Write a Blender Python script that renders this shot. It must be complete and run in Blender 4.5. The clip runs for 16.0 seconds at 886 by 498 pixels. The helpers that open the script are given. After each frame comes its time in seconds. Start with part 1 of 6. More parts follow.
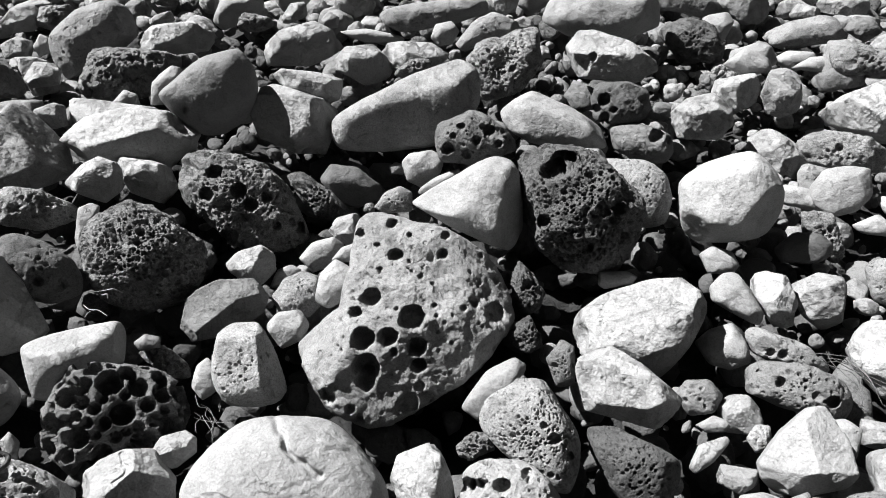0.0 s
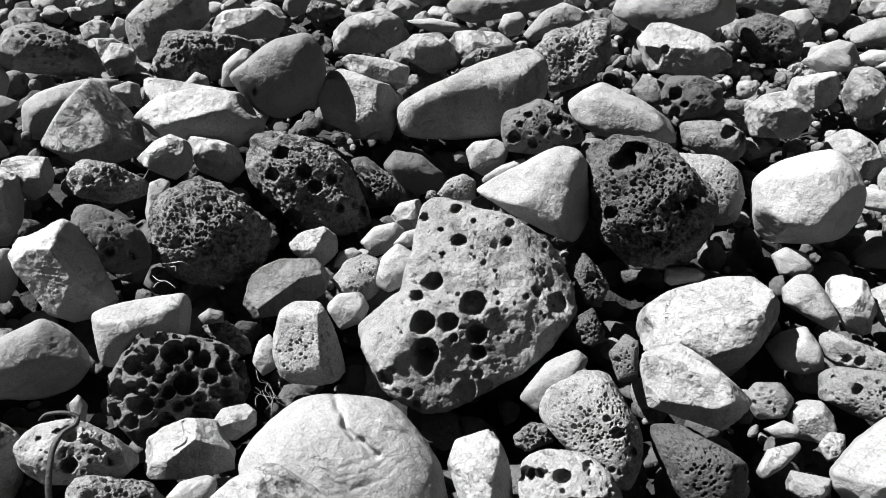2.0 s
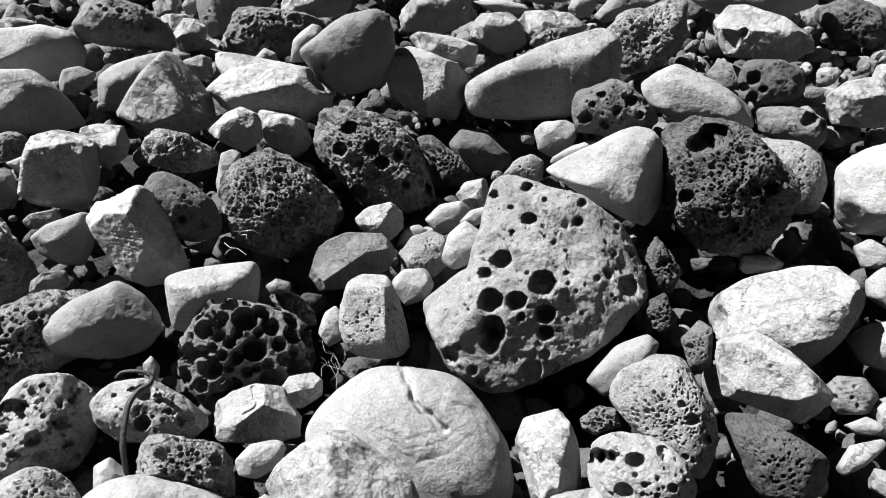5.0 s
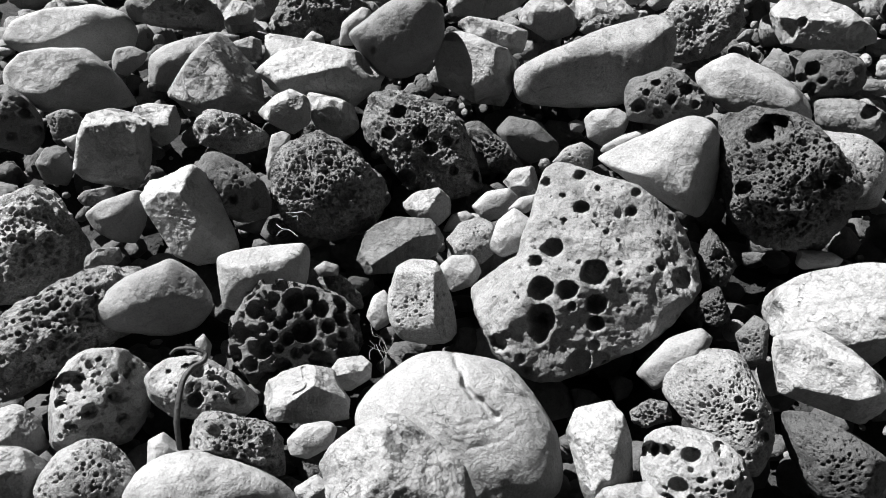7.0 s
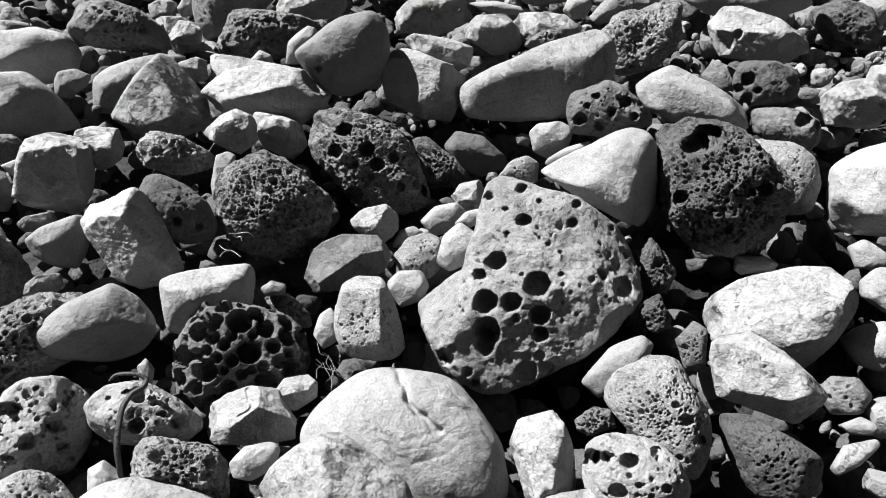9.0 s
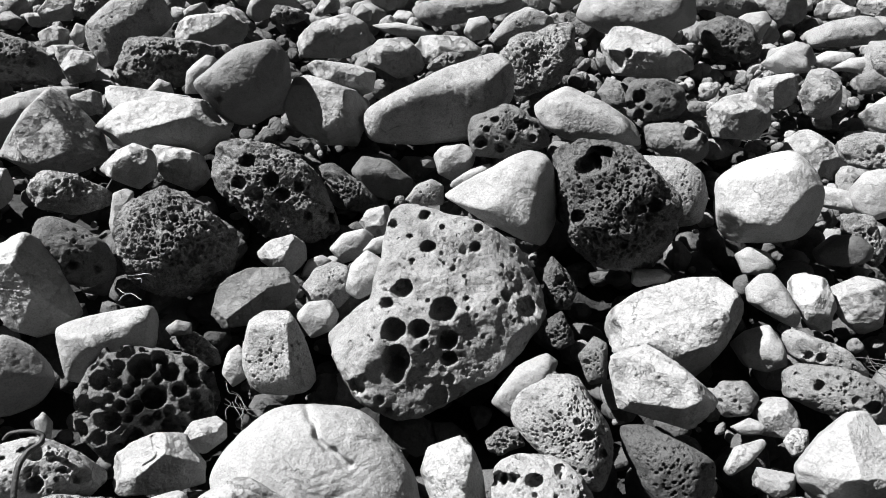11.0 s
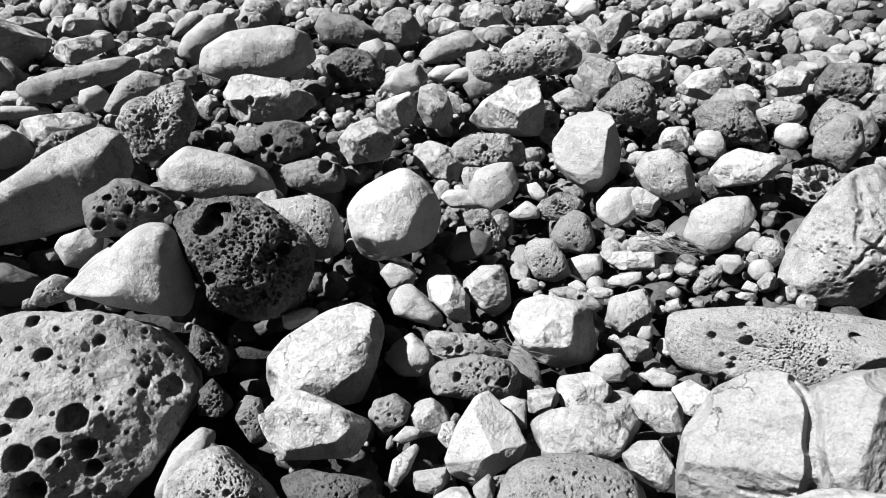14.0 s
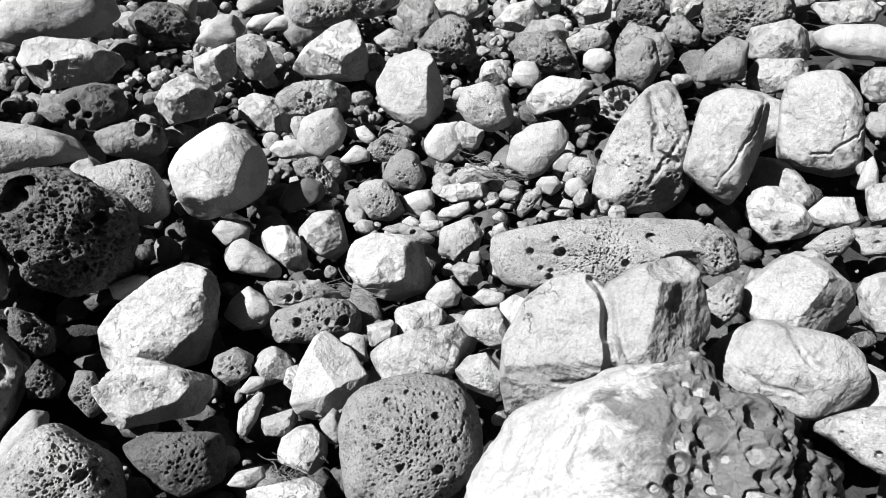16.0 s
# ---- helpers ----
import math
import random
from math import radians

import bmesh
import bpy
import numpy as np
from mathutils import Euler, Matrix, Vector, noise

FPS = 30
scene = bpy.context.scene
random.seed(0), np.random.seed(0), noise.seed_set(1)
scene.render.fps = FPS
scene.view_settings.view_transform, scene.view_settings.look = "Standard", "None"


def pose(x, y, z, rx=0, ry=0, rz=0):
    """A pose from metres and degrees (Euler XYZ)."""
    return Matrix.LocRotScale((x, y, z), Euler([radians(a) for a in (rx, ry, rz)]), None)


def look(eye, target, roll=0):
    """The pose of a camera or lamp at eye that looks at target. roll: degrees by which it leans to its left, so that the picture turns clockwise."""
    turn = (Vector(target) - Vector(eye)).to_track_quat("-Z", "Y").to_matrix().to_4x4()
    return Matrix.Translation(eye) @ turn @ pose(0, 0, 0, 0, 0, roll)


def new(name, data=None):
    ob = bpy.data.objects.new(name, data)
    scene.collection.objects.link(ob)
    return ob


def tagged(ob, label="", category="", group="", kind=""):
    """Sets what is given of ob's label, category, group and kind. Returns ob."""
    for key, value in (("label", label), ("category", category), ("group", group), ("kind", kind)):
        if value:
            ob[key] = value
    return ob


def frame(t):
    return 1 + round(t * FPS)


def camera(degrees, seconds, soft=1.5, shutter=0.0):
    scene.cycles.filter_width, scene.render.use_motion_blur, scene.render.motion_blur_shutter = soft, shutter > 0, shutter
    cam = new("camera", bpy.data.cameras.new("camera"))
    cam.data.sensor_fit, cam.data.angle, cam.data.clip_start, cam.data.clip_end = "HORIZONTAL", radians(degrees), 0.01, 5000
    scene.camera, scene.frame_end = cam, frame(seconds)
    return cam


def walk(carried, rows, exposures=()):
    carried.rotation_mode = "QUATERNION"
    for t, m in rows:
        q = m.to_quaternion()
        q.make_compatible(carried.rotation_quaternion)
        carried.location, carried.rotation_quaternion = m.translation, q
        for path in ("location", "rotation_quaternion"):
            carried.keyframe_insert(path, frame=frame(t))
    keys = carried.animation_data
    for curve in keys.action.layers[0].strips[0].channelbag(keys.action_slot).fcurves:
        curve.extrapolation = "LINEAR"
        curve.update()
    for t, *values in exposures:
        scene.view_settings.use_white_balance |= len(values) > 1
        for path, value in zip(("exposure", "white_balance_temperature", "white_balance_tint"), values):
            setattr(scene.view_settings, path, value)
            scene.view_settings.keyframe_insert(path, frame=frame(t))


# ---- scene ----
cam = camera(62.5, 16.0, soft=0.7)
# seconds, place in metres, turn in degrees
ROWS = [
    (0, 0.0000, 0.0000, 0.8400, 56.000, -0.700, 0.000),
    (0.5, -0.0115, 0.0044, 0.8304, 55.933, -0.786, 1.303),
    (1, -0.0186, 0.0046, 0.8252, 55.881, -0.673, 2.544),
    (1.5, -0.0181, 0.0031, 0.8220, 55.812, -0.525, 3.658),
    (2, -0.0194, -0.0004, 0.8172, 55.780, -0.440, 4.678),
    (2.5, -0.0249, -0.0009, 0.8123, 55.697, -0.303, 5.598),
    (3, -0.0305, -0.0011, 0.8064, 55.617, -0.147, 6.367),
    (3.5, -0.0344, -0.0012, 0.8002, 55.476, -0.067, 7.025),
    (4, -0.0381, -0.0026, 0.7960, 55.338, -0.003, 7.658),
    (6.5, -0.0739, -0.0037, 0.7870, 54.276, 0.192, 11.007),
    (7, -0.0804, -0.0039, 0.7842, 54.060, 0.252, 11.819),
    (7.5, -0.0841, -0.0032, 0.7834, 53.906, 0.310, 12.629),
    (8, -0.0792, -0.0035, 0.7848, 54.127, 0.232, 11.609),
    (8.5, -0.0622, -0.0029, 0.7894, 54.631, 0.142, 10.032),
    (9, -0.0464, -0.0033, 0.7923, 55.087, 0.095, 8.703),
    (11.3, -0.0070, 0.0020, 0.8349, 55.964, -0.826, 0.707),
    (11.5, 0.0030, 0.0006, 0.8415, 56.005, -0.694, -0.349),
    (12, 0.0295, 0.0034, 0.8520, 56.102, -0.070, -3.360),
    (12.5, 0.0499, 0.0089, 0.8523, 56.512, 0.593, -7.399),
    (13, 0.0920, 0.0048, 0.8511, 57.436, 0.744, -12.782),
    (13.5, 0.1373, -0.0021, 0.8611, 58.344, 0.670, -18.413),
    (14, 0.1495, -0.0190, 0.8575, 58.491, 0.300, -22.954),
    (14.5, 0.1598, -0.0341, 0.8553, 57.904, -0.008, -26.535),
    (15, 0.1703, -0.0542, 0.8557, 56.845, -0.050, -29.920),
    (15.5, 0.1797, -0.0692, 0.8620, 55.648, 0.048, -32.891),
    (16, 0.1824, -0.0773, 0.8599, 54.570, -0.117, -35.541),
]
walk(cam, [(t, pose(x, y, z, rx, ry, rz)) for t, x, y, z, rx, ry, rz in ROWS])

# ---- light ----
SUN_AZ, SUN_EL = 165.0, 51.0  # where the sun stands: degrees from x towards y, and above the horizon
sun_way = Vector((math.cos(radians(SUN_AZ)) * math.cos(radians(SUN_EL)), math.sin(radians(SUN_AZ)) * math.cos(radians(SUN_EL)), math.sin(radians(SUN_EL))))
world = bpy.data.worlds.new("sky")
scene.world = world
world.use_nodes = True
wn = world.node_tree
sky = wn.nodes.new("ShaderNodeTexSky")
sky.sky_type, sky.sun_disc = "NISHITA", False
sky.sun_elevation, sky.sun_rotation = radians(SUN_EL), radians(90.0 - SUN_AZ)
grey = wn.nodes.new("ShaderNodeRGBToBW")  # the whole film is black and white
background = wn.nodes["Background"]
background.inputs["Strength"].default_value = 0.006
wn.links.new(sky.outputs[0], grey.inputs[0])
wn.links.new(grey.outputs[0], background.inputs["Color"])
sun = bpy.data.lights.new("sun", "SUN")
sun.energy, sun.angle, sun.color = 5.0, radians(0.5), (1.0, 1.0, 1.0)
new("sun", sun).matrix_world = look(sun_way * 20, (0, 0, 0))
scene.view_settings.exposure = 1.75


# ---- materials ----
def node_material(name):
    m = bpy.data.materials.new(name)
    m.use_nodes = True
    n = m.node_tree.nodes
    return m, n, m.node_tree.links, n["Principled BSDF"]


def ramp(n, links, source, stops):
    r = n.new("ShaderNodeValToRGB")
    e = r.color_ramp.elements
    while len(e) < len(stops):
        e.new(0.5)
    for el, (p, v) in zip(e, stops):
        el.position, el.color = p, (v, v, v, 1)
    links.new(source, r.inputs[0])
    return r.outputs[0]


def times(n, links, a, b):
    m = n.new("ShaderNodeMath")
    m.operation = "MULTIPLY"
    links.new(a, m.inputs[0])
    links.new(b, m.inputs[1])
    return m.outputs[0]


def plus(n, links, a, b, k=1.0):
    m = n.new("ShaderNodeMath")
    m.operation = "MULTIPLY_ADD"
    links.new(b, m.inputs[0])
    m.inputs[1].default_value = k
    links.new(a, m.inputs[2])
    return m.outputs[0]


def stone_material(name, stain=0.3, patch=0.3, grain=0.15, lumps=0.0006, rough_grain=0.00012, chisel=0.0, cracks=0.0, beds=0.0, pits=(), gloss=0.85, dark_side=None):
    """Bare beach stone; its own grey comes from the object, the rest is stain, grain and relief (heights in metres).
    chisel: struck facets; cracks: depth of hairline splits; beds: depth of bedding; pits: layers (cells a metre, share of cells, depth)."""
    m, n, links, shader = node_material(name)
    place = n.new("ShaderNodeTexCoord").outputs["Object"]
    info = n.new("ShaderNodeObjectInfo")

    def vector(operation, a, b, c=None):
        v = n.new("ShaderNodeVectorMath")
        v.operation = operation
        for k, value in enumerate((a, b, c)):
            if isinstance(value, tuple):
                v.inputs[k].default_value = value
            elif value is not None:
                links.new(value, v.inputs[k])
        return v.outputs["Value" if operation == "DOT_PRODUCT" else "Vector"]

    at = vector("MULTIPLY_ADD", info.outputs["Random"], (7.0, 11.0, 5.0), place)

    def noise_at(scale, detail, roughness=0.6, distortion=0.0, output="Fac", source=None):
        t = n.new("ShaderNodeTexNoise")
        t.inputs["Scale"].default_value, t.inputs["Detail"].default_value = scale, detail
        t.inputs["Roughness"].default_value, t.inputs["Distortion"].default_value = roughness, distortion
        links.new(source or at, t.inputs["Vector"])
        return t.outputs[output]

    def scaled(value, k):
        v = n.new("ShaderNodeMath")
        v.operation = "MULTIPLY"
        links.new(value, v.inputs[0])
        v.inputs[1].default_value = k
        return v.outputs[0]

    bent = vector("MULTIPLY_ADD", noise_at(18.0, 4.0, 0.6, 0.0, "Color"), (0.03, 0.03, 0.03), at)
    # broad stain, patches with an edge of their own, fine grain
    tone = ramp(n, links, noise_at(13.0, 6.0, 0.65, 0.6), [(0.32, 1 - stain), (0.52, 1.0), (0.72, 1 + 0.35 * stain)])
    if patch:
        tone = times(n, links, tone, ramp(n, links, noise_at(24.0, 8.0, 0.68, 1.2), [(0.36, 1 - patch), (0.41, 1 - 0.3 * patch), (0.47, 1.0)]))
        tone = times(n, links, tone, ramp(n, links, noise_at(70.0, 5.0, 0.7, 0.4), [(0.3, 1 - 0.8 * patch), (0.38, 1.0), (0.66, 1.0), (0.72, 1 + 0.4 * patch)]))
    tone = times(n, links, tone, ramp(n, links, noise_at(330.0, 4.0, 0.75), [(0.3, 1 - grain), (0.5, 1.0), (0.72, 1 + 0.6 * grain)]))
    height = plus(n, links, scaled(noise_at(250.0, 5.0, 0.7), rough_grain * 2.6), noise_at(45.0, 5.0, 0.6), lumps * 2)
    if chisel:
        for scale, amount in ((30.0, 1.0), (85.0, 0.9), (210.0, 0.4)):
            cell = n.new("ShaderNodeTexVoronoi")
            cell.inputs["Scale"].default_value = scale
            links.new(bent, cell.inputs["Vector"])
            lean = vector("SUBTRACT", cell.outputs["Color"], (0.5, 0.5, 0.5))
            facet = vector("DOT_PRODUCT", vector("SUBTRACT", bent, cell.outputs["Position"]), lean)
            height = plus(n, links, height, facet, amount * chisel)
    if beds:
        wave = n.new("ShaderNodeTexWave")
        wave.inputs["Scale"].default_value, wave.inputs["Distortion"].default_value = 16.0, 5.0
        wave.inputs["Detail"].default_value, wave.inputs["Detail Scale"].default_value = 6.0, 1.6
        wave.inputs["Detail Roughness"].default_value = 0.65
        wave.wave_profile = "SAW"
        links.new(at, wave.inputs["Vector"])
        where = ramp(n, links, noise_at(11.0, 3.0), [(0.46, 0.0), (0.6, 1.0)])
        height = plus(n, links, height, times(n, links, wave.outputs["Fac"], where), beds)
        tone = times(n, links, tone, ramp(n, links, times(n, links, wave.outputs["Fac"], where), [(0.0, 1.0), (0.75, 1.0), (1.0, 0.75)]))
    for scale, share, deep in pits:
        cell = n.new("ShaderNodeTexVoronoi")
        cell.inputs["Scale"].default_value, cell.inputs["Randomness"].default_value = scale, 0.9
        links.new(vector("MULTIPLY_ADD", noise_at(scale * 0.8, 2.0, 0.5, 0.0, "Color"), (0.45 / scale,) * 3, at), cell.inputs["Vector"])
        reach = ramp(n, links, cell.outputs["Color"], [(max(0.0, 0.95 - share), 0.0), (1.0, 0.46)])
        crowd = ramp(n, links, noise_at(scale * 0.22, 3.0, 0.6), [(0.36, 0.35), (0.58, 1.0)])
        hollow = n.new("ShaderNodeMath")
        hollow.operation, hollow.use_clamp = "SUBTRACT", True
        links.new(times(n, links, reach, crowd), hollow.inputs[0])
        links.new(cell.outputs["Distance"], hollow.inputs[1])
        height = plus(n, links, height, ramp(n, links, hollow.outputs[0], [(0.0, 0.0), (0.14, 1.0)]), -deep)  # steep walls, flat floors
    if cracks:
        edge = n.new("ShaderNodeTexVoronoi")
        edge.feature = "DISTANCE_TO_EDGE"
        edge.inputs["Scale"].default_value = 9.0
        links.new(vector("MULTIPLY_ADD", noise_at(22.0, 6.0, 0.65, 0.0, "Color"), (0.1, 0.1, 0.1), at), edge.inputs["Vector"])
        only = ramp(n, links, noise_at(8.0, 2.0), [(0.6, 0.0), (0.66, 1.0)])
        line = ramp(n, links, edge.outputs["Distance"], [(0.0, 1.0), (0.012, 0.0)])
        height = plus(n, links, height, times(n, links, line, only), -cracks)
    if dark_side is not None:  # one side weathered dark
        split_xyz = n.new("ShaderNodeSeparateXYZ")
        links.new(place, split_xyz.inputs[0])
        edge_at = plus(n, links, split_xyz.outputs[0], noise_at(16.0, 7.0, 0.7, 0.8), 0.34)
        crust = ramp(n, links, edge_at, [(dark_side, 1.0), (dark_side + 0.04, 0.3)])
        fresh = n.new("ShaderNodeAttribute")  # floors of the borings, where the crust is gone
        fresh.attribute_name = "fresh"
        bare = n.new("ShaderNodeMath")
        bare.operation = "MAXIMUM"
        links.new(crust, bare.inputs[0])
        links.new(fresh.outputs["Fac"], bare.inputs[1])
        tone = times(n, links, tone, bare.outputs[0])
    colour = n.new("ShaderNodeMix")
    colour.data_type, colour.blend_type = "RGBA", "MULTIPLY"
    colour.inputs["Factor"].default_value = 1.0
    links.new(info.outputs["Color"], colour.inputs["A"])
    links.new(tone, colour.inputs["B"])
    links.new(colour.outputs["Result"], shader.inputs["Base Color"])
    relief = n.new("ShaderNodeBump")
    relief.inputs["Strength"].default_value, relief.inputs["Distance"].default_value = 1.0, 1.0
    links.new(height, relief.inputs["Height"])
    links.new(relief.outputs[0], shader.inputs["Normal"])
    shader.inputs["Roughness"].default_value = gloss
    shader.inputs["Specular IOR Level"].default_value = 0.3
    return m


STONE = {
    "S": stone_material("smooth_limestone", 0.2, 0.15, 0.3, 0.002, 0.0005, 0.18, 0.0014, 0.0, ((70.0, 0.10, 0.003), (190.0, 0.14, 0.002)), 0.75),
    "F": stone_material("fractured_limestone", 0.24, 0.22, 0.3, 0.0028, 0.0006, 0.6, 0.0028, 0.0035, ((75.0, 0.08, 0.003), (170.0, 0.12, 0.002)), 0.85),
    "L": stone_material("bedded_limestone", 0.2, 0.2, 0.28, 0.0028, 0.0005, 0.35, 0.003, 0.007, ((70.0, 0.08, 0.003), (170.0, 0.1, 0.002)), 0.8),
    "P": stone_material("pitted_limestone", 0.25, 0.32, 0.5, 0.002, 0.0012, 0.25, 0.0, 0.0, ((120.0, 0.5, 0.006), (250.0, 0.95, 0.005)), 0.9),
    "V": stone_material("vesicular_stone", 0.45, 0.5, 0.6, 0.007, 0.0018, 0.9, 0.0, 0.0, ((90.0, 0.6, 0.012), (190.0, 0.95, 0.011)), 0.9),
    "B": stone_material("bored_limestone", 0.28, 0.36, 0.4, 0.003, 0.001, 0.4, 0.002, 0.0, ((95.0, 0.25, 0.005), (220.0, 0.45, 0.0035)), 0.85),
    "H": stone_material("honeycomb_stone", 0.4, 0.4, 0.5, 0.0035, 0.0012, 0.5, 0.0, 0.0, ((160.0, 0.6, 0.005),), 0.85),
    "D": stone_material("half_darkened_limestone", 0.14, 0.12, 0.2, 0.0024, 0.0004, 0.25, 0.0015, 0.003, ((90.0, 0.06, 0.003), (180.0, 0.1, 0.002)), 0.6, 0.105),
}
GRAVEL = stone_material("shade_dark_gravel", 0.5, 0.3, 0.5, 0.004, 0.0008, 0.4, 0.0, 0.0, ((110.0, 0.9, 0.008),), 0.95)


# ---- shaping stones ----
def lattice(p, seed):
    """Smooth noise, about -1 to 1, at the places p."""
    i = np.floor(p).astype(np.int64)
    f = p - i
    f = f * f * (3 - 2 * f)

    def corner(a, b, c):
        h = (i[:, 0] + a) * 374761393 + (i[:, 1] + b) * 668265263 + (i[:, 2] + c) * 1274126177 + seed * 974711
        h = (h ^ (h >> 13)) * 1103515245
        return ((h ^ (h >> 16)) & 0xFFFF) / 32767.5 - 1

    x, y, z = f.T
    a = corner(0, 0, 0) * (1 - x) + corner(1, 0, 0) * x
    b = corner(0, 1, 0) * (1 - x) + corner(1, 1, 0) * x
    c = corner(0, 0, 1) * (1 - x) + corner(1, 0, 1) * x
    d = corner(0, 1, 1) * (1 - x) + corner(1, 1, 1) * x
    return (a * (1 - y) + b * y) * (1 - z) + (c * (1 - y) + d * y) * z


def octaves(p, seed, count):
    total, weight = 0.0, 1.0
    for k in range(count):
        total = total + weight * lattice(p * 2.03 ** k + 17.3 * k, seed + k)
        weight *= 0.52
    return total


SPHERES = {}


def sphere(level):
    """The ways and faces of an icosphere, made once a level."""
    if level not in SPHERES:
        bm = bmesh.new()
        bmesh.ops.create_icosphere(bm, subdivisions=level, radius=1.0)
        ways = np.array([v.co for v in bm.verts])
        faces = np.array([[v.index for v in f.verts] for f in bm.faces], dtype=np.int32)
        bm.free()
        ways[:, 2] += 0.55  # finer on the side that lies open
        ways /= np.linalg.norm(ways, axis=1)[:, None]
        SPHERES[level] = ways, faces
    return SPHERES[level]


def mesh_from(name, points, faces):
    me = bpy.data.meshes.new(name)
    me.vertices.add(len(points))
    me.vertices.foreach_set("co", np.ascontiguousarray(points, dtype=np.float32).ravel())
    me.loops.add(faces.size)
    me.loops.foreach_set("vertex_index", faces.ravel())
    me.polygons.add(len(faces))
    me.polygons.foreach_set("loop_start", np.arange(0, faces.size, 3, dtype=np.int32))
    me.update(calc_edges=True)
    me.polygons.foreach_set("use_smooth", np.ones(len(faces), dtype=bool))
    return me


# sharpness of the girth, boxiness, lumps (share of size), cuts, fine roughness, chips
STYLE = {
    "S": (22.0, 2.8, 0.024, 4, 0.006, 0),
    "F": (60.0, 3.2, 0.024, 7, 0.011, 11),
    "P": (20.0, 2.6, 0.035, 1, 0.012, 2),
    "V": (16.0, 2.6, 0.1, 1, 0.036, 14),
    "B": (20.0, 2.7, 0.048, 1, 0.018, 4),
    "H": (16.0, 2.5, 0.090, 0, 0.022, 0),
}


def stone_points(kind, size, depth, girths, level, seed, cuts=(), holes=(), pitting=1.0, grooves=(), crag=None):
    """The surface of a stone round its own middle. girths: for each lobe, the flats of its girth (degrees, metres); cuts: broken faces
    (degrees round, degrees off the open side, metres from the middle); holes: borings (x, y, radius, depth); grooves: cracks (width, depth, places);
    crag: past this x the stone is gnawed into bowls."""
    sharp, box, lumps, broken, fine, chips = STYLE[kind]
    ways, faces = sphere(level)
    rng = np.random.default_rng(seed)
    gauge = None
    for girth in girths:
        a = np.radians([g[0] for g in girth])
        d = np.array([g[1] for g in girth]) * (1.04 if kind == "F" else 1.03 if size < 0.05 else 1.0)  # worn corners take some of it off
        across = np.maximum(0, (ways[:, :1] * np.cos(a) + ways[:, 1:2] * np.sin(a)) / d)
        across = (across ** sharp).sum(1) ** (1 / sharp)
        lobe = (across ** box + np.abs(ways[:, 2] / depth) ** box) ** (1 / box)
        gauge = lobe if gauge is None else np.minimum(gauge, lobe)
    faces_cut = list(cuts)
    if not cuts:
        # a worn top, front and sides, then stray chips
        faces_cut += [(100 + rng.uniform(-35, 30), rng.uniform(28, 52), None), (265 + rng.uniform(-45, 45), rng.uniform(12, 38), None)]
        faces_cut += [(180 + rng.uniform(-25, 25), rng.uniform(45, 70), None), (rng.uniform(-25, 25), rng.uniform(45, 70), None)]
    for _ in range(broken if not cuts else broken // 3):
        faces_cut.append((rng.uniform(0, 360), rng.uniform(20, 80), None))
    for turn, off, far in faces_cut:
        way = np.array([math.cos(radians(turn)) * math.sin(radians(off)), math.sin(radians(turn)) * math.sin(radians(off)), math.cos(radians(off))])
        reach = ways @ way
        if far is None:
            far = (reach / gauge).max() * rng.uniform(*((0.74, 0.92) if kind == "F" else (0.86, 0.97)))
        edge = 110.0 if kind == "F" else 45.0 if cuts else 32.0
        gauge = (gauge ** edge + np.maximum(0, reach / far) ** edge) ** (1 / edge)
    points = ways / gauge[:, None]
    long = 1 / gauge
    for _ in range(chips):  # shells struck off: shallow hollows with crisp edges
        near = points[rng.integers(len(points), size=8)]
        p = near[np.argmax((near ** 2).sum(1))]  # mostly off the corners
        r = size * (rng.uniform(0.55, 1.3) if kind == "F" else rng.uniform(0.25, 0.75) if kind in "VB" else rng.uniform(0.7, 1.3))
        c = p * (1 + (r - size * rng.uniform(0.012, 0.06 if kind in "FVB" else 0.025)) / np.linalg.norm(p))
        b = ways @ c
        inside = b * b - c @ c + r * r
        meets = b - np.sqrt(np.maximum(inside, 0))
        long = np.where((inside > 0) & (meets > 0.5 * long) & (meets < long), meets, long)
    points = ways * long[:, None]
    if kind == "F":
        low = octaves(points / size * 1.6 + seed, seed, 2)
        ridge = 1 - np.abs(octaves(points / size * 2.6 + 3.1 * seed, seed + 40, 3))
        swell = lumps * size * (0.8 * low + 0.2 * (ridge - 0.6))
    else:
        swell = lumps * size * octaves(points / size * 1.7 + seed, seed, 3)
    grit = octaves(points / size * 10.0 + seed, seed + 9, 4)
    grit = fine * size * (0.5 * grit + 0.9 * (0.35 - np.abs(octaves(points / size * 7.0 - seed, seed + 13, 4))))
    if kind == "F":  # split along its bedding
        bed = points @ rng.normal(0, 1, 3) / size * 7.0 + 1.2 * octaves(points / size * 2.0, seed + 21, 2)
        grit += 0.010 * size * (np.abs(bed % 1.0 - 0.5) * 2) ** 3 * np.clip(octaves(points / size * 1.5 + 9.0, seed + 31, 2) + 0.3, 0, 1)
    points = points + ways * (swell + grit)[:, None]
    gap = 1.35 * size / 2 ** level
    out = points.copy()
    sunk = np.zeros(len(points))
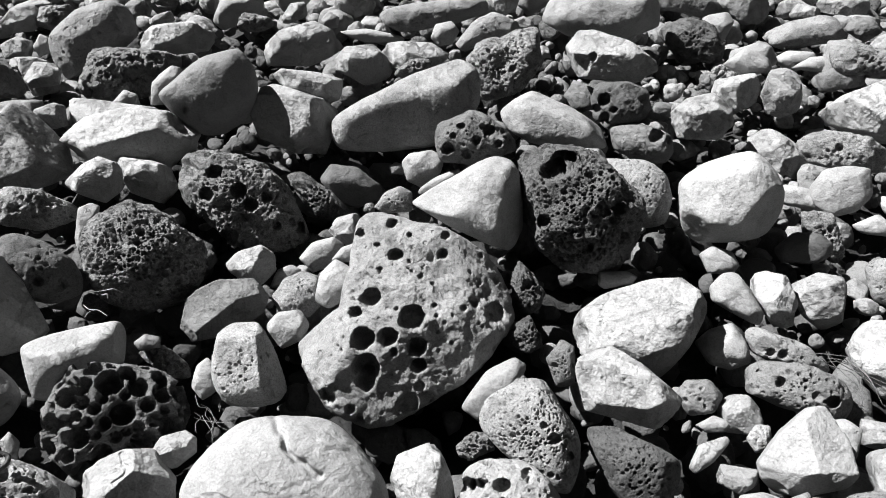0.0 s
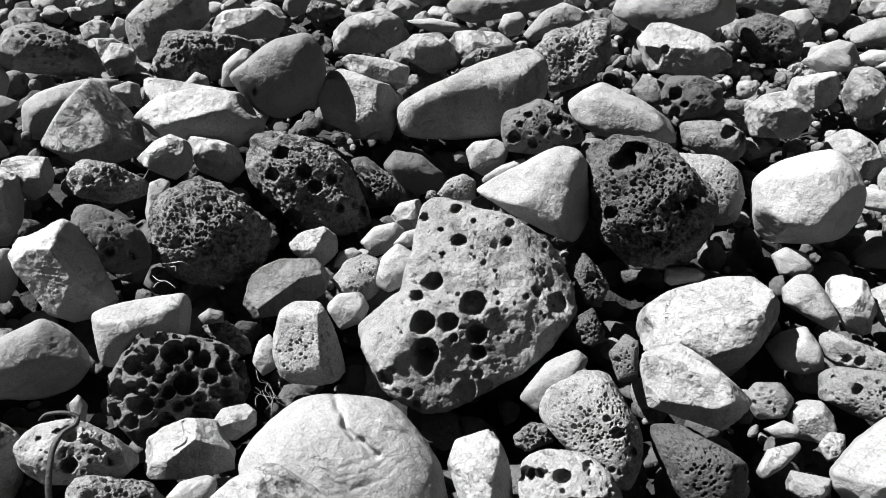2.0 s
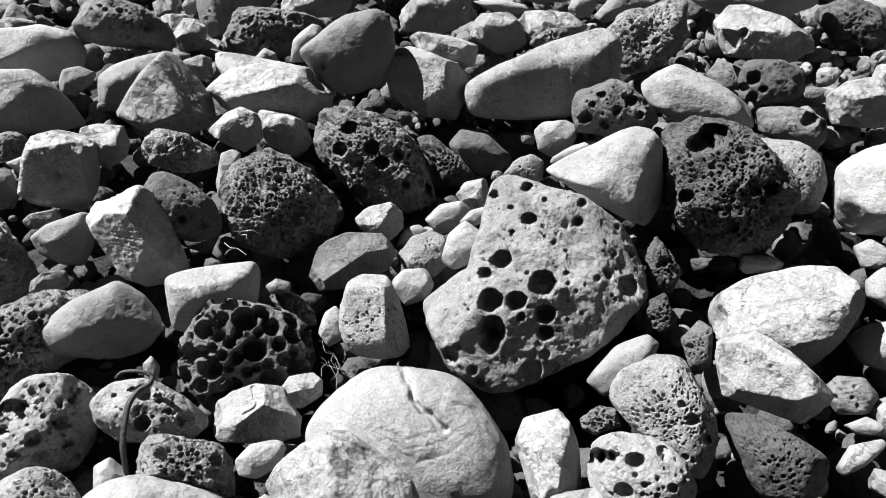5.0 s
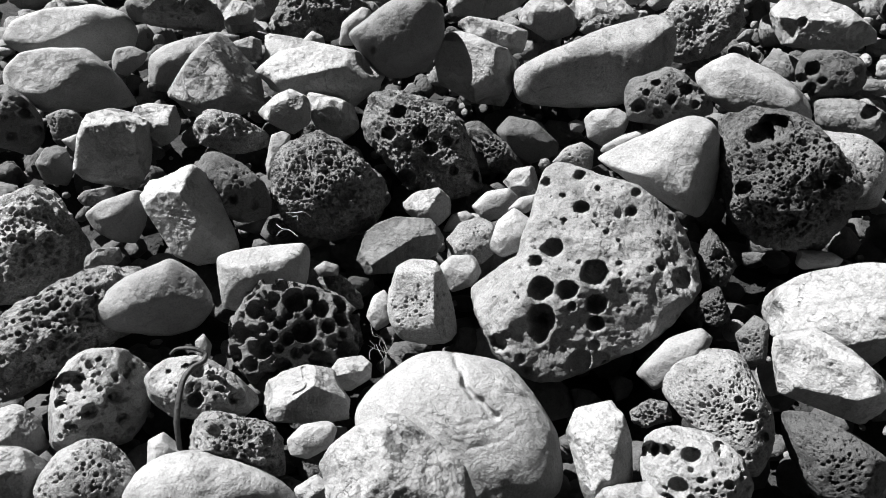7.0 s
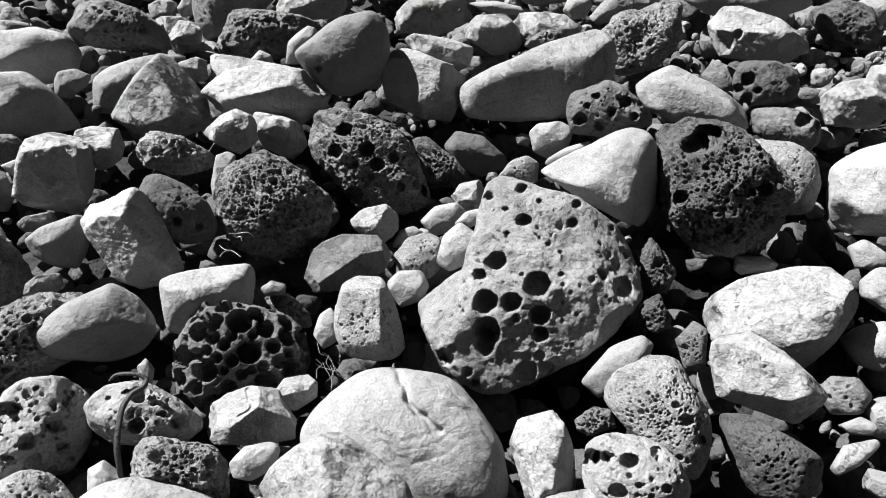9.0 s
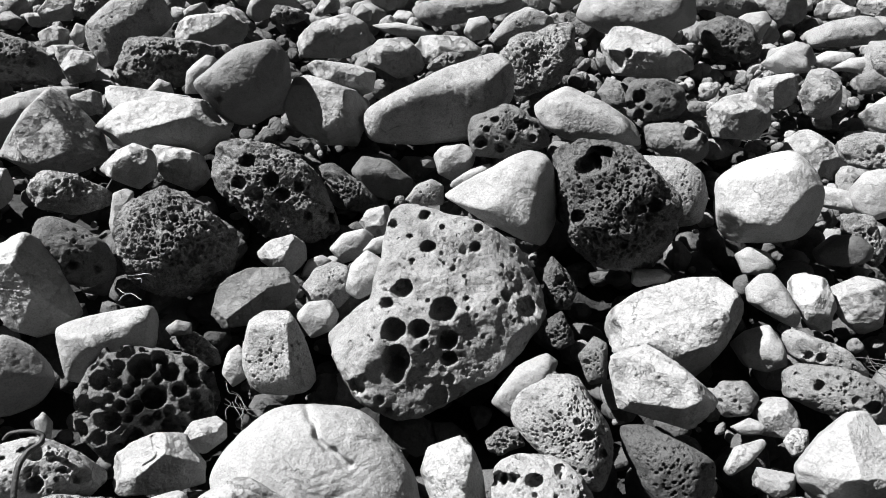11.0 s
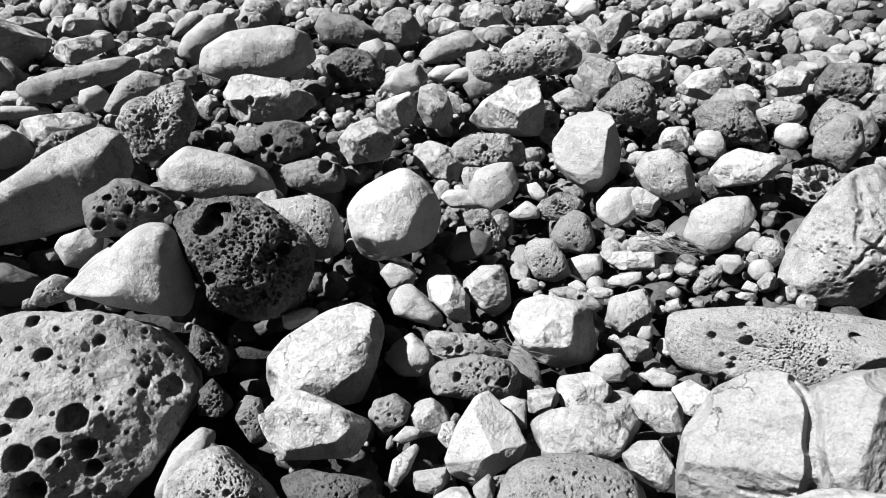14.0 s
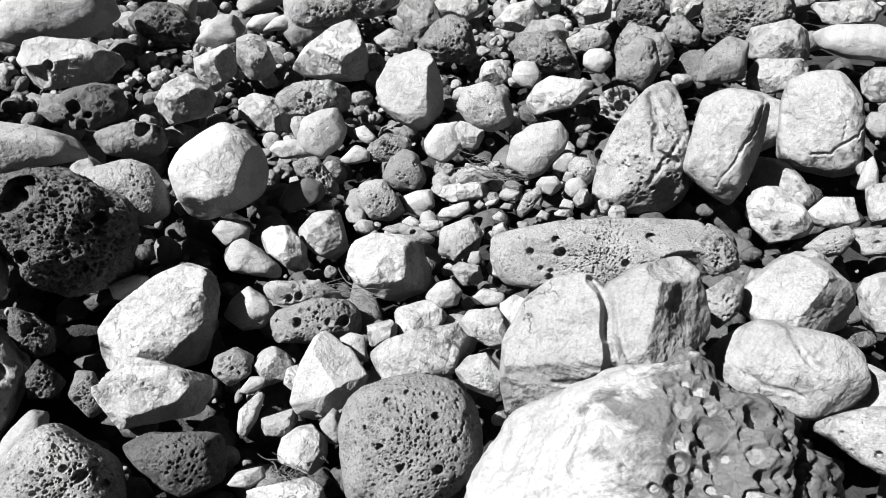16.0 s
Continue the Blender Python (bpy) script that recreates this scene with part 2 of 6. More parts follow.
    if pitting > 0 and kind in "PVBH":
        shell = np.flatnonzero(ways[:, 2] > -0.35)
        plan = {
            "P": [(7, 0.003, 0.007, 1.2), (560, 0.0012, 0.0030, 2.0)],
            "V": [(12, 0.005, 0.011, 1.6), (700, 0.0013, 0.0042, 2.2)],
            "B": [(9, 0.006, 0.013, 1.2), (180, 0.0016, 0.0045, 1.6)],
            "H": [(60, 0.002, 0.004, 0.8)],
        }[kind]
        for count, small, large, deep in plan:
            count = int(count * pitting * min(2.2, max(0.15, (size / 0.1) ** 1.6)))
            for _ in range(count):
                r = small + (large - small) * rng.random() ** 1.8
                if r < gap:
                    continue
                spot = shell[rng.integers(len(shell))]
                c = points[spot]
                near = np.flatnonzero(np.abs(points[:, 0] - c[0]) < r)
                off = np.linalg.norm(points[near] - c, axis=1) / r
                near, off = near[off < 1], off[off < 1]
                if rng.random() < 0.9 and (sunk[near] > 0).sum() > 0.2 * len(near):  # most keep clear of one another
                    continue
                sunk[near] = np.maximum(sunk[near], deep * r * np.minimum(1, 2.6 * (1 - off)))
        out -= points / np.linalg.norm(points, axis=1)[:, None] * sunk[:, None]
    if kind == "H":
        spots = []
        for _ in range(2500):
            c = points[rng.integers(len(points))]
            r = rng.uniform(0.007, 0.02)
            if c[2] > -0.02 and all(np.linalg.norm(c - b) > (r + q) * 0.88 for b, q in spots):
                spots.append((c, r))
        for c, r in spots:
            off = np.linalg.norm(points - c, axis=1) / r
            near = off < 1
            out[near] += (-c / np.linalg.norm(c) * 0.6 - np.array((0, 0.1, 0.5))) * (2.1 * r * np.clip((1 - off[near]) / 0.2, 0, 1))[:, None]
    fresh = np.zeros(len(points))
    if crag is not None:
        side = np.clip((points[:, 0] + 0.2 * size * octaves(points / size * 2.5, seed + 50, 2) - crag) / (0.15 * size), 0, 1)
        out += ways * (side * 0.10 * size * (octaves(points / size * 4.0, seed + 51, 4) - 0.1))[:, None]
        spots = []
        for _ in range(6000):
            i = rng.integers(len(points))
            r = 0.006 + 0.010 * rng.random() ** 1.2
            if side[i] > 0.6 and points[i, 2] > -0.02 and all(np.linalg.norm(points[i] - b) > (r + q) * 0.9 for b, q in spots):
                spots.append((points[i], r))
        for c, r in spots:
            off = np.linalg.norm(points - c, axis=1) / r
            near = off < 1
            out[near] -= c / np.linalg.norm(c) * (rng.uniform(0.5, 1.3) * r * np.clip((1 - off[near]) / 0.3, 0, 1))[:, None]
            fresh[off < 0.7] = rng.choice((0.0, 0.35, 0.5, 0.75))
    for x, y, r, deep in holes:
        front = points[:, 2] > -0.3 * depth
        off = np.hypot(points[:, 0] - x, points[:, 1] - y) / r
        off = off * (1 + 0.20 * lattice(points / r * 0.9 + 5.0, seed + 77) + 0.08 * lattice(points / r * 2.6, seed + 78))
        near = front & (off < 1.0)
        out[near, 2] -= deep * np.clip((1 - off[near]) / 0.2, 0, 1) * (1 - 0.25 * off[near])
        out[near, 1] += 0.15 * deep * np.clip((1 - off[near]) / 0.2, 0, 1)
    for wide, deep, line in grooves:
        line = np.array(line)
        wander = wide * 0.9 * np.stack([lattice(points / wide * 0.35, seed + 5), lattice(points / wide * 0.35, seed + 6)], 1)
        near = np.full(len(points), 9.0)
        for a, b in zip(line[:-1], line[1:]):
            along = np.clip(((points[:, :2] + wander - a) @ (b - a)) / ((b - a) @ (b - a)), 0, 1)
            near = np.minimum(near, np.linalg.norm(points[:, :2] + wander - a - along[:, None] * (b - a), axis=1))
        out[:, 2] -= np.where(points[:, 2] > -0.2 * depth, deep * np.clip(1.6 * (1 - near / wide), 0, 1), 0)
    out[:, 2] *= np.where(out[:, 2] < 0, 1.5, 1.0)  # the buried side reaches deeper
    return out, faces, fresh


WORDS = {
    "S": "smooth wave-rounded {} limestone cobble resting among other stones",
    "F": "angular {} limestone block with rough fractured faces",
    "P": "{} limestone cobble peppered with fine pits",
    "V": "{} sponge-like stone with a rough vesicular surface",
    "B": "{} limestone bored through with round mollusc holes",
    "H": "{} stone hollowed into an open honeycomb of round borings",
}
SERIAL = [0]


def stone_tone(g, kind="S"):
    """The reflectance of a stone whose shade of grey, as the eye ranks it, is g."""
    return 0.42 * g ** 0.75 if kind in "VH" else 0.275 * g ** 0.42 * min(1, g / 0.4) ** 0.5


def grey_word(g):
    return "nearly white" if g > 0.68 else "pale grey" if g > 0.5 else "mid-grey" if g > 0.33 else "dark grey" if g > 0.19 else "blackish"


def stone(kind, g, at, turn, size, depth, level, girths, cuts=(), holes=(), label="", pitting=1.0, grooves=(), skin="", crag=None):
    """One stone of the beach: its kind, grey, place, turn (degrees), size (radius in metres) and shape."""
    SERIAL[0] += 1
    points, faces, fresh = stone_points(kind, size, depth, girths, level, 100 + SERIAL[0], cuts, holes, pitting, grooves, crag)
    name = "boulder" if size > 0.12 else "stone" if size > 0.03 else "pebble"
    ob = new(name, mesh_from(name, points, faces))
    ob.data.materials.append(STONE[skin or kind])
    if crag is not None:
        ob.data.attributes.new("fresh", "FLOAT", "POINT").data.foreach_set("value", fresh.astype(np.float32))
    ob.matrix_world = pose(*at, *turn)
    tone = stone_tone(g, kind)
    ob.color = (tone, tone, tone, 1)
    return tagged(ob, label or WORDS[kind].format(grey_word(g)), "stone", "beach stones")


# ---- stones that show, one by one ----
stone("S", 0.85, (-1.3495, 1.5547, 0.1534), (72.6, 0.0, 39.2), 0.1290, 0.0802, 5, [[(-139, 0.1114), (-100, 0.0661), (-79, 0.0868), (-27, 0.1428), (22, 0.1358), (67, 0.0831), (85, 0.0684), (102, 0.0762), (141, 0.1286)]], cuts=[(110, 35, 0.0722), (280, 18, 0.0774)])
stone("S", 0.66, (-1.2264, 1.3357, 0.1317), (69.7, 0.0, 40.5), 0.1196, 0.0778, 6, [[(-136, 0.0846), (-102, 0.0696), (-86, 0.0889), (12, 0.1123), (25, 0.0963), (44, 0.0855), (77, 0.0743), (92, 0.0809), (129, 0.1084), (172, 0.1209)]], cuts=[(120, 30, 0.0694), (300, 26, 0.0765)])
stone("S", 0.35, (-1.1262, 1.4318, 0.1520), (70.4, 0.0, 36.1), 0.0398, 0.0302, 5, [[(-123, 0.0352), (-62, 0.0259), (-35, 0.0335), (54, 0.0335), (91, 0.0280), (143, 0.0318), (173, 0.0349)]])
stone("S", 0.40, (-1.0479, 1.5686, 0.1003), (69.7, 0.0, 31.6), 0.0979, 0.0630, 5, [[(-106, 0.0829), (-84, 0.0588), (-31, 0.0881), (81, 0.0712), (97, 0.0566), (120, 0.0713), (167, 0.1014)]])
stone("F", 0.45, (-0.8665, 1.3567, 0.1514), (68.1, 0.0, 30.0), 0.0951, 0.0730, 5, [[(-119, 0.0802), (-109, 0.0719), (-82, 0.0766), (-13, 0.0972), (25, 0.0794), (33, 0.0786), (61, 0.0965), (126, 0.0720), (138, 0.0704)]], cuts=[(125, 18, 0.0590), (25, 58, 0.0685), (160, 62, 0.0808), (265, 50, 0.0761)])
stone("F", 0.50, (-0.8460, 1.4889, 0.1784), (70.1, 0.0, 27.2), 0.0308, 0.0235, 4, [[(-147, 0.0221), (-84, 0.0282), (-6, 0.0260), (62, 0.0264), (100, 0.0239)]])
stone("F", 0.75, (-0.7428, 1.5249, 0.1528), (68.9, 0.0, 23.4), 0.0684, 0.0433, 5, [[(-161, 0.0793), (-109, 0.0464), (-65, 0.0692), (16, 0.0998), (74, 0.0392), (107, 0.0755)]], cuts=[(100, 42, 0.0308), (275, 35, 0.0410)])
stone("F", 0.70, (-0.6477, 1.4216, 0.1556), (67.2, 0.0, 21.2), 0.0810, 0.0534, 5, [[(-155, 0.1191), (-121, 0.0745), (-99, 0.0672), (-66, 0.0878), (-17, 0.1258), (51, 0.0909), (75, 0.0661), (96, 0.0678), (128, 0.1014)]], cuts=[(100, 46, 0.0421), (268, 12, 0.0454)], skin="L")
stone("S", 0.80, (-0.8066, 1.7796, 0.0891), (70.2, 0.0, 22.2), 0.0306, 0.0229, 4, [[(-133, 0.0262), (-102, 0.0218), (5, 0.0265), (60, 0.0258), (130, 0.0257)]])
stone("S", 0.28, (-0.4966, 1.5295, 0.2176), (70.4, 0.0, 15.2), 0.0998, 0.0499, 5, [[(-152, 0.1002), (-135, 0.0939), (-97, 0.0939), (-61, 0.0872), (-28, 0.0877), (1, 0.0943), (36, 0.1052), (98, 0.0826), (122, 0.0752), (129, 0.0797)]], cuts=[(290, 40, 0.0599), (120, 40, 0.0798)], holes=[(-0.0657, -0.0274, 0.0075, 0.0173)])
stone("S", 0.60, (-0.6286, 1.5938, 0.2088), (71.2, 0.0, 18.9), 0.0367, 0.0243, 5, [[(-93, 0.0419), (-35, 0.0197), (66, 0.0475), (124, 0.0234), (168, 0.0286)]])
stone("F", 0.95, (-0.6676, 1.2624, 0.1445), (65.4, 0.0, 24.9), 0.0469, 0.0349, 5, [[(-133, 0.0405), (-120, 0.0378), (-62, 0.0426), (-5, 0.0456), (57, 0.0427), (108, 0.0383), (126, 0.0385)]])
stone("F", 0.80, (-0.6085, 1.3450, 0.1052), (64.9, 0.0, 21.4), 0.0525, 0.0355, 5, [[(-161, 0.0407), (-121, 0.0391), (-56, 0.0616), (2, 0.0534), (59, 0.0359), (67, 0.0355), (101, 0.0642)]])
stone("V", 0.45, (-0.7338, 1.1320, 0.1559), (64.4, 0.0, 29.9), 0.0557, 0.0415, 5, [[(-161, 0.0545), (-110, 0.0367), (-87, 0.0423), (-47, 0.0706), (41, 0.0430), (47, 0.0388), (70, 0.0382), (97, 0.0484), (142, 0.0644)]])
stone("F", 0.75, (-0.8879, 1.1355, 0.1564), (65.8, 0.0, 35.3), 0.0492, 0.0364, 5, [[(-135, 0.0385), (-107, 0.0423), (-62, 0.0424), (-24, 0.0440), (6, 0.0459), (73, 0.0376), (95, 0.0393), (149, 0.0437)]])
stone("F", 0.70, (-0.9199, 1.0450, 0.1474), (64.6, 0.0, 38.7), 0.0819, 0.0608, 6, [[(-124, 0.0711), (-117, 0.0667), (-116, 0.0666), (-45, 0.0664), (-22, 0.0642), (15, 0.0784), (66, 0.0700), (94, 0.0682), (143, 0.0628), (157, 0.0618)]], cuts=[(170, 12, 0.0491), (95, 58, 0.0639), (350, 58, 0.0590), (265, 60, 0.0696)])
stone("P", 0.35, (-1.1407, 1.1930, 0.1048), (67.0, 0.0, 41.5), 0.0388, 0.0302, 5, [[(-179, 0.0301), (-96, 0.0275), (-37, 0.0325), (27, 0.0316), (71, 0.0295), (101, 0.0286)]])
stone("B", 0.25, (-1.2646, 1.1884, 0.1009), (67.9, 0.0, 44.8), 0.0817, 0.0646, 5, [[(-126, 0.0595), (-58, 0.0734), (-11, 0.0580), (20, 0.0538), (40, 0.0596), (96, 0.0746), (161, 0.0519)]], holes=[(0.0277, 0.0083, 0.0126, 0.0291), (0.0376, -0.0311, 0.0107, 0.0246), (-0.0112, -0.0283, 0.0093, 0.0215)])
stone("S", 0.20, (-1.0600, 1.0418, 0.0959), (64.3, 0.0, 43.1), 0.0411, 0.0307, 5, [[(-173, 0.0298), (-111, 0.0345), (-39, 0.0322), (3, 0.0288), (79, 0.0355), (133, 0.0312)]])
stone("S", 0.80, (-1.0390, 1.0845, 0.1275), (65.6, 0.0, 41.4), 0.0183, 0.0137, 4, [[(-151, 0.0131), (-73, 0.0142), (1, 0.0143), (99, 0.0119)]])
stone("F", 0.35, (-0.9096, 0.9499, 0.1017), (61.6, 0.0, 41.0), 0.0262, 0.0168, 4, [[(-146, 0.0261), (-101, 0.0148), (-63, 0.0206), (27, 0.0281), (86, 0.0140), (117, 0.0209)]])
stone("S", 0.40, (-0.8288, 0.8944, 0.1057), (59.9, 0.0, 39.8), 0.0499, 0.0377, 5, [[(-168, 0.0468), (-138, 0.0398), (-114, 0.0408), (-45, 0.0417), (-20, 0.0403), (54, 0.0505), (95, 0.0341), (119, 0.0404)]])
stone("V", 0.62, (-0.9601, 0.8191, 0.0820), (59.8, 0.0, 46.9), 0.1091, 0.0904, 6, [[(-160, 0.0935), (-97, 0.0881), (-67, 0.0838), (-33, 0.0909), (9, 0.0840), (15, 0.0849), (58, 0.0993), (93, 0.0884), (160, 0.0706)]])
stone("F", 0.95, (-0.6860, 0.8797, 0.1367), (58.9, 0.0, 34.4), 0.0769, 0.0533, 6, [[(-162, 0.0526), (-128, 0.0670), (-93, 0.0795), (-46, 0.0946), (8, 0.0525), (48, 0.0723), (98, 0.0748), (141, 0.0815)]], cuts=[(105, 62, 0.0600), (195, 30, 0.0384), (20, 48, 0.0346), (255, 25, 0.0477)], skin="L")
stone("P", 0.18, (-0.6525, 0.9729, 0.1374), (60.3, 0.0, 30.4), 0.0600, 0.0439, 5, [[(-165, 0.0408), (-123, 0.0516), (-86, 0.0630), (-30, 0.0701), (11, 0.0513), (38, 0.0404), (51, 0.0430), (88, 0.0673), (136, 0.0747)]], holes=[(-0.0062, -0.0181, 0.0075, 0.0171), (0.0265, -0.0366, 0.0057, 0.0131)])
stone("V", 0.25, (-0.5206, 1.0562, 0.1027), (59.3, 0.0, 22.5), 0.1032, 0.0838, 7, [[(-168, 0.0970), (-149, 0.0926), (-119, 0.0942), (-85, 0.0991), (-55, 0.1086), (-8, 0.1068), (25, 0.0937), (43, 0.0898), (70, 0.0951), (99, 0.1023), (134, 0.1068), (165, 0.1021)]], pitting=1.3000)
stone("S", 0.60, (-0.6316, 1.1078, 0.1348), (62.4, 0.0, 26.4), 0.0288, 0.0181, 5, [[(-180, 0.0226), (-64, 0.0336), (-28, 0.0140), (55, 0.0414), (105, 0.0330), (160, 0.0154)]])
stone("V", 0.26, (-0.3972, 1.2923, 0.0813), (62.2, 0.0, 13.7), 0.1121, 0.0846, 7, [[(-176, 0.1222), (-142, 0.0841), (-136, 0.0834), (-113, 0.0912), (-93, 0.1075), (-62, 0.1435), (12, 0.1064), (23, 0.0926), (40, 0.0896), (68, 0.0929), (90, 0.1034), (148, 0.1426)]], holes=[(-0.0457, 0.0624, 0.0160, 0.0369), (0.0147, -0.0070, 0.0150, 0.0346), (-0.0342, -0.0647, 0.0197, 0.0454), (0.1031, -0.0675, 0.0117, 0.0268), (-0.0030, 0.0242, 0.0161, 0.0371), (-0.0664, 0.0220, 0.0149, 0.0344), (-0.0174, -0.0906, 0.0116, 0.0268), (0.0485, 0.0061, 0.0104, 0.0239), (0.0591, -0.0516, 0.0093, 0.0214)])
# this stone and the next: grey lowered to 0.15 to paint in their shadow
stone("V", 0.15, (-0.2668, 1.4097, 0.0234), (61.9, 0.0, 7.5), 0.0477, 0.0337, 5, [[(-144, 0.0280), (-101, 0.0442), (-24, 0.0715), (44, 0.0265), (50, 0.0262), (113, 0.0685)]])
stone("S", 0.15, (-0.1990, 1.4540, 0.0305), (62.7, 0.0, 4.7), 0.0564, 0.0396, 5, [[(-144, 0.0490), (-113, 0.0430), (-68, 0.0534), (-10, 0.0717), (49, 0.0432), (82, 0.0432), (138, 0.0662)]])
stone("F", 0.50, (-0.3311, 1.5543, 0.1470), (68.0, 0.0, 9.1), 0.0888, 0.0615, 6, [[(-168, 0.0876), (-115, 0.0693), (-97, 0.0748), (-23, 0.0892), (70, 0.0623), (70, 0.0620), (102, 0.0855), (143, 0.0998)]], cuts=[(140, 22, 0.0488), (15, 50, 0.0693), (100, 58, 0.0666), (280, 50, 0.0710)], skin="L")
stone("F", 0.50, (-0.2957, 1.6481, 0.1933), (70.5, 0.0, 7.4), 0.0567, 0.0350, 5, [[(-114, 0.0286), (-83, 0.0446), (9, 0.0794), (68, 0.0327), (83, 0.0293), (117, 0.0658)]])
stone("S", 0.50, (-0.0601, 1.5578, 0.1710), (68.6, -0.0, -0.7), 0.1310, 0.0823, 6, [[(-144, 0.1881), (-93, 0.1006), (-81, 0.0857), (-48, 0.0957), (-5, 0.1505), (17, 0.1658), (65, 0.1466), (108, 0.0785), (114, 0.0709), (122, 0.0814), (163, 0.1675)]], cuts=[(265, 14, 0.0734), (100, 50, 0.0812)], pitting=1, skin="B")
stone("B", 0.20, (0.0669, 1.3583, 0.1944), (66.7, -0.0, -6.2), 0.0732, 0.0543, 6, [[(-160, 0.0764), (-91, 0.0527), (-65, 0.0534), (28, 0.0757), (53, 0.0586), (82, 0.0581), (117, 0.0571), (152, 0.0760)]], holes=[(-0.0201, 0.0236, 0.0094, 0.0215), (0.0341, 0.0195, 0.0122, 0.0281), (0.0115, 0.0008, 0.0093, 0.0214), (-0.0452, -0.0203, 0.0127, 0.0292), (-0.0349, 0.0058, 0.0073, 0.0169), (0.0562, -0.0042, 0.0081, 0.0187), (-0.0074, -0.0284, 0.0105, 0.0240)])
stone("S", 0.62, (0.2424, 1.4997, 0.1646), (68.1, -0.0, -12.1), 0.0843, 0.0536, 6, [[(-145, 0.0848), (-111, 0.0512), (-89, 0.0442), (10, 0.1242), (64, 0.0580), (74, 0.0560), (119, 0.0832), (140, 0.0995)]])
stone("B", 0.14, (0.4369, 1.6659, 0.1489), (67.6, -0.0, -13.4), 0.0659, 0.0503, 5, [[(-165, 0.0688), (-97, 0.0542), (-69, 0.0533), (-33, 0.0681), (20, 0.0700), (74, 0.0551), (100, 0.0515), (155, 0.0695)]], holes=[(-0.0380, 0.0019, 0.0152, 0.0350), (-0.0532, -0.0222, 0.0125, 0.0288), (-0.0311, -0.0404, 0.0125, 0.0288), (-0.0117, -0.0175, 0.0083, 0.0191)], pitting=.8)
stone("B", 0.24, (0.4883, 1.5984, 0.0762), (64.9, -0.0, -15.7), 0.0621, 0.0443, 5, [[(-152, 0.0681), (-109, 0.0450), (-92, 0.0433), (-40, 0.0711), (15, 0.0728), (72, 0.0444), (94, 0.0442), (117, 0.0588)]], holes=[(0.0287, 0.0190, 0.0176, 0.0405), (0.0590, 0.0142, 0.0081, 0.0186)], pitting=0.2000, skin="L")
stone("F", 0.62, (0.4341, 1.8408, 0.1995), (70.8, -0.0, -12.1), 0.0878, 0.0586, 6, [[(-140, 0.0850), (-138, 0.0835), (-91, 0.0545), (-74, 0.0728), (14, 0.1140), (59, 0.0622), (76, 0.0544), (97, 0.0712), (146, 0.1045)]], holes=[(-0.0374, -0.0002, 0.0118, 0.0272)], cuts=[(95, 48, 0.0439), (270, 18, 0.0527)])
stone("V", 0.36, (0.1624, 1.7704, 0.2074), (70.0, -0.0, -3.9), 0.0927, 0.0696, 6, [[(-156, 0.0955), (-98, 0.0926), (-62, 0.0768), (-31, 0.0768), (-3, 0.0881), (45, 0.1107), (105, 0.0724), (115, 0.0693), (139, 0.0787)]])
stone("S", 0.70, (0.0791, 1.1609, 0.1611), (62.1, -0.0, -7.8), 0.0907, 0.0683, 6, [[(-114, 0.0642), (-100, 0.0726), (-26, 0.0937), (9, 0.0746), (38, 0.0885), (83, 0.0881), (122, 0.0667), (132, 0.0822)]], cuts=[(150, 35, 0.0653), (350, 62, 0.0653), (90, 60, 0.0817)])
stone("S", 0.50, (0.0009, 1.3183, 0.1163), (63.2, -0.0, -3.5), 0.0262, 0.0146, 4, [[(-110, 0.0380), (-56, 0.0099), (37, 0.0543), (113, 0.0122), (127, 0.0122)]])
stone("V", 0.12, (0.2583, 1.1539, 0.1480), (62.2, -0.0, -16.3), 0.1325, 0.1053, 7, [[(-173, 0.1112), (-156, 0.1030), (-125, 0.1071), (-93, 0.1136), (-63, 0.1213), (-19, 0.1177), (1, 0.1120), (52, 0.0929), (72, 0.1022), (99, 0.1144), (127, 0.1371)]], holes=[(-0.0381, 0.0810, 0.0225, 0.0495), (-0.0528, 0.0652, 0.0210, 0.0463), (-0.0246, 0.0935, 0.0137, 0.0247), (0.0722, 0.0189, 0.0123, 0.0283), (0.0541, 0.0097, 0.0067, 0.0153), (0.0237, 0.0457, 0.0051, 0.0116), (-0.0527, -0.0236, 0.0135, 0.0309), (0.0317, -0.0564, 0.0086, 0.0197)], pitting=1.3000)
stone("P", 0.55, (0.3982, 1.2936, 0.1152), (61.1, -0.0, -15.5), 0.0748, 0.0568, 6, [[(-145, 0.0557), (-92, 0.0716), (-71, 0.0782), (-5, 0.0775), (27, 0.0669), (63, 0.0638), (92, 0.0628), (99, 0.0674)]], pitting=0.4000)
stone("S", 0.65, (-0.0347, 1.4066, 0.1048), (64.3, -0.0, -1.9), 0.0417, 0.0308, 5, [[(-164, 0.0403), (-111, 0.0405), (-53, 0.0324), (-10, 0.0403), (68, 0.0388), (101, 0.0321), (140, 0.0398)]])
stone("S", 0.40, (-0.0931, 1.4752, 0.0637), (64.0, 0.0, 0.5), 0.0167, 0.0122, 4, [[(-154, 0.0169), (-94, 0.0126), (-27, 0.0165), (71, 0.0126), (120, 0.0146)]])
stone("P", 0.45, (-0.0882, 1.2999, 0.0801), (61.6, 0.0, 0.3), 0.0327, 0.0250, 5, [[(-106, 0.0286), (-85, 0.0228), (3, 0.0337), (62, 0.0321), (114, 0.0251), (144, 0.0285)]])
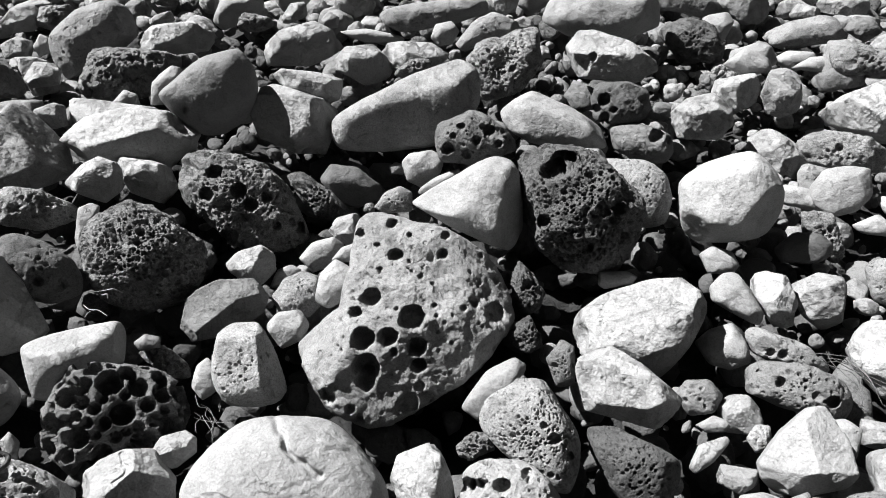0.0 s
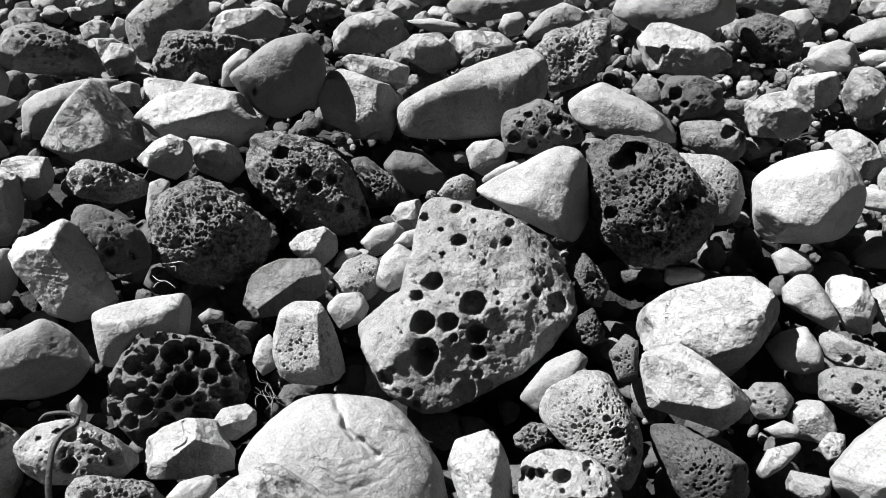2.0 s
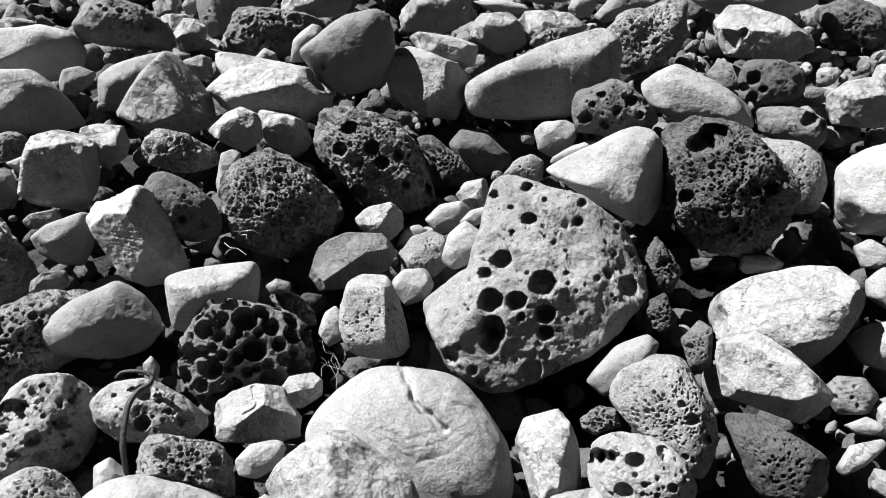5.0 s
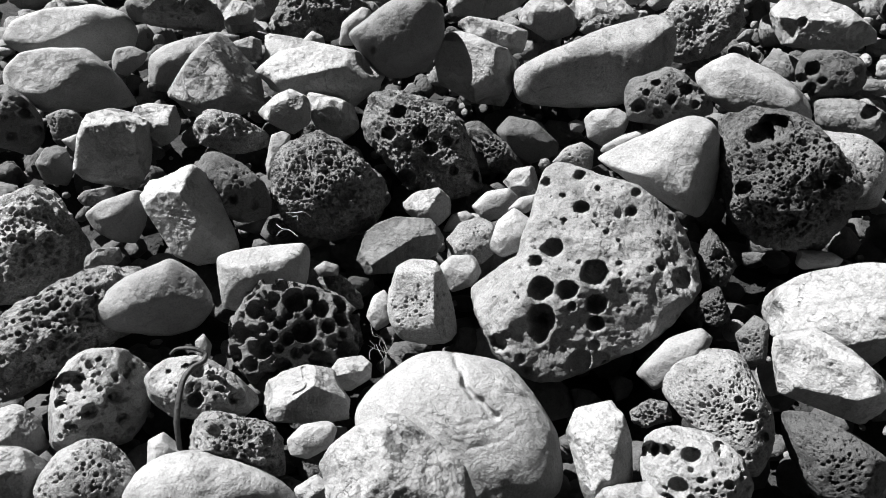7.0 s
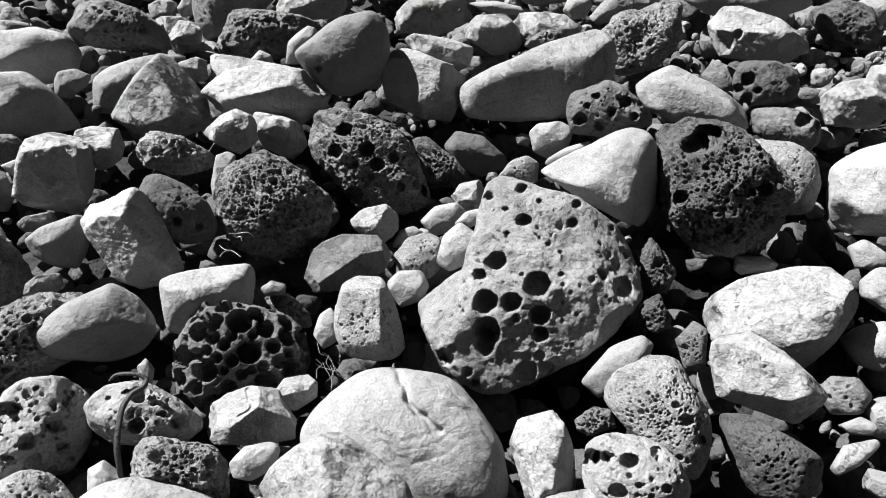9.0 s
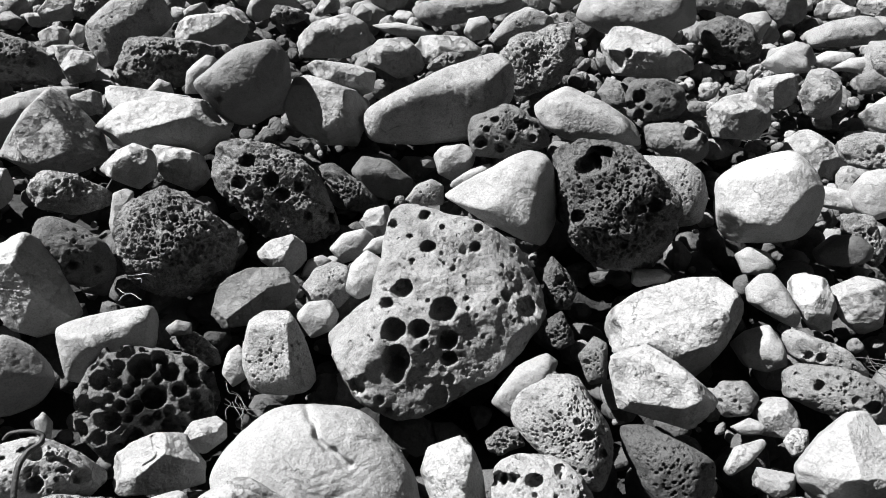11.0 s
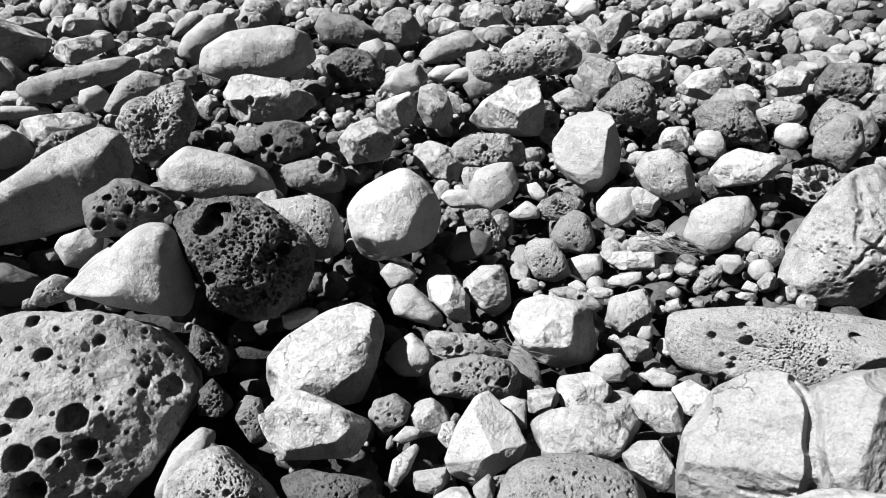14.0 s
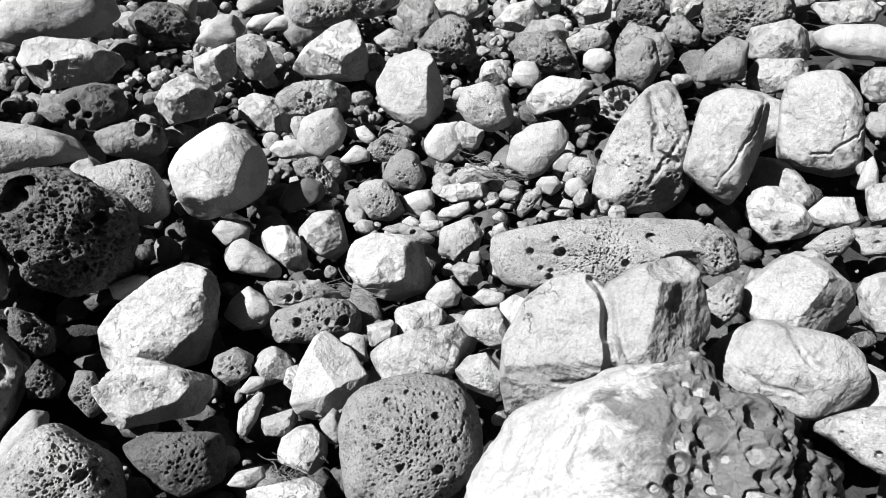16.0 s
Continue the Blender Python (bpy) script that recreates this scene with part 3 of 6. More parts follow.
stone("F", 0.60, (-0.1807, 1.2551, 0.0411), (59.5, 0.0, 4.6), 0.0345, 0.0250, 5, [[(-129, 0.0305), (-78, 0.0303), (-7, 0.0333), (39, 0.0369), (103, 0.0272), (135, 0.0323)]])
stone("S", 0.60, (-0.2330, 1.2009, 0.0136), (57.6, 0.0, 7.2), 0.0354, 0.0249, 5, [[(-151, 0.0408), (-74, 0.0282), (-36, 0.0285), (49, 0.0426), (102, 0.0275), (137, 0.0294)]])
stone("S", 0.70, (-0.1643, 1.1059, 0.0832), (57.8, 0.0, 4.3), 0.0201, 0.0137, 4, [[(-96, 0.0169), (-53, 0.0138), (14, 0.0269), (105, 0.0132), (138, 0.0157)]])
stone("S", 0.80, (-0.1783, 1.0258, 0.0711), (55.4, 0.0, 5.4), 0.0372, 0.0278, 5, [[(-117, 0.0423), (-66, 0.0319), (-32, 0.0334), (21, 0.0379), (57, 0.0377), (130, 0.0335), (167, 0.0308)]])
stone("P", 0.40, (-0.2446, 1.0321, 0.0418), (54.7, 0.0, 9.0), 0.0417, 0.0336, 5, [[(-160, 0.0458), (-103, 0.0369), (-50, 0.0386), (11, 0.0425), (63, 0.0417), (107, 0.0370), (142, 0.0387)]])
stone("S", 0.45, (-0.2866, 1.1087, 0.0266), (56.2, 0.0, 10.5), 0.0214, 0.0151, 4, [[(-89, 0.0180), (-47, 0.0155), (55, 0.0250), (106, 0.0164), (150, 0.0177)]])
stone("F", 0.65, (-0.3424, 1.1058, 0.0548), (57.4, 0.0, 13.3), 0.0377, 0.0285, 5, [[(-159, 0.0416), (-131, 0.0337), (-109, 0.0321), (-53, 0.0365), (1, 0.0400), (51, 0.0373), (100, 0.0305), (117, 0.0334)]])
stone("F", 0.22, (-0.3681, 0.9828, 0.0500), (54.5, 0.0, 16.3), 0.0583, 0.0405, 6, [[(-149, 0.0728), (-89, 0.0457), (-62, 0.0455), (-29, 0.0630), (35, 0.0694), (84, 0.0475), (109, 0.0465), (160, 0.0602)]], skin="L", cuts=[(120, 25, 0.0291), (300, 30, 0.0303)])
stone("P", 0.88, (-0.2916, 0.8319, 0.0562), (49.8, 0.0, 14.2), 0.0612, 0.0459, 6, [[(-170, 0.0548), (-143, 0.0588), (-105, 0.0600), (-82, 0.0655), (-47, 0.0741), (12, 0.0464), (32, 0.0542), (78, 0.0700), (125, 0.0681), (164, 0.0532)]], cuts=[(150, 10, 0.0379), (0, 55, 0.0379), (95, 58, 0.0581), (268, 58, 0.0551)], pitting=0.5000)
stone("S", 0.50, (-0.2565, 0.9680, 0.0202), (52.3, 0.0, 10.3), 0.0322, 0.0245, 5, [[(-148, 0.0302), (-73, 0.0288), (-25, 0.0315), (24, 0.0332), (91, 0.0283), (133, 0.0307)]])
stone("S", 0.75, (-0.3554, 0.8170, 0.0432), (49.4, 0.0, 18.5), 0.0233, 0.0165, 5, [[(-150, 0.0223), (-73, 0.0258), (-7, 0.0163), (31, 0.0241), (117, 0.0246), (157, 0.0174)]])
stone("S", 0.65, (-0.5330, 0.7983, 0.1015), (53.5, 0.0, 29.4), 0.0632, 0.0430, 5, [[(-178, 0.0659), (-115, 0.0625), (-79, 0.0435), (-29, 0.0681), (-14, 0.0728), (28, 0.0805), (82, 0.0457), (89, 0.0433), (110, 0.0567), (173, 0.0655)]], cuts=[(90, 48, 0.0392), (270, 30, 0.0379)])
stone("S", 0.35, (-0.4674, 0.8937, 0.0488), (53.0, 0.0, 23.3), 0.0160, 0.0115, 4, [[(-154, 0.0172), (-94, 0.0111), (-13, 0.0186), (65, 0.0124), (116, 0.0139)]])
stone("V", 0.30, (-0.4455, 0.8928, 0.0069), (51.2, 0.0, 22.2), 0.0296, 0.0217, 5, [[(-145, 0.0187), (-109, 0.0235), (3, 0.0320), (42, 0.0187), (90, 0.0294)]])
stone("H", 0.17, (-0.4674, 0.7422, 0.0482), (48.8, 0.0, 27.4), 0.0936, 0.0649, 6, [[(-146, 0.0992), (-91, 0.0656), (-87, 0.0689), (-31, 0.1116), (-3, 0.1115), (35, 0.0922), (61, 0.0764), (69, 0.0746), (104, 0.0893), (135, 0.0886), (173, 0.0979)]])
stone("S", 0.34, (-0.6709, 0.7212, 0.0876), (53.3, 0.0, 39.2), 0.0734, 0.0507, 6, [[(-176, 0.0841), (-136, 0.0636), (-112, 0.0494), (-90, 0.0550), (-56, 0.0716), (-14, 0.0803), (19, 0.0712), (45, 0.0660), (97, 0.0518), (112, 0.0541), (130, 0.0680)]], cuts=[(270, 28, 0.0455)])
stone("V", 0.36, (-0.7925, 0.6573, 0.0689), (53.6, 0.0, 47.1), 0.1126, 0.0768, 6, [[(-144, 0.1284), (-82, 0.0577), (-80, 0.0597), (-30, 0.1094), (75, 0.0846), (91, 0.0697), (110, 0.0638), (160, 0.1014)]], pitting=1.6000)
stone("F", 0.35, (-0.8085, 0.8009, 0.0871), (57.3, 0.0, 42.1), 0.0270, 0.0177, 5, [[(-167, 0.0318), (-102, 0.0159), (-63, 0.0207), (14, 0.0303), (80, 0.0167), (113, 0.0182)]])
stone("B", 0.70, (-0.6606, 0.5495, 0.0638), (48.1, 0.0, 46.4), 0.0779, 0.0606, 6, [[(-141, 0.0755), (-106, 0.0592), (-62, 0.0655), (-27, 0.0646), (-8, 0.0635), (28, 0.0706), (70, 0.0674), (104, 0.0655), (136, 0.0582), (160, 0.0564)]], holes=[(-0.0246, 0.0310, 0.0172, 0.0309), (0.0407, 0.0193, 0.0056, 0.0128), (0.0497, 0.0235, 0.0042, 0.0097), (0.0125, -0.0036, 0.0055, 0.0126), (0.0156, -0.0348, 0.0076, 0.0174), (-0.0414, -0.0163, 0.0046, 0.0105), (0.0061, 0.0380, 0.0034, 0.0078), (0.0213, -0.0529, 0.0049, 0.0112), (-0.0426, 0.0133, 0.0058, 0.0134), (0.0163, 0.0464, 0.0034, 0.0078), (0.0261, 0.0137, 0.0028, 0.0063), (-0.0225, -0.0119, 0.0033, 0.0076)], pitting=1.5000, cuts=[(120, 30, 0.0561), (270, 35, 0.0561), (10, 60, 0.0623)])
stone("B", 0.65, (-0.5298, 0.5764, 0.0812), (46.2, 0.0, 37.8), 0.0589, 0.0426, 6, [[(-178, 0.0587), (-147, 0.0467), (-115, 0.0372), (-89, 0.0518), (-26, 0.0751), (30, 0.0441), (45, 0.0411), (85, 0.0469), (115, 0.0611)]], holes=[(-0.0058, -0.0115, 0.0098, 0.0224), (0.0371, -0.0254, 0.0064, 0.0148), (-0.0274, 0.0322, 0.0034, 0.0079), (-0.0059, 0.0327, 0.0035, 0.0080), (0.0263, -0.0087, 0.0043, 0.0098)])
stone("F", 0.55, (-0.4008, 0.6134, 0.0585), (43.8, 0.0, 27.4), 0.0506, 0.0342, 6, [[(-180, 0.0583), (-151, 0.0522), (-104, 0.0335), (-94, 0.0363), (-17, 0.0602), (23, 0.0501), (71, 0.0390), (94, 0.0381), (132, 0.0541)]], cuts=[(120, 42, 0.0253), (285, 28, 0.0253), (30, 40, 0.0354)], grooves=[(0.0031, 0.0031, [(0.0030, 0.0343), (0.0066, 0.0108), (-0.0133, 0.0036)])], skin="L")
stone("F", 0.60, (-0.3544, 0.6696, 0.0557), (44.9, 0.0, 22.1), 0.0258, 0.0193, 5, [[(-161, 0.0263), (-113, 0.0240), (-65, 0.0209), (-11, 0.0270), (42, 0.0266), (90, 0.0208), (139, 0.0243)]], cuts=[(90, 50, 0.0155), (270, 30, 0.0155)])
stone("S", 0.45, (-0.5572, 0.6470, 0.0842), (49.1, 0.0, 36.2), 0.0148, 0.0105, 4, [[(-121, 0.0156), (-24, 0.0102), (21, 0.0116), (121, 0.0144), (175, 0.0096)]])
stone("V", 0.36, (-0.4413, 0.5062, 0.0815), (41.6, 0.0, 35.3), 0.0517, 0.0371, 6, [[(-180, 0.0586), (-128, 0.0291), (-113, 0.0347), (-26, 0.0621), (25, 0.0428), (58, 0.0316), (97, 0.0517), (143, 0.0603)]])
stone("S", 0.65, (-0.3483, 0.5132, 0.1037), (40.6, 0.0, 27.4), 0.0249, 0.0175, 5, [[(-174, 0.0276), (-115, 0.0224), (-73, 0.0177), (-33, 0.0233), (35, 0.0280), (89, 0.0182), (125, 0.0197)]])
stone("S", 0.68, (-0.4572, 0.4412, 0.0604), (38.9, 0.0, 40.2), 0.0793, 0.0513, 6, [[(-171, 0.0827), (-120, 0.0445), (-91, 0.0555), (22, 0.0750), (42, 0.0541), (52, 0.0501), (73, 0.0541), (100, 0.0658), (131, 0.0819)]])
stone("P", 0.60, (-0.5965, 0.4283, 0.0639), (43.1, 0.0, 50.1), 0.0635, 0.0490, 6, [[(-171, 0.0491), (-117, 0.0427), (-38, 0.0543), (-2, 0.0509), (16, 0.0485), (53, 0.0505), (91, 0.0505), (127, 0.0495)]])
stone("S", 0.75, (-0.5347, 0.4885, 0.0653), (43.0, 0.0, 42.7), 0.0225, 0.0174, 5, [[(-109, 0.0160), (-22, 0.0200), (28, 0.0167), (97, 0.0197), (160, 0.0175)]])
stone("F", 0.50, (-0.7330, 0.4771, 0.0651), (48.4, 0.0, 53.6), 0.0440, 0.0321, 5, [[(-128, 0.0265), (-66, 0.0442), (-5, 0.0306), (21, 0.0281), (79, 0.0345), (157, 0.0322)]])
stone("F", 0.45, (-0.6925, 0.4180, 0.0604), (45.8, 0.0, 55.4), 0.0484, 0.0371, 5, [[(-125, 0.0386), (-86, 0.0340), (-34, 0.0374), (29, 0.0336), (53, 0.0349), (155, 0.0285)]])
stone("S", 0.62, (-0.1897, 0.6061, 0.0338), (39.6, 0.0, 10.2), 0.1239, 0.0850, 6, [[(-163, 0.1260), (-146, 0.1151), (-94, 0.0931), (-65, 0.1153), (-18, 0.1391), (9, 0.1280), (32, 0.1126), (43, 0.1089), (71, 0.1073), (87, 0.1099), (113, 0.1197), (130, 0.1247), (151, 0.1328)]], cuts=[(90, 45, 0.1053), (285, 30, 0.0991)], label="broad nearly white boulder with a dark crack across its top", grooves=[(0.0053, 0.0085, [(-0.0115, 0.1069), (-0.0021, 0.0833), (0.0116, 0.0579), (0.0280, 0.0365), (0.0412, 0.0246)]), (0.0023, 0.0025, [(0.0559, 0.0551), (0.0853, 0.0498)]), (0.0018, 0.0009, [(-0.0350, 0.0280), (-0.0040, 0.0140), (0.0300, 0.0200), (0.0500, 0.0300)]), (0.0016, 0.0010, [(-0.0300, 0.0160), (0.0020, 0.0020), (0.0380, 0.0100), (0.0600, 0.0240)]), (0.0018, 0.0009, [(-0.0200, 0.0040), (0.0120, -0.0120), (0.0500, -0.0020), (0.0700, 0.0140)])], skin="S")
stone("F", 0.65, (-0.2286, 0.4526, 0.1372), (36.6, 0.0, 18.0), 0.0728, 0.0512, 6, [[(-164, 0.0714), (-95, 0.0486), (-34, 0.0848), (22, 0.0711), (41, 0.0579), (51, 0.0570), (77, 0.0661), (107, 0.0663), (120, 0.0679), (144, 0.0762)]], cuts=[(165, 38, 0.0524), (20, 28, 0.0437), (80, 60, 0.0655)])
stone("F", 0.70, (-0.3301, 0.4685, 0.0673), (36.7, 0.0, 27.9), 0.0215, 0.0158, 5, [[(-168, 0.0218), (-112, 0.0135), (-30, 0.0235), (42, 0.0156), (109, 0.0180)]])
stone("F", 0.90, (-0.0138, 0.5883, 0.0740), (40.0, -0.0, -6.4), 0.0506, 0.0338, 5, [[(-154, 0.0343), (-130, 0.0475), (-63, 0.0538), (-33, 0.0476), (12, 0.0356), (26, 0.0362), (61, 0.0536), (115, 0.0532), (168, 0.0456)]], cuts=[(160, 40, 0.0354), (0, 60, 0.0304)])
stone("P", 0.55, (0.1335, 0.6791, 0.0837), (45.6, -0.0, -17.4), 0.0764, 0.0544, 7, [[(-125, 0.0505), (-116, 0.0496), (-90, 0.0683), (-12, 0.0730), (12, 0.0610), (42, 0.0516), (48, 0.0525), (94, 0.0719), (132, 0.0757), (174, 0.0785)]], holes=[(0.0129, 0.0139, 0.0052, 0.0121), (0.0304, 0.0008, 0.0078, 0.0178), (0.0513, -0.0157, 0.0057, 0.0132), (0.0330, -0.0441, 0.0045, 0.0104)], pitting=1.4000)
stone("S", 0.65, (0.1153, 0.8185, 0.0460), (48.9, -0.0, -13.4), 0.0215, 0.0161, 4, [[(-73, 0.0144), (-22, 0.0203), (50, 0.0190), (129, 0.0170), (166, 0.0167)]])
stone("S", 0.40, (0.0901, 0.8176, 0.0292), (48.0, -0.0, -11.7), 0.0427, 0.0279, 5, [[(-116, 0.0540), (-44, 0.0251), (-17, 0.0299), (61, 0.0571), (124, 0.0293), (153, 0.0263)]])
stone("B", 0.58, (0.0926, 0.5726, 0.0789), (40.5, -0.0, -16.7), 0.0658, 0.0488, 6, [[(-154, 0.0586), (-114, 0.0509), (-67, 0.0492), (2, 0.0625), (43, 0.0538), (66, 0.0491), (99, 0.0509), (125, 0.0603), (165, 0.0678)]], holes=[(-0.0540, 0.0038, 0.0128, 0.0231), (-0.0425, 0.0057, 0.0127, 0.0229), (-0.0336, 0.0134, 0.0076, 0.0122), (-0.0085, 0.0172, 0.0106, 0.0243), (0.0159, 0.0365, 0.0073, 0.0168), (0.0359, 0.0025, 0.0054, 0.0124), (0.0075, -0.0039, 0.0037, 0.0085)])
stone("V", 0.25, (0.0562, 0.7164, 0.0133), (43.6, -0.0, -10.7), 0.0237, 0.0190, 5, [[(-152, 0.0266), (-96, 0.0214), (-58, 0.0157), (25, 0.0239), (95, 0.0198), (140, 0.0169)]])
stone("F", 0.45, (0.0228, 0.5370, 0.0624), (37.3, -0.0, -10.8), 0.0340, 0.0199, 5, [[(-112, 0.0408), (-68, 0.0138), (12, 0.0512), (88, 0.0254), (114, 0.0163), (130, 0.0211)]])
stone("F", 0.65, (0.3402, 0.9449, 0.0555), (51.0, -0.0, -17.6), 0.0893, 0.0609, 6, [[(-148, 0.1500), (-98, 0.0800), (-96, 0.0800), (-24, 0.0812), (-16, 0.0831), (23, 0.1064), (53, 0.1042), (103, 0.0721), (120, 0.0632), (136, 0.0714)]], cuts=[(120, 28, 0.0447), (305, 62, 0.0714), (180, 75, 0.0982)])
stone("F", 0.60, (0.2694, 0.7591, 0.0918), (46.0, -0.0, -16.8), 0.0659, 0.0443, 6, [[(-159, 0.0618), (-155, 0.0605), (-93, 0.0452), (-52, 0.0800), (-15, 0.0891), (47, 0.0553), (61, 0.0400), (66, 0.0398), (110, 0.0788), (160, 0.0896)]], cuts=[(205, 10, 0.0343), (95, 52, 0.0362), (345, 62, 0.0692), (270, 55, 0.0409)])
stone("P", 0.12, (0.2667, 0.6529, 0.0473), (42.1, -0.0, -6.6), 0.0616, 0.0456, 6, [[(-167, 0.0514), (-149, 0.0419), (-133, 0.0430), (-89, 0.0512), (-83, 0.0524), (-23, 0.0621), (5, 0.0610), (68, 0.0380), (100, 0.0567)]])
stone("P", 0.25, (0.1955, 0.8419, 0.0579), (46.9, -0.0, -10.4), 0.0278, 0.0206, 5, [[(-153, 0.0206), (-69, 0.0330), (7, 0.0183), (71, 0.0327), (150, 0.0250)]])
stone("B", 0.43, (-0.0452, 0.9809, 0.0244), (52.4, -0.0, -2.1), 0.1847, 0.2401, 7, [[(-132, 0.1684), (-127, 0.1714), (-69, 0.1442), (-60, 0.1346), (-51, 0.1328), (-38, 0.1411), (-15, 0.1860), (15, 0.1915), (29, 0.1842), (57, 0.1773), (73, 0.1718), (78, 0.1734), (87, 0.1826), (143, 0.1770), (172, 0.1167)], [(-150, 0.1855), (-150, 0.1855), (-113, 0.1852), (-113, 0.1851), (-69, 0.1442), (-36, 0.0944), (8, 0.0572), (92, 0.0503), (125, 0.0851), (136, 0.1081)]], cuts=[(90, 27, 0.1380), (298, 12, 0.2143), (318, 14, 0.1496), (160, 45, 0.1636), (35, 50, 0.1662)], holes=[(-0.0552, 0.0389, 0.0169, 0.0389), (-0.0778, 0.0164, 0.0104, 0.0240), (-0.0647, -0.0222, 0.0198, 0.0455), (-0.0235, -0.0180, 0.0149, 0.0343), (0.0098, 0.0118, 0.0193, 0.0445), (0.0175, -0.0331, 0.0153, 0.0381), (-0.0549, -0.0647, 0.0201, 0.0498), (-0.0569, -0.0878, 0.0149, 0.0369), (0.0240, -0.0606, 0.0120, 0.0296), (-0.1164, -0.1128, 0.0134, 0.0332), (0.1398, 0.0223, 0.0194, 0.0155), (-0.0152, -0.0405, 0.0069, 0.0171), (-0.0226, 0.1106, 0.0121, 0.0278), (0.0532, 0.1137, 0.0100, 0.0230), (-0.0327, 0.1631, 0.0084, 0.0193), (-0.0843, 0.1443, 0.0076, 0.0175), (0.0562, 0.1454, 0.0073, 0.0167), (-0.0029, 0.1447, 0.0046, 0.0106), (0.1148, 0.1152, 0.0045, 0.0103), (0.0070, -0.1203, 0.0163, 0.0158), (0.0375, -0.1110, 0.0119, 0.0115), (-0.0781, -0.1296, 0.0071, 0.0175), (-0.1058, -0.0971, 0.0062, 0.0155), (-0.0662, -0.1478, 0.0079, 0.0196), (-0.0457, 0.0864, 0.0047, 0.0108), (0.0903, 0.0291, 0.0054, 0.0124), (0.0442, 0.0319, 0.0046, 0.0105), (-0.0531, 0.1259, 0.0047, 0.0108), (0.0196, 0.0760, 0.0046, 0.0106), (0.1530, 0.0643, 0.0079, 0.0063)], label="large grey limestone boulder riddled with round mollusc borings", pitting=0.6000)
stone("S", 0.95, (0.5656, 1.2351, 0.1313), (61.9, -0.0, -16.3), 0.1034, 0.0753, 6, [[(-175, 0.0963), (-160, 0.0974), (-125, 0.1044), (-83, 0.0868), (-68, 0.0865), (-26, 0.1004), (3, 0.0994), (28, 0.0983), (59, 0.0995), (100, 0.0930), (118, 0.0837), (141, 0.0895)]], cuts=[(150, 14, 0.0703), (335, 50, 0.0744), (115, 48, 0.0765), (275, 55, 0.0807)])
stone("F", 0.50, (0.6453, 1.6665, 0.1096), (67.4, -0.0, -14.9), 0.0710, 0.0512, 5, [[(-153, 0.0683), (-85, 0.0490), (-59, 0.0629), (13, 0.0683), (57, 0.0597), (107, 0.0543), (140, 0.0603)]])
stone("F", 0.70, (0.8087, 1.8980, 0.0834), (69.5, -0.0, -17.6), 0.0645, 0.0486, 5, [[(-164, 0.0619), (-124, 0.0581), (-54, 0.0488), (-14, 0.0564), (34, 0.0662), (108, 0.0447), (164, 0.0611)]])
stone("F", 0.40, (0.8923, 1.7980, 0.1232), (69.8, -0.0, -20.7), 0.0624, 0.0439, 5, [[(-154, 0.0483), (-102, 0.0578), (-20, 0.0592), (16, 0.0422), (81, 0.0631), (111, 0.0646), (171, 0.0494)]])
stone("F", 0.80, (1.0766, 1.6819, 0.1246), (69.6, -0.0, -26.9), 0.0942, 0.0710, 6, [[(-104, 0.0708), (-101, 0.0682), (-83, 0.0748), (-38, 0.1053), (15, 0.0853), (20, 0.0854), (105, 0.0784), (124, 0.0669), (141, 0.0791)]], cuts=[(95, 38, 0.0546), (225, 42, 0.0546), (335, 60, 0.0754)])
stone("F", 0.60, (1.1237, 1.3699, 0.1238), (66.9, -0.0, -33.0), 0.0917, 0.0670, 6, [[(-169, 0.0841), (-136, 0.0811), (-121, 0.0835), (-83, 0.0998), (-24, 0.0892), (2, 0.0760), (22, 0.0742), (64, 0.0975), (114, 0.0903), (151, 0.0837)]], cuts=[(150, 18, 0.0532), (0, 60, 0.0624), (95, 62, 0.0715)], skin="S")
stone("V", 0.42, (0.9068, 1.4845, 0.1143), (66.6, -0.0, -24.9), 0.0697, 0.0509, 5, [[(-160, 0.0917), (-132, 0.0730), (-94, 0.0425), (-75, 0.0509), (-2, 0.0910), (63, 0.0593), (94, 0.0441), (112, 0.0506)]])
stone("F", 0.50, (0.8422, 1.6426, 0.0267), (65.7, -0.0, -21.0), 0.0682, 0.0450, 5, [[(-129, 0.0445), (-128, 0.0433), (-107, 0.0470), (-15, 0.0819), (46, 0.0488), (70, 0.0470), (105, 0.0641), (164, 0.0885)]])
stone("S", 0.50, (0.8692, 1.3756, 0.0757), (64.0, -0.0, -25.3), 0.0608, 0.0286, 5, [[(-152, 0.0613), (-119, 0.0604), (-62, 0.0528), (-24, 0.0536), (21, 0.0614), (90, 0.0564), (113, 0.0503), (155, 0.0552)]])
stone("S", 0.80, (0.9657, 1.3414, 0.0538), (63.6, -0.0, -28.9), 0.0233, 0.0155, 4, [[(-141, 0.0161), (-120, 0.0164), (-32, 0.0287), (42, 0.0158), (106, 0.0238)]])
stone("S", 0.70, (0.9068, 1.2853, 0.0405), (62.0, -0.0, -28.0), 0.0265, 0.0197, 4, [[(-113, 0.0245), (-82, 0.0177), (-4, 0.0323), (56, 0.0237), (131, 0.0202)]])
stone("S", 0.75, (0.8010, 1.4047, 0.0395), (62.9, -0.0, -22.7), 0.0368, 0.0231, 5, [[(-131, 0.0341), (-91, 0.0219), (-44, 0.0442), (40, 0.0379), (89, 0.0219), (129, 0.0395)]])
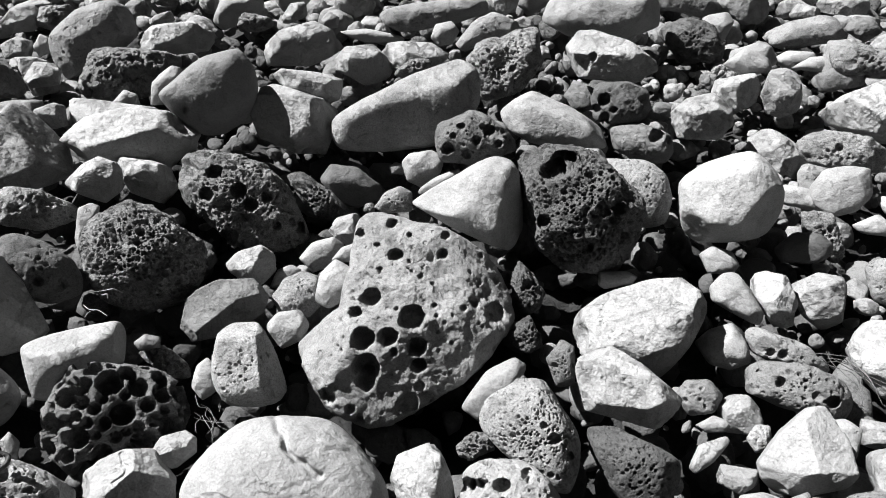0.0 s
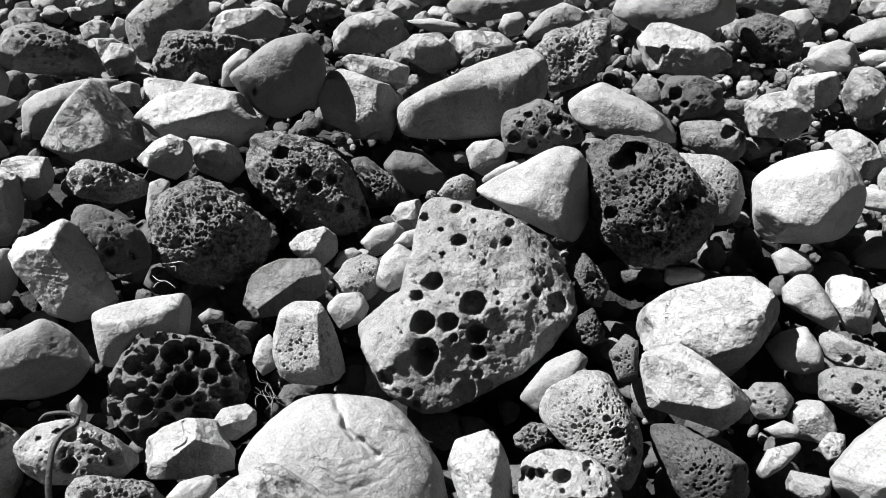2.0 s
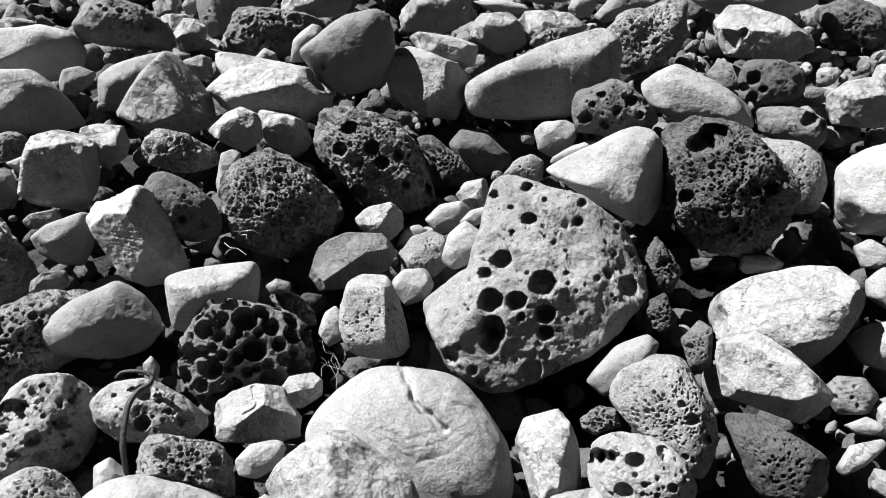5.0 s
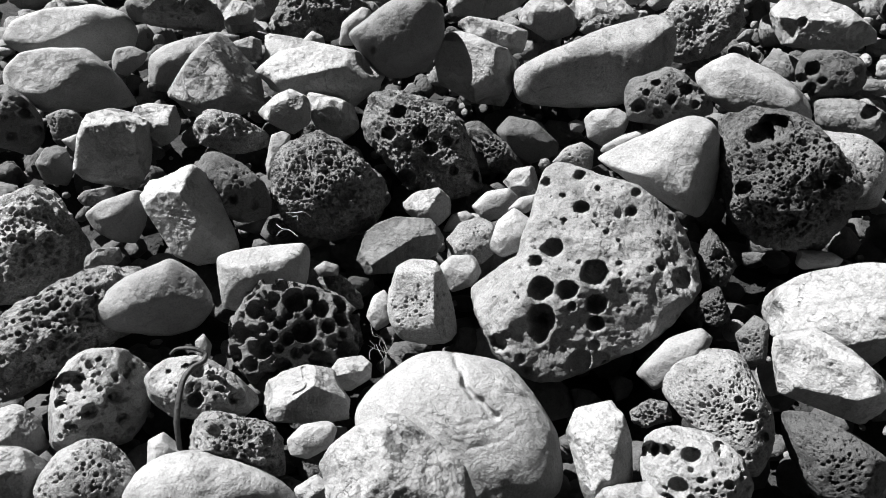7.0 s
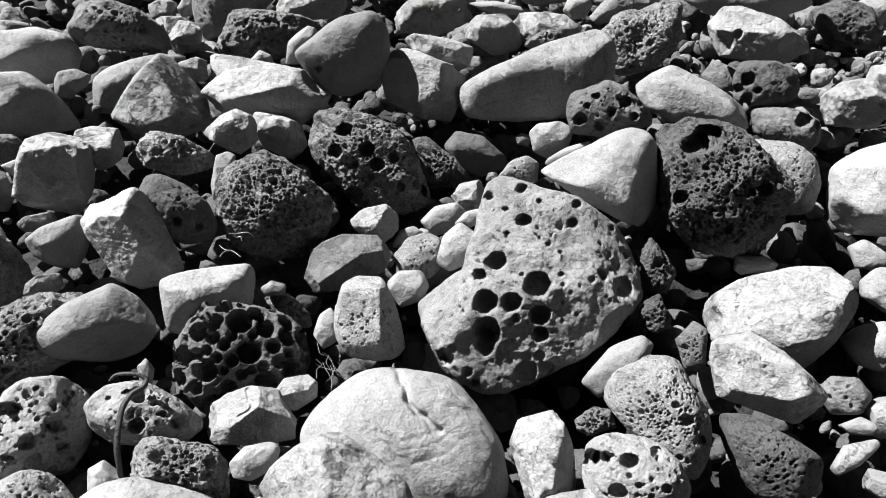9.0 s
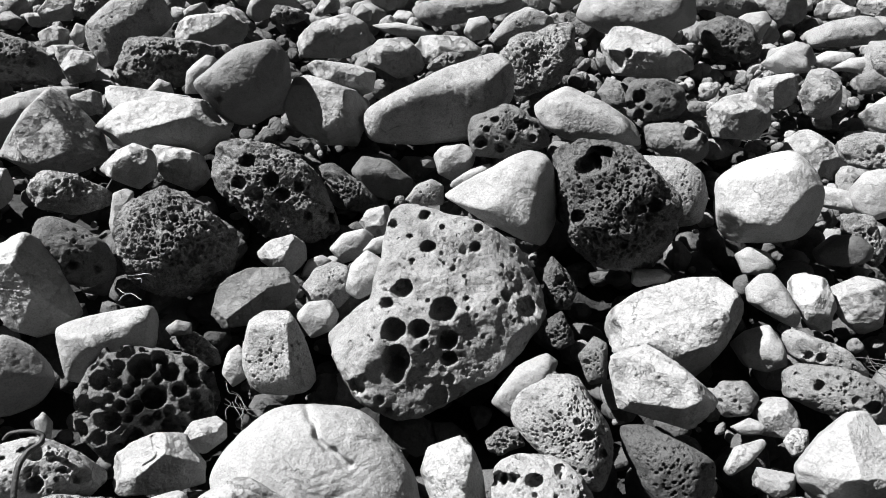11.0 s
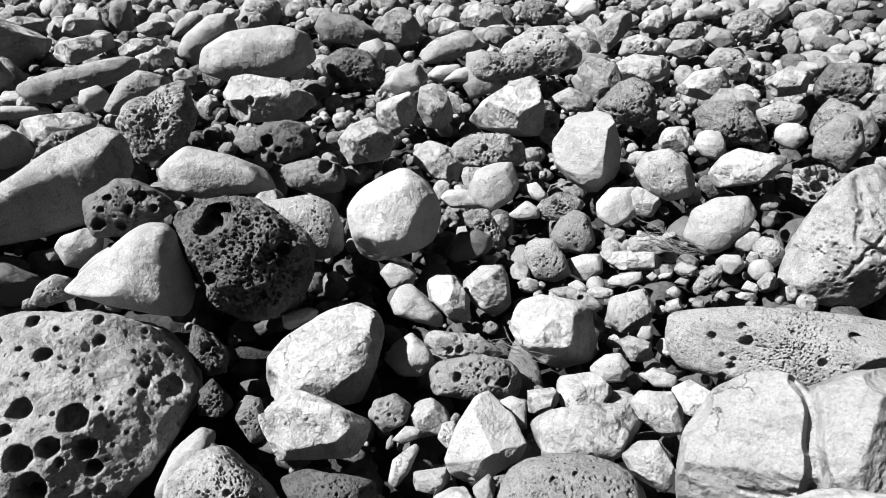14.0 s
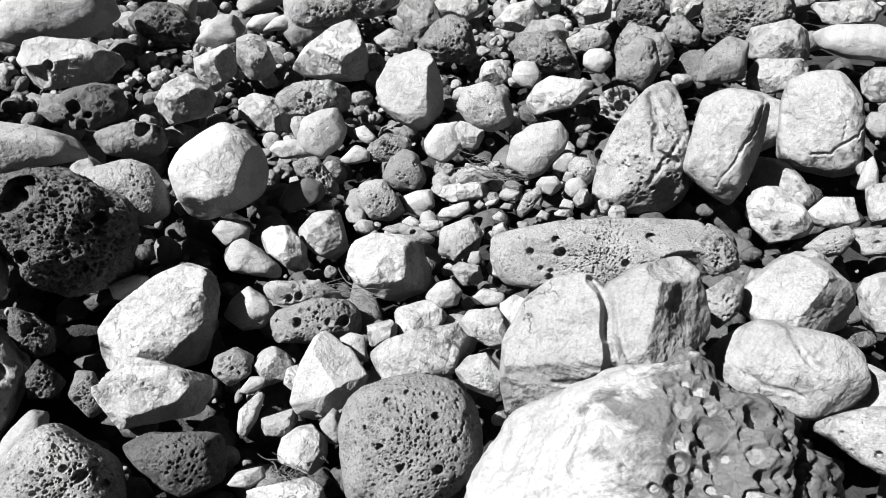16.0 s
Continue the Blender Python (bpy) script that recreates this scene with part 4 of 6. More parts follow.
stone("V", 0.30, (0.7776, 1.2409, 0.0458), (60.6, -0.0, -24.3), 0.0446, 0.0351, 5, [[(-162, 0.0347), (-107, 0.0364), (-51, 0.0588), (32, 0.0299), (95, 0.0455)]])
stone("S", 0.14, (0.7114, 1.1767, 0.0553), (59.4, -0.0, -22.9), 0.0405, 0.0278, 5, [[(-138, 0.0471), (-80, 0.0282), (-65, 0.0301), (-0, 0.0481), (63, 0.0387), (100, 0.0308), (144, 0.0357)]])
stone("P", 0.60, (1.2120, 1.1839, 0.1220), (65.6, -0.0, -39.2), 0.0640, 0.0498, 5, [[(-139, 0.0569), (-109, 0.0518), (-72, 0.0620), (-13, 0.0715), (29, 0.0565), (59, 0.0529), (109, 0.0606), (160, 0.0680)]])
stone("S", 0.50, (1.2120, 0.9978, 0.0885), (62.6, -0.0, -43.8), 0.0669, 0.0471, 5, [[(-150, 0.0787), (-112, 0.0740), (-67, 0.0593), (-40, 0.0504), (-18, 0.0582), (40, 0.0787), (103, 0.0573), (129, 0.0532), (170, 0.0614)]])
stone("F", 0.70, (1.4055, 1.1370, 0.1218), (66.8, -0.0, -45.2), 0.0638, 0.0419, 5, [[(-107, 0.0697), (-73, 0.0363), (-57, 0.0410), (25, 0.1008), (87, 0.0423), (125, 0.0495), (151, 0.0597)]])
stone("S", 0.75, (1.1115, 1.2105, 0.0488), (62.9, -0.0, -35.8), 0.0504, 0.0377, 5, [[(-164, 0.0526), (-119, 0.0509), (-52, 0.0417), (-22, 0.0475), (39, 0.0534), (97, 0.0442), (144, 0.0447)]])
stone("P", 0.50, (0.8591, 1.1064, 0.0239), (58.5, -0.0, -29.8), 0.0461, 0.0351, 5, [[(-151, 0.0379), (-100, 0.0423), (-59, 0.0505), (19, 0.0413), (35, 0.0370), (93, 0.0443), (149, 0.0522)]])
stone("S", 0.75, (0.9462, 1.0810, 0.0011), (58.2, -0.0, -33.4), 0.0326, 0.0244, 4, [[(-168, 0.0363), (-114, 0.0290), (-52, 0.0289), (8, 0.0341), (95, 0.0263), (115, 0.0266)]])
stone("P", 0.30, (0.9788, 1.1865, 0.0197), (60.6, -0.0, -32.2), 0.0481, 0.0398, 5, [[(-132, 0.0454), (-99, 0.0429), (-39, 0.0524), (17, 0.0410), (61, 0.0480), (124, 0.0462), (156, 0.0446)]])
stone("F", 0.65, (1.0465, 1.0442, 0.0139), (59.1, -0.0, -37.6), 0.0388, 0.0235, 5, [[(-116, 0.0358), (-82, 0.0217), (-4, 0.0585), (53, 0.0452), (97, 0.0210), (122, 0.0358)]])
stone("S", 0.55, (0.5475, 1.1644, 0.0324), (57.4, -0.0, -16.4), 0.0319, 0.0231, 5, [[(-147, 0.0281), (-86, 0.0246), (-19, 0.0345), (35, 0.0293), (83, 0.0243), (134, 0.0315)]])
stone("S", 0.50, (0.5344, 1.0316, 0.0445), (55.0, -0.0, -17.6), 0.0414, 0.0289, 5, [[(-160, 0.0412), (-114, 0.0275), (-106, 0.0273), (-32, 0.0646), (37, 0.0270), (48, 0.0274), (103, 0.0451), (149, 0.0461)]])
stone("F", 0.80, (0.6063, 1.0390, 0.0408), (55.6, -0.0, -20.8), 0.0439, 0.0298, 5, [[(-164, 0.0420), (-138, 0.0274), (-62, 0.0554), (-3, 0.0427), (32, 0.0317), (85, 0.0420), (122, 0.0512)]])
stone("F", 0.55, (0.6936, 1.0413, 0.0346), (56.1, -0.0, -24.6), 0.0482, 0.0365, 5, [[(-160, 0.0473), (-135, 0.0404), (-115, 0.0416), (-52, 0.0524), (4, 0.0423), (36, 0.0450), (92, 0.0462), (131, 0.0460)]])
stone("F", 0.75, (0.7186, 0.8287, 0.0752), (53.3, -0.0, -30.6), 0.0683, 0.0489, 5, [[(-149, 0.0688), (-125, 0.0581), (-107, 0.0580), (-69, 0.0655), (-29, 0.0755), (14, 0.0741), (58, 0.0608), (84, 0.0558), (111, 0.0661), (162, 0.0774)]], cuts=[(130, 40, 0.0512), (0, 45, 0.0492), (270, 50, 0.0512)])
stone("S", 0.70, (0.7621, 0.7279, 0.0556), (51.0, -0.0, -35.8), 0.0272, 0.0197, 5, [[(-139, 0.0286), (-78, 0.0218), (-18, 0.0278), (42, 0.0282), (102, 0.0236), (135, 0.0232)]])
stone("B", 0.38, (0.5697, 0.8962, 0.0390), (51.9, -0.0, -21.7), 0.0412, 0.0257, 5, [[(-147, 0.0462), (-99, 0.0212), (-53, 0.0550), (57, 0.0309), (82, 0.0221), (120, 0.0505)]], holes=[(-0.0229, -0.0068, 0.0079, 0.0181), (-0.0058, -0.0053, 0.0079, 0.0182)])
stone("B", 0.28, (0.5498, 0.8031, 0.0493), (49.6, -0.0, -22.7), 0.0563, 0.0382, 6, [[(-159, 0.0722), (-97, 0.0348), (-85, 0.0363), (-21, 0.0756), (28, 0.0683), (79, 0.0392), (99, 0.0372), (131, 0.0607)]], holes=[(-0.0292, 0.0008, 0.0084, 0.0192), (0.0444, -0.0071, 0.0095, 0.0218), (-0.0609, 0.0083, 0.0037, 0.0085), (0.0033, 0.0123, 0.0038, 0.0086)], pitting=1.5)
stone("S", 0.60, (0.4786, 0.9174, 0.0288), (51.3, -0.0, -16.6), 0.0394, 0.0296, 5, [[(-138, 0.0347), (-94, 0.0331), (-56, 0.0372), (19, 0.0367), (44, 0.0334), (117, 0.0346), (143, 0.0364)]])
stone("F", 0.60, (0.4883, 0.6426, 0.0819), (45.2, -0.0, -23.0), 0.0557, 0.0406, 6, [[(-161, 0.0591), (-128, 0.0619), (-77, 0.0511), (-60, 0.0448), (-30, 0.0538), (26, 0.0517), (46, 0.0538), (113, 0.0604), (146, 0.0432), (159, 0.0424)]], cuts=[(165, 25, 0.0306), (55, 30, 0.0323), (285, 48, 0.0390)], skin="S")
stone("S", 0.60, (0.5592, 0.6803, 0.0797), (47.3, -0.0, -26.4), 0.0207, 0.0150, 4, [[(-149, 0.0136), (-96, 0.0231), (4, 0.0157), (68, 0.0189), (115, 0.0234)]])
stone("F", 0.65, (0.6881, 0.6918, 0.0639), (49.1, -0.0, -33.3), 0.0361, 0.0248, 5, [[(-158, 0.0408), (-86, 0.0255), (-71, 0.0278), (25, 0.0421), (49, 0.0339), (103, 0.0273), (170, 0.0436)]])
stone("F", 0.60, (0.7336, 0.5737, 0.1059), (48.5, -0.0, -40.3), 0.0342, 0.0248, 5, [[(-117, 0.0243), (-116, 0.0243), (-53, 0.0385), (11, 0.0337), (42, 0.0311), (99, 0.0289), (147, 0.0383)]])
stone("F", 0.55, (0.6050, 0.5762, 0.1166), (46.3, -0.0, -33.7), 0.0519, 0.0326, 5, [[(-166, 0.0866), (-95, 0.0413), (-83, 0.0346), (-64, 0.0455), (-5, 0.0796), (44, 0.0727), (93, 0.0408), (106, 0.0352), (118, 0.0424)]])
stone("F", 0.55, (0.6621, 0.4964, 0.1084), (44.9, -0.0, -39.9), 0.0317, 0.0237, 5, [[(-139, 0.0272), (-103, 0.0250), (-35, 0.0370), (21, 0.0271), (56, 0.0287), (102, 0.0298), (135, 0.0323)]])
stone("P", 0.30, (0.5016, 0.4392, 0.1288), (39.7, -0.0, -31.7), 0.0967, 0.0740, 7, [[(-174, 0.0874), (-121, 0.0935), (-81, 0.0821), (-63, 0.0831), (-40, 0.0883), (-9, 0.0943), (15, 0.0972), (49, 0.0980), (80, 0.0886), (96, 0.0855), (119, 0.0925), (162, 0.0923)]], holes=[(-0.0245, 0.0508, 0.0043, 0.0099), (0.0321, 0.0291, 0.0057, 0.0132), (-0.0115, -0.0279, 0.0056, 0.0129), (0.0327, -0.0322, 0.0071, 0.0162), (-0.0368, -0.0021, 0.0042, 0.0097), (-0.0012, 0.0595, 0.0036, 0.0083), (0.0536, 0.0009, 0.0043, 0.0099), (-0.0525, 0.0200, 0.0035, 0.0082)], pitting=1.6000)
stone("F", 0.38, (0.7758, 0.3847, 0.2121), (49.3, -0.0, -52.1), 0.1118, 0.1103, 7, [[(-173, 0.1262), (-158, 0.1423), (-64, 0.0694), (-24, 0.0359), (14, 0.0168), (23, 0.0177), (70, 0.0530), (106, 0.0757), (135, 0.0911), (161, 0.1053)], [(-163, 0.0168), (-112, 0.0360), (-70, 0.0642), (-55, 0.0757), (-23, 0.1081), (12, 0.1295), (33, 0.1328), (72, 0.1260), (114, 0.0714), (129, 0.0529), (173, 0.0198)]], label="huge pale boulder split by a deep vertical cleft", grooves=[(0.0115, 0.0200, [(-0.0174, 0.0681), (0.0019, 0.0336), (0.0130, -0.0058), (0.0113, -0.0436), (0.0112, -0.0735)]), (0.0054, 0.0046, [(-0.0505, -0.0730), (-0.0180, -0.0662), (0.0033, -0.0528)])], skin="L", cuts=[(120, 45, 0.0950), (155, 15, 0.0917), (350, 62, 0.1174), (270, 40, 0.0984)])
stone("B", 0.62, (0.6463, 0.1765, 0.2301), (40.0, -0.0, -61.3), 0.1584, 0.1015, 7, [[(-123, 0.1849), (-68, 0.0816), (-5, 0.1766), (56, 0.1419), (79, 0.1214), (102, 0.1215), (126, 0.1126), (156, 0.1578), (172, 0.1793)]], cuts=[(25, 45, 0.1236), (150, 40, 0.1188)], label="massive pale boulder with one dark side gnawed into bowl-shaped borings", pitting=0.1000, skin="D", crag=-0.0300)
stone("P", 0.42, (0.9802, 0.5890, 0.1388), (55.3, -0.0, -50.1), 0.1127, 0.0682, 7, [[(-180, 0.1819), (-131, 0.1578), (-85, 0.0700), (-70, 0.0700), (-22, 0.1915), (41, 0.1725), (98, 0.0585), (102, 0.0553), (111, 0.0677)]], cuts=[(92, 50, 0.0473), (265, 10, 0.0563)], holes=[(0.0826, 0.0363, 0.0082, 0.0188), (-0.1055, -0.0158, 0.0068, 0.0156), (-0.0575, -0.0106, 0.0095, 0.0220), (-0.0684, 0.0103, 0.0067, 0.0154), (-0.0860, -0.0414, 0.0048, 0.0111), (-0.0695, -0.0536, 0.0067, 0.0155), (-0.0684, -0.0416, 0.0048, 0.0110), (0.0481, -0.0120, 0.0074, 0.0170), (-0.0785, -0.0717, 0.0058, 0.0133), (0.0010, 0.0205, 0.0047, 0.0108)], pitting=1.6000)
stone("B", 0.50, (1.3681, 0.8157, 0.1012), (62.9, -0.0, -53.0), 0.1296, 0.0905, 6, [[(-174, 0.1118), (-91, 0.1342), (-85, 0.1303), (-41, 0.1235), (4, 0.0924), (18, 0.0962), (32, 0.1145), (129, 0.1269), (153, 0.0906), (163, 0.0905)]], grooves=[(0.0103, 0.0116, [(-0.0160, 0.1290), (0.0122, 0.0721), (0.0172, 0.0116), (0.0564, -0.0073)]), (0.0065, 0.0065, [(0.0720, 0.0680), (0.0332, -0.0107), (0.0164, -0.0505)])], skin="B", cuts=[(165, 30, 0.0804), (60, 45, 0.0907), (300, 45, 0.0972)], pitting=1.2000)
stone("S", 0.50, (1.4251, 0.6714, 0.1802), (64.9, -0.0, -58.9), 0.1055, 0.0707, 6, [[(-179, 0.0733), (-125, 0.0991), (-108, 0.1108), (-24, 0.0843), (-8, 0.0676), (3, 0.0688), (55, 0.1075), (94, 0.1064), (128, 0.1018), (177, 0.0731)]], cuts=[(170, 30, 0.0738), (90, 60, 0.1266), (0, 60, 0.0633)], skin="L", grooves=[(0.0040, 0.0050, [(0.0500, 0.1000), (0.0450, 0.0300), (0.0200, -0.0400), (0.0000, -0.0900)])])
stone("S", 0.50, (1.8116, 0.6758, 0.1098), (67.3, -0.0, -65.2), 0.1356, 0.0969, 6, [[(-166, 0.0927), (-107, 0.1144), (-86, 0.1162), (-55, 0.1291), (10, 0.0934), (26, 0.0878), (50, 0.0986), (97, 0.1240), (125, 0.1280), (177, 0.1049)]], cuts=[(175, 30, 0.1017), (90, 55, 0.1220), (0, 65, 0.1152)], skin="L", grooves=[(0.0040, 0.0070, [(0.0850, 0.0300), (0.0750, -0.0100), (0.0500, -0.0350), (0.0350, -0.0600), (0.0000, -0.0700)]), (0.0030, 0.0040, [(0.0200, 0.0500), (0.0450, 0.0200), (0.0500, -0.0200)])])
stone("F", 0.70, (1.3883, 0.5071, 0.1048), (60.6, -0.0, -64.1), 0.0617, 0.0442, 5, [[(-153, 0.0487), (-121, 0.0478), (-64, 0.0502), (-30, 0.0610), (46, 0.0448), (61, 0.0411), (104, 0.0541), (153, 0.0640)]])
stone("F", 0.70, (1.4993, 0.4544, 0.0955), (61.7, -0.0, -68.0), 0.0434, 0.0302, 5, [[(-142, 0.0418), (-81, 0.0300), (-49, 0.0300), (31, 0.0377), (106, 0.0295), (150, 0.0329)]])
stone("F", 0.50, (1.1500, 0.3171, 0.1404), (55.4, -0.0, -67.8), 0.0824, 0.0581, 6, [[(-120, 0.0763), (-85, 0.0579), (-61, 0.0596), (-2, 0.0773), (28, 0.0739), (62, 0.0629), (98, 0.0666), (143, 0.0650), (176, 0.0765)]], cuts=[(150, 25, 0.0453), (350, 52, 0.0494), (80, 60, 0.0659)])
stone("S", 0.42, (0.9702, 0.2233, 0.1653), (50.5, -0.0, -69.1), 0.0932, 0.0606, 6, [[(-123, 0.0896), (-95, 0.0627), (-86, 0.0593), (-53, 0.0698), (-24, 0.0834), (29, 0.0897), (77, 0.0705), (98, 0.0590), (99, 0.0595), (143, 0.0796), (165, 0.0958)]], grooves=[(0.0076, 0.0085, [(-0.0250, 0.0525), (0.0050, 0.0280), (0.0308, 0.0147)]), (0.0042, 0.0042, [(-0.0744, -0.0214), (-0.0247, -0.0333), (0.0242, -0.0281)])], skin="L")
stone("F", 0.50, (1.3372, 0.2462, 0.0829), (57.1, -0.0, -74.3), 0.0688, 0.0498, 5, [[(-150, 0.0495), (-74, 0.0489), (21, 0.0446), (108, 0.0499), (134, 0.0542)]])
stone("B", 0.35, (1.0460, 0.3826, 0.1391), (53.6, -0.0, -62.0), 0.0365, 0.0279, 5, [[(-158, 0.0309), (-114, 0.0373), (-35, 0.0274), (7, 0.0270), (81, 0.0391), (140, 0.0267)]])
stone("B", 0.50, (0.9287, 0.0830, 0.1831), (48.4, -0.0, -77.9), 0.0618, 0.0450, 6, [[(-98, 0.0343), (-77, 0.0395), (23, 0.0436), (100, 0.0419), (126, 0.0402), (144, 0.0466)]], holes=[(-0.0382, -0.0123, 0.0030, 0.0069), (0.0030, -0.0152, 0.0046, 0.0105)], pitting=.1)
stone("V", 0.30, (1.0967, 0.4437, 0.1758), (57.0, -0.0, -60.3), 0.0390, 0.0317, 5, [[(-129, 0.0294), (-54, 0.0352), (33, 0.0308), (64, 0.0286), (158, 0.0359)]])
stone("P", 0.40, (1.4010, 0.4013, 0.0946), (59.7, -0.0, -68.6), 0.0369, 0.0264, 5, [[(-111, 0.0384), (-65, 0.0228), (-18, 0.0264), (52, 0.0388), (124, 0.0225), (148, 0.0222)]])
stone("B", 0.40, (1.4806, 0.3531, 0.0929), (60.7, -0.0, -71.7), 0.0479, 0.0329, 5, [[(-111, 0.0375), (-65, 0.0270), (30, 0.0425), (113, 0.0260), (176, 0.0483)]])
stone("S", 0.60, (1.7023, 0.4939, 0.0899), (64.6, -0.0, -69.4), 0.0322, 0.0235, 4, [[(-177, 0.0167), (-81, 0.0289), (19, 0.0167), (38, 0.0207), (154, 0.0263)]])
stone("F", 0.60, (1.6270, 0.4130, 0.0914), (63.3, -0.0, -71.3), 0.0548, 0.0405, 5, [[(-153, 0.0370), (-63, 0.0393), (33, 0.0356), (117, 0.0411)]])
stone("S", 0.55, (0.4850, 2.2024, 0.2128), (74.1, -0.0, -11.4), 0.1287, 0.0814, 5, [[(-112, 0.1056), (-89, 0.0751), (-64, 0.1012), (10, 0.1643), (71, 0.1003), (94, 0.0756), (117, 0.0982), (160, 0.1628)]])
stone("V", 0.12, (0.7913, 2.2505, 0.1103), (72.6, -0.0, -18.5), 0.0873, 0.0709, 5, [[(-139, 0.0707), (-86, 0.0644), (-11, 0.0979), (43, 0.0681), (82, 0.0639), (134, 0.0873)]])
stone("S", 0.45, (0.8606, 2.2801, 0.1405), (73.6, -0.0, -19.8), 0.0578, 0.0431, 5, [[(-137, 0.0463), (-51, 0.0561), (-17, 0.0400), (38, 0.0580), (105, 0.0479), (147, 0.0482)]])
stone("P", 0.50, (1.1522, 2.2770, 0.1369), (74.2, -0.0, -26.1), 0.0836, 0.0559, 5, [[(-110, 0.0842), (-78, 0.0391), (-60, 0.0560), (48, 0.0850), (86, 0.0581), (114, 0.0455), (143, 0.0728)]])
stone("S", 0.45, (0.8825, 2.0095, 0.1458), (72.0, -0.0, -22.8), 0.0584, 0.0389, 5, [[(-179, 0.0633), (-85, 0.0383), (-67, 0.0358), (27, 0.0628), (82, 0.0444), (116, 0.0385)]])
stone("S", 0.60, (1.0801, 2.0353, 0.1202), (72.2, -0.0, -27.1), 0.0374, 0.0247, 4, [[(-89, 0.0205), (-46, 0.0288), (47, 0.0392), (106, 0.0209), (131, 0.0247)]])
stone("B", 0.50, (1.3065, 1.9501, 0.1845), (73.9, -0.0, -33.1), 0.1206, 0.0848, 6, [[(-139, 0.1192), (-88, 0.0666), (-61, 0.0823), (-5, 0.1301), (54, 0.0911), (84, 0.0740), (120, 0.0812), (147, 0.1074)]])
stone("P", 0.40, (1.1379, 2.0125, 0.1265), (72.4, -0.0, -28.7), 0.0742, 0.0592, 5, [[(-175, 0.0465), (-104, 0.0775), (-46, 0.0593), (-19, 0.0530), (53, 0.0587), (105, 0.0710)]])
stone("B", 0.25, (1.3625, 2.3469, 0.1302), (75.0, -0.0, -29.4), 0.0510, 0.0394, 4, [[(-109, 0.0320), (-49, 0.0409), (51, 0.0369), (90, 0.0332), (156, 0.0461)]])
stone("V", 0.25, (1.3850, 1.5695, 0.1362), (70.5, -0.0, -36.1), 0.0767, 0.0657, 5, [[(-134, 0.0709), (-95, 0.0613), (-59, 0.0758), (12, 0.0692), (62, 0.0677), (108, 0.0688), (145, 0.0683)]])
stone("F", 0.75, (1.6879, 1.6162, 0.1351), (72.3, -0.0, -41.6), 0.0643, 0.0441, 5, [[(-100, 0.0435), (-77, 0.0436), (-6, 0.0724), (55, 0.0603), (105, 0.0433), (134, 0.0515)]])
stone("V", 0.22, (1.5894, 1.4004, 0.1109), (69.8, -0.0, -43.6), 0.0783, 0.0588, 5, [[(-138, 0.0715), (-101, 0.0485), (-81, 0.0612), (15, 0.0916), (53, 0.0577), (88, 0.0531), (135, 0.0885)]])
stone("P", 0.50, (1.7233, 1.3549, 0.1286), (70.8, -0.0, -47.1), 0.0507, 0.0369, 5, [[(-152, 0.0591), (-86, 0.0337), (-56, 0.0366), (34, 0.0587), (86, 0.0357), (120, 0.0351)]])
stone("S", 0.75, (1.6435, 1.2330, 0.1297), (69.6, -0.0, -48.1), 0.0313, 0.0232, 4, [[(-110, 0.0230), (-48, 0.0270), (23, 0.0322), (91, 0.0223), (145, 0.0289)]])
stone("B", 0.30, (1.6246, 1.0851, 0.1709), (69.6, -0.0, -51.1), 0.0657, 0.0519, 5, [[(-171, 0.0559), (-110, 0.0588), (-25, 0.0538), (21, 0.0511), (77, 0.0665), (142, 0.0527)]])
stone("B", 0.30, (1.9921, 1.2544, 0.1296), (72.0, -0.0, -53.7), 0.0596, 0.0453, 5, [[(-121, 0.0462), (-89, 0.0382), (0, 0.0637), (52, 0.0421), (99, 0.0468), (149, 0.0557)]])
stone("V", 0.25, (2.3207, 1.2458, 0.1178), (73.6, -0.0, -58.3), 0.1301, 0.0993, 6, [[(-172, 0.1279), (-101, 0.1053), (-67, 0.0801), (-52, 0.0858), (31, 0.1337), (90, 0.0793), (129, 0.0984)]])
stone("P", 0.30, (1.8683, 1.0002, 0.1458), (70.4, -0.0, -57.4), 0.0713, 0.0570, 5, [[(-89, 0.0590), (-70, 0.0538), (9, 0.0548), (77, 0.0661), (135, 0.0528), (173, 0.0546)]])
stone("F", 0.50, (2.2011, 1.0539, 0.1112), (72.1, -0.0, -60.7), 0.0917, 0.0635, 5, [[(-103, 0.0633), (-77, 0.0583), (10, 0.0833), (63, 0.0700), (111, 0.0600), (170, 0.0875)]])
stone("F", 0.50, (1.9889, 0.9219, 0.1059), (69.9, -0.0, -61.1), 0.0752, 0.0499, 5, [[(-129, 0.0739), (-71, 0.0444), (-34, 0.0583), (55, 0.0749), (99, 0.0430), (148, 0.0633)]])
stone("S", 0.50, (2.4139, 0.9132, 0.1125), (73.0, -0.0, -66.1), 0.1074, 0.0654, 5, [[(-129, 0.0976), (-102, 0.0582), (-83, 0.0498), (-6, 0.1203), (76, 0.0591), (97, 0.0496), (122, 0.0791)]])
stone("F", 0.50, (2.1931, 0.7114, 0.1013), (70.6, -0.0, -68.6), 0.0766, 0.0500, 5, [[(-123, 0.0600), (-77, 0.0416), (-5, 0.0685), (74, 0.0509), (107, 0.0428), (148, 0.0640)]])
stone("F", 0.55, (2.6548, 1.1038, 0.1080), (74.7, -0.0, -64.5), 0.0916, 0.0530, 5, [[(-94, 0.0452), (-75, 0.0375), (43, 0.0973), (101, 0.0345), (143, 0.0942)]])
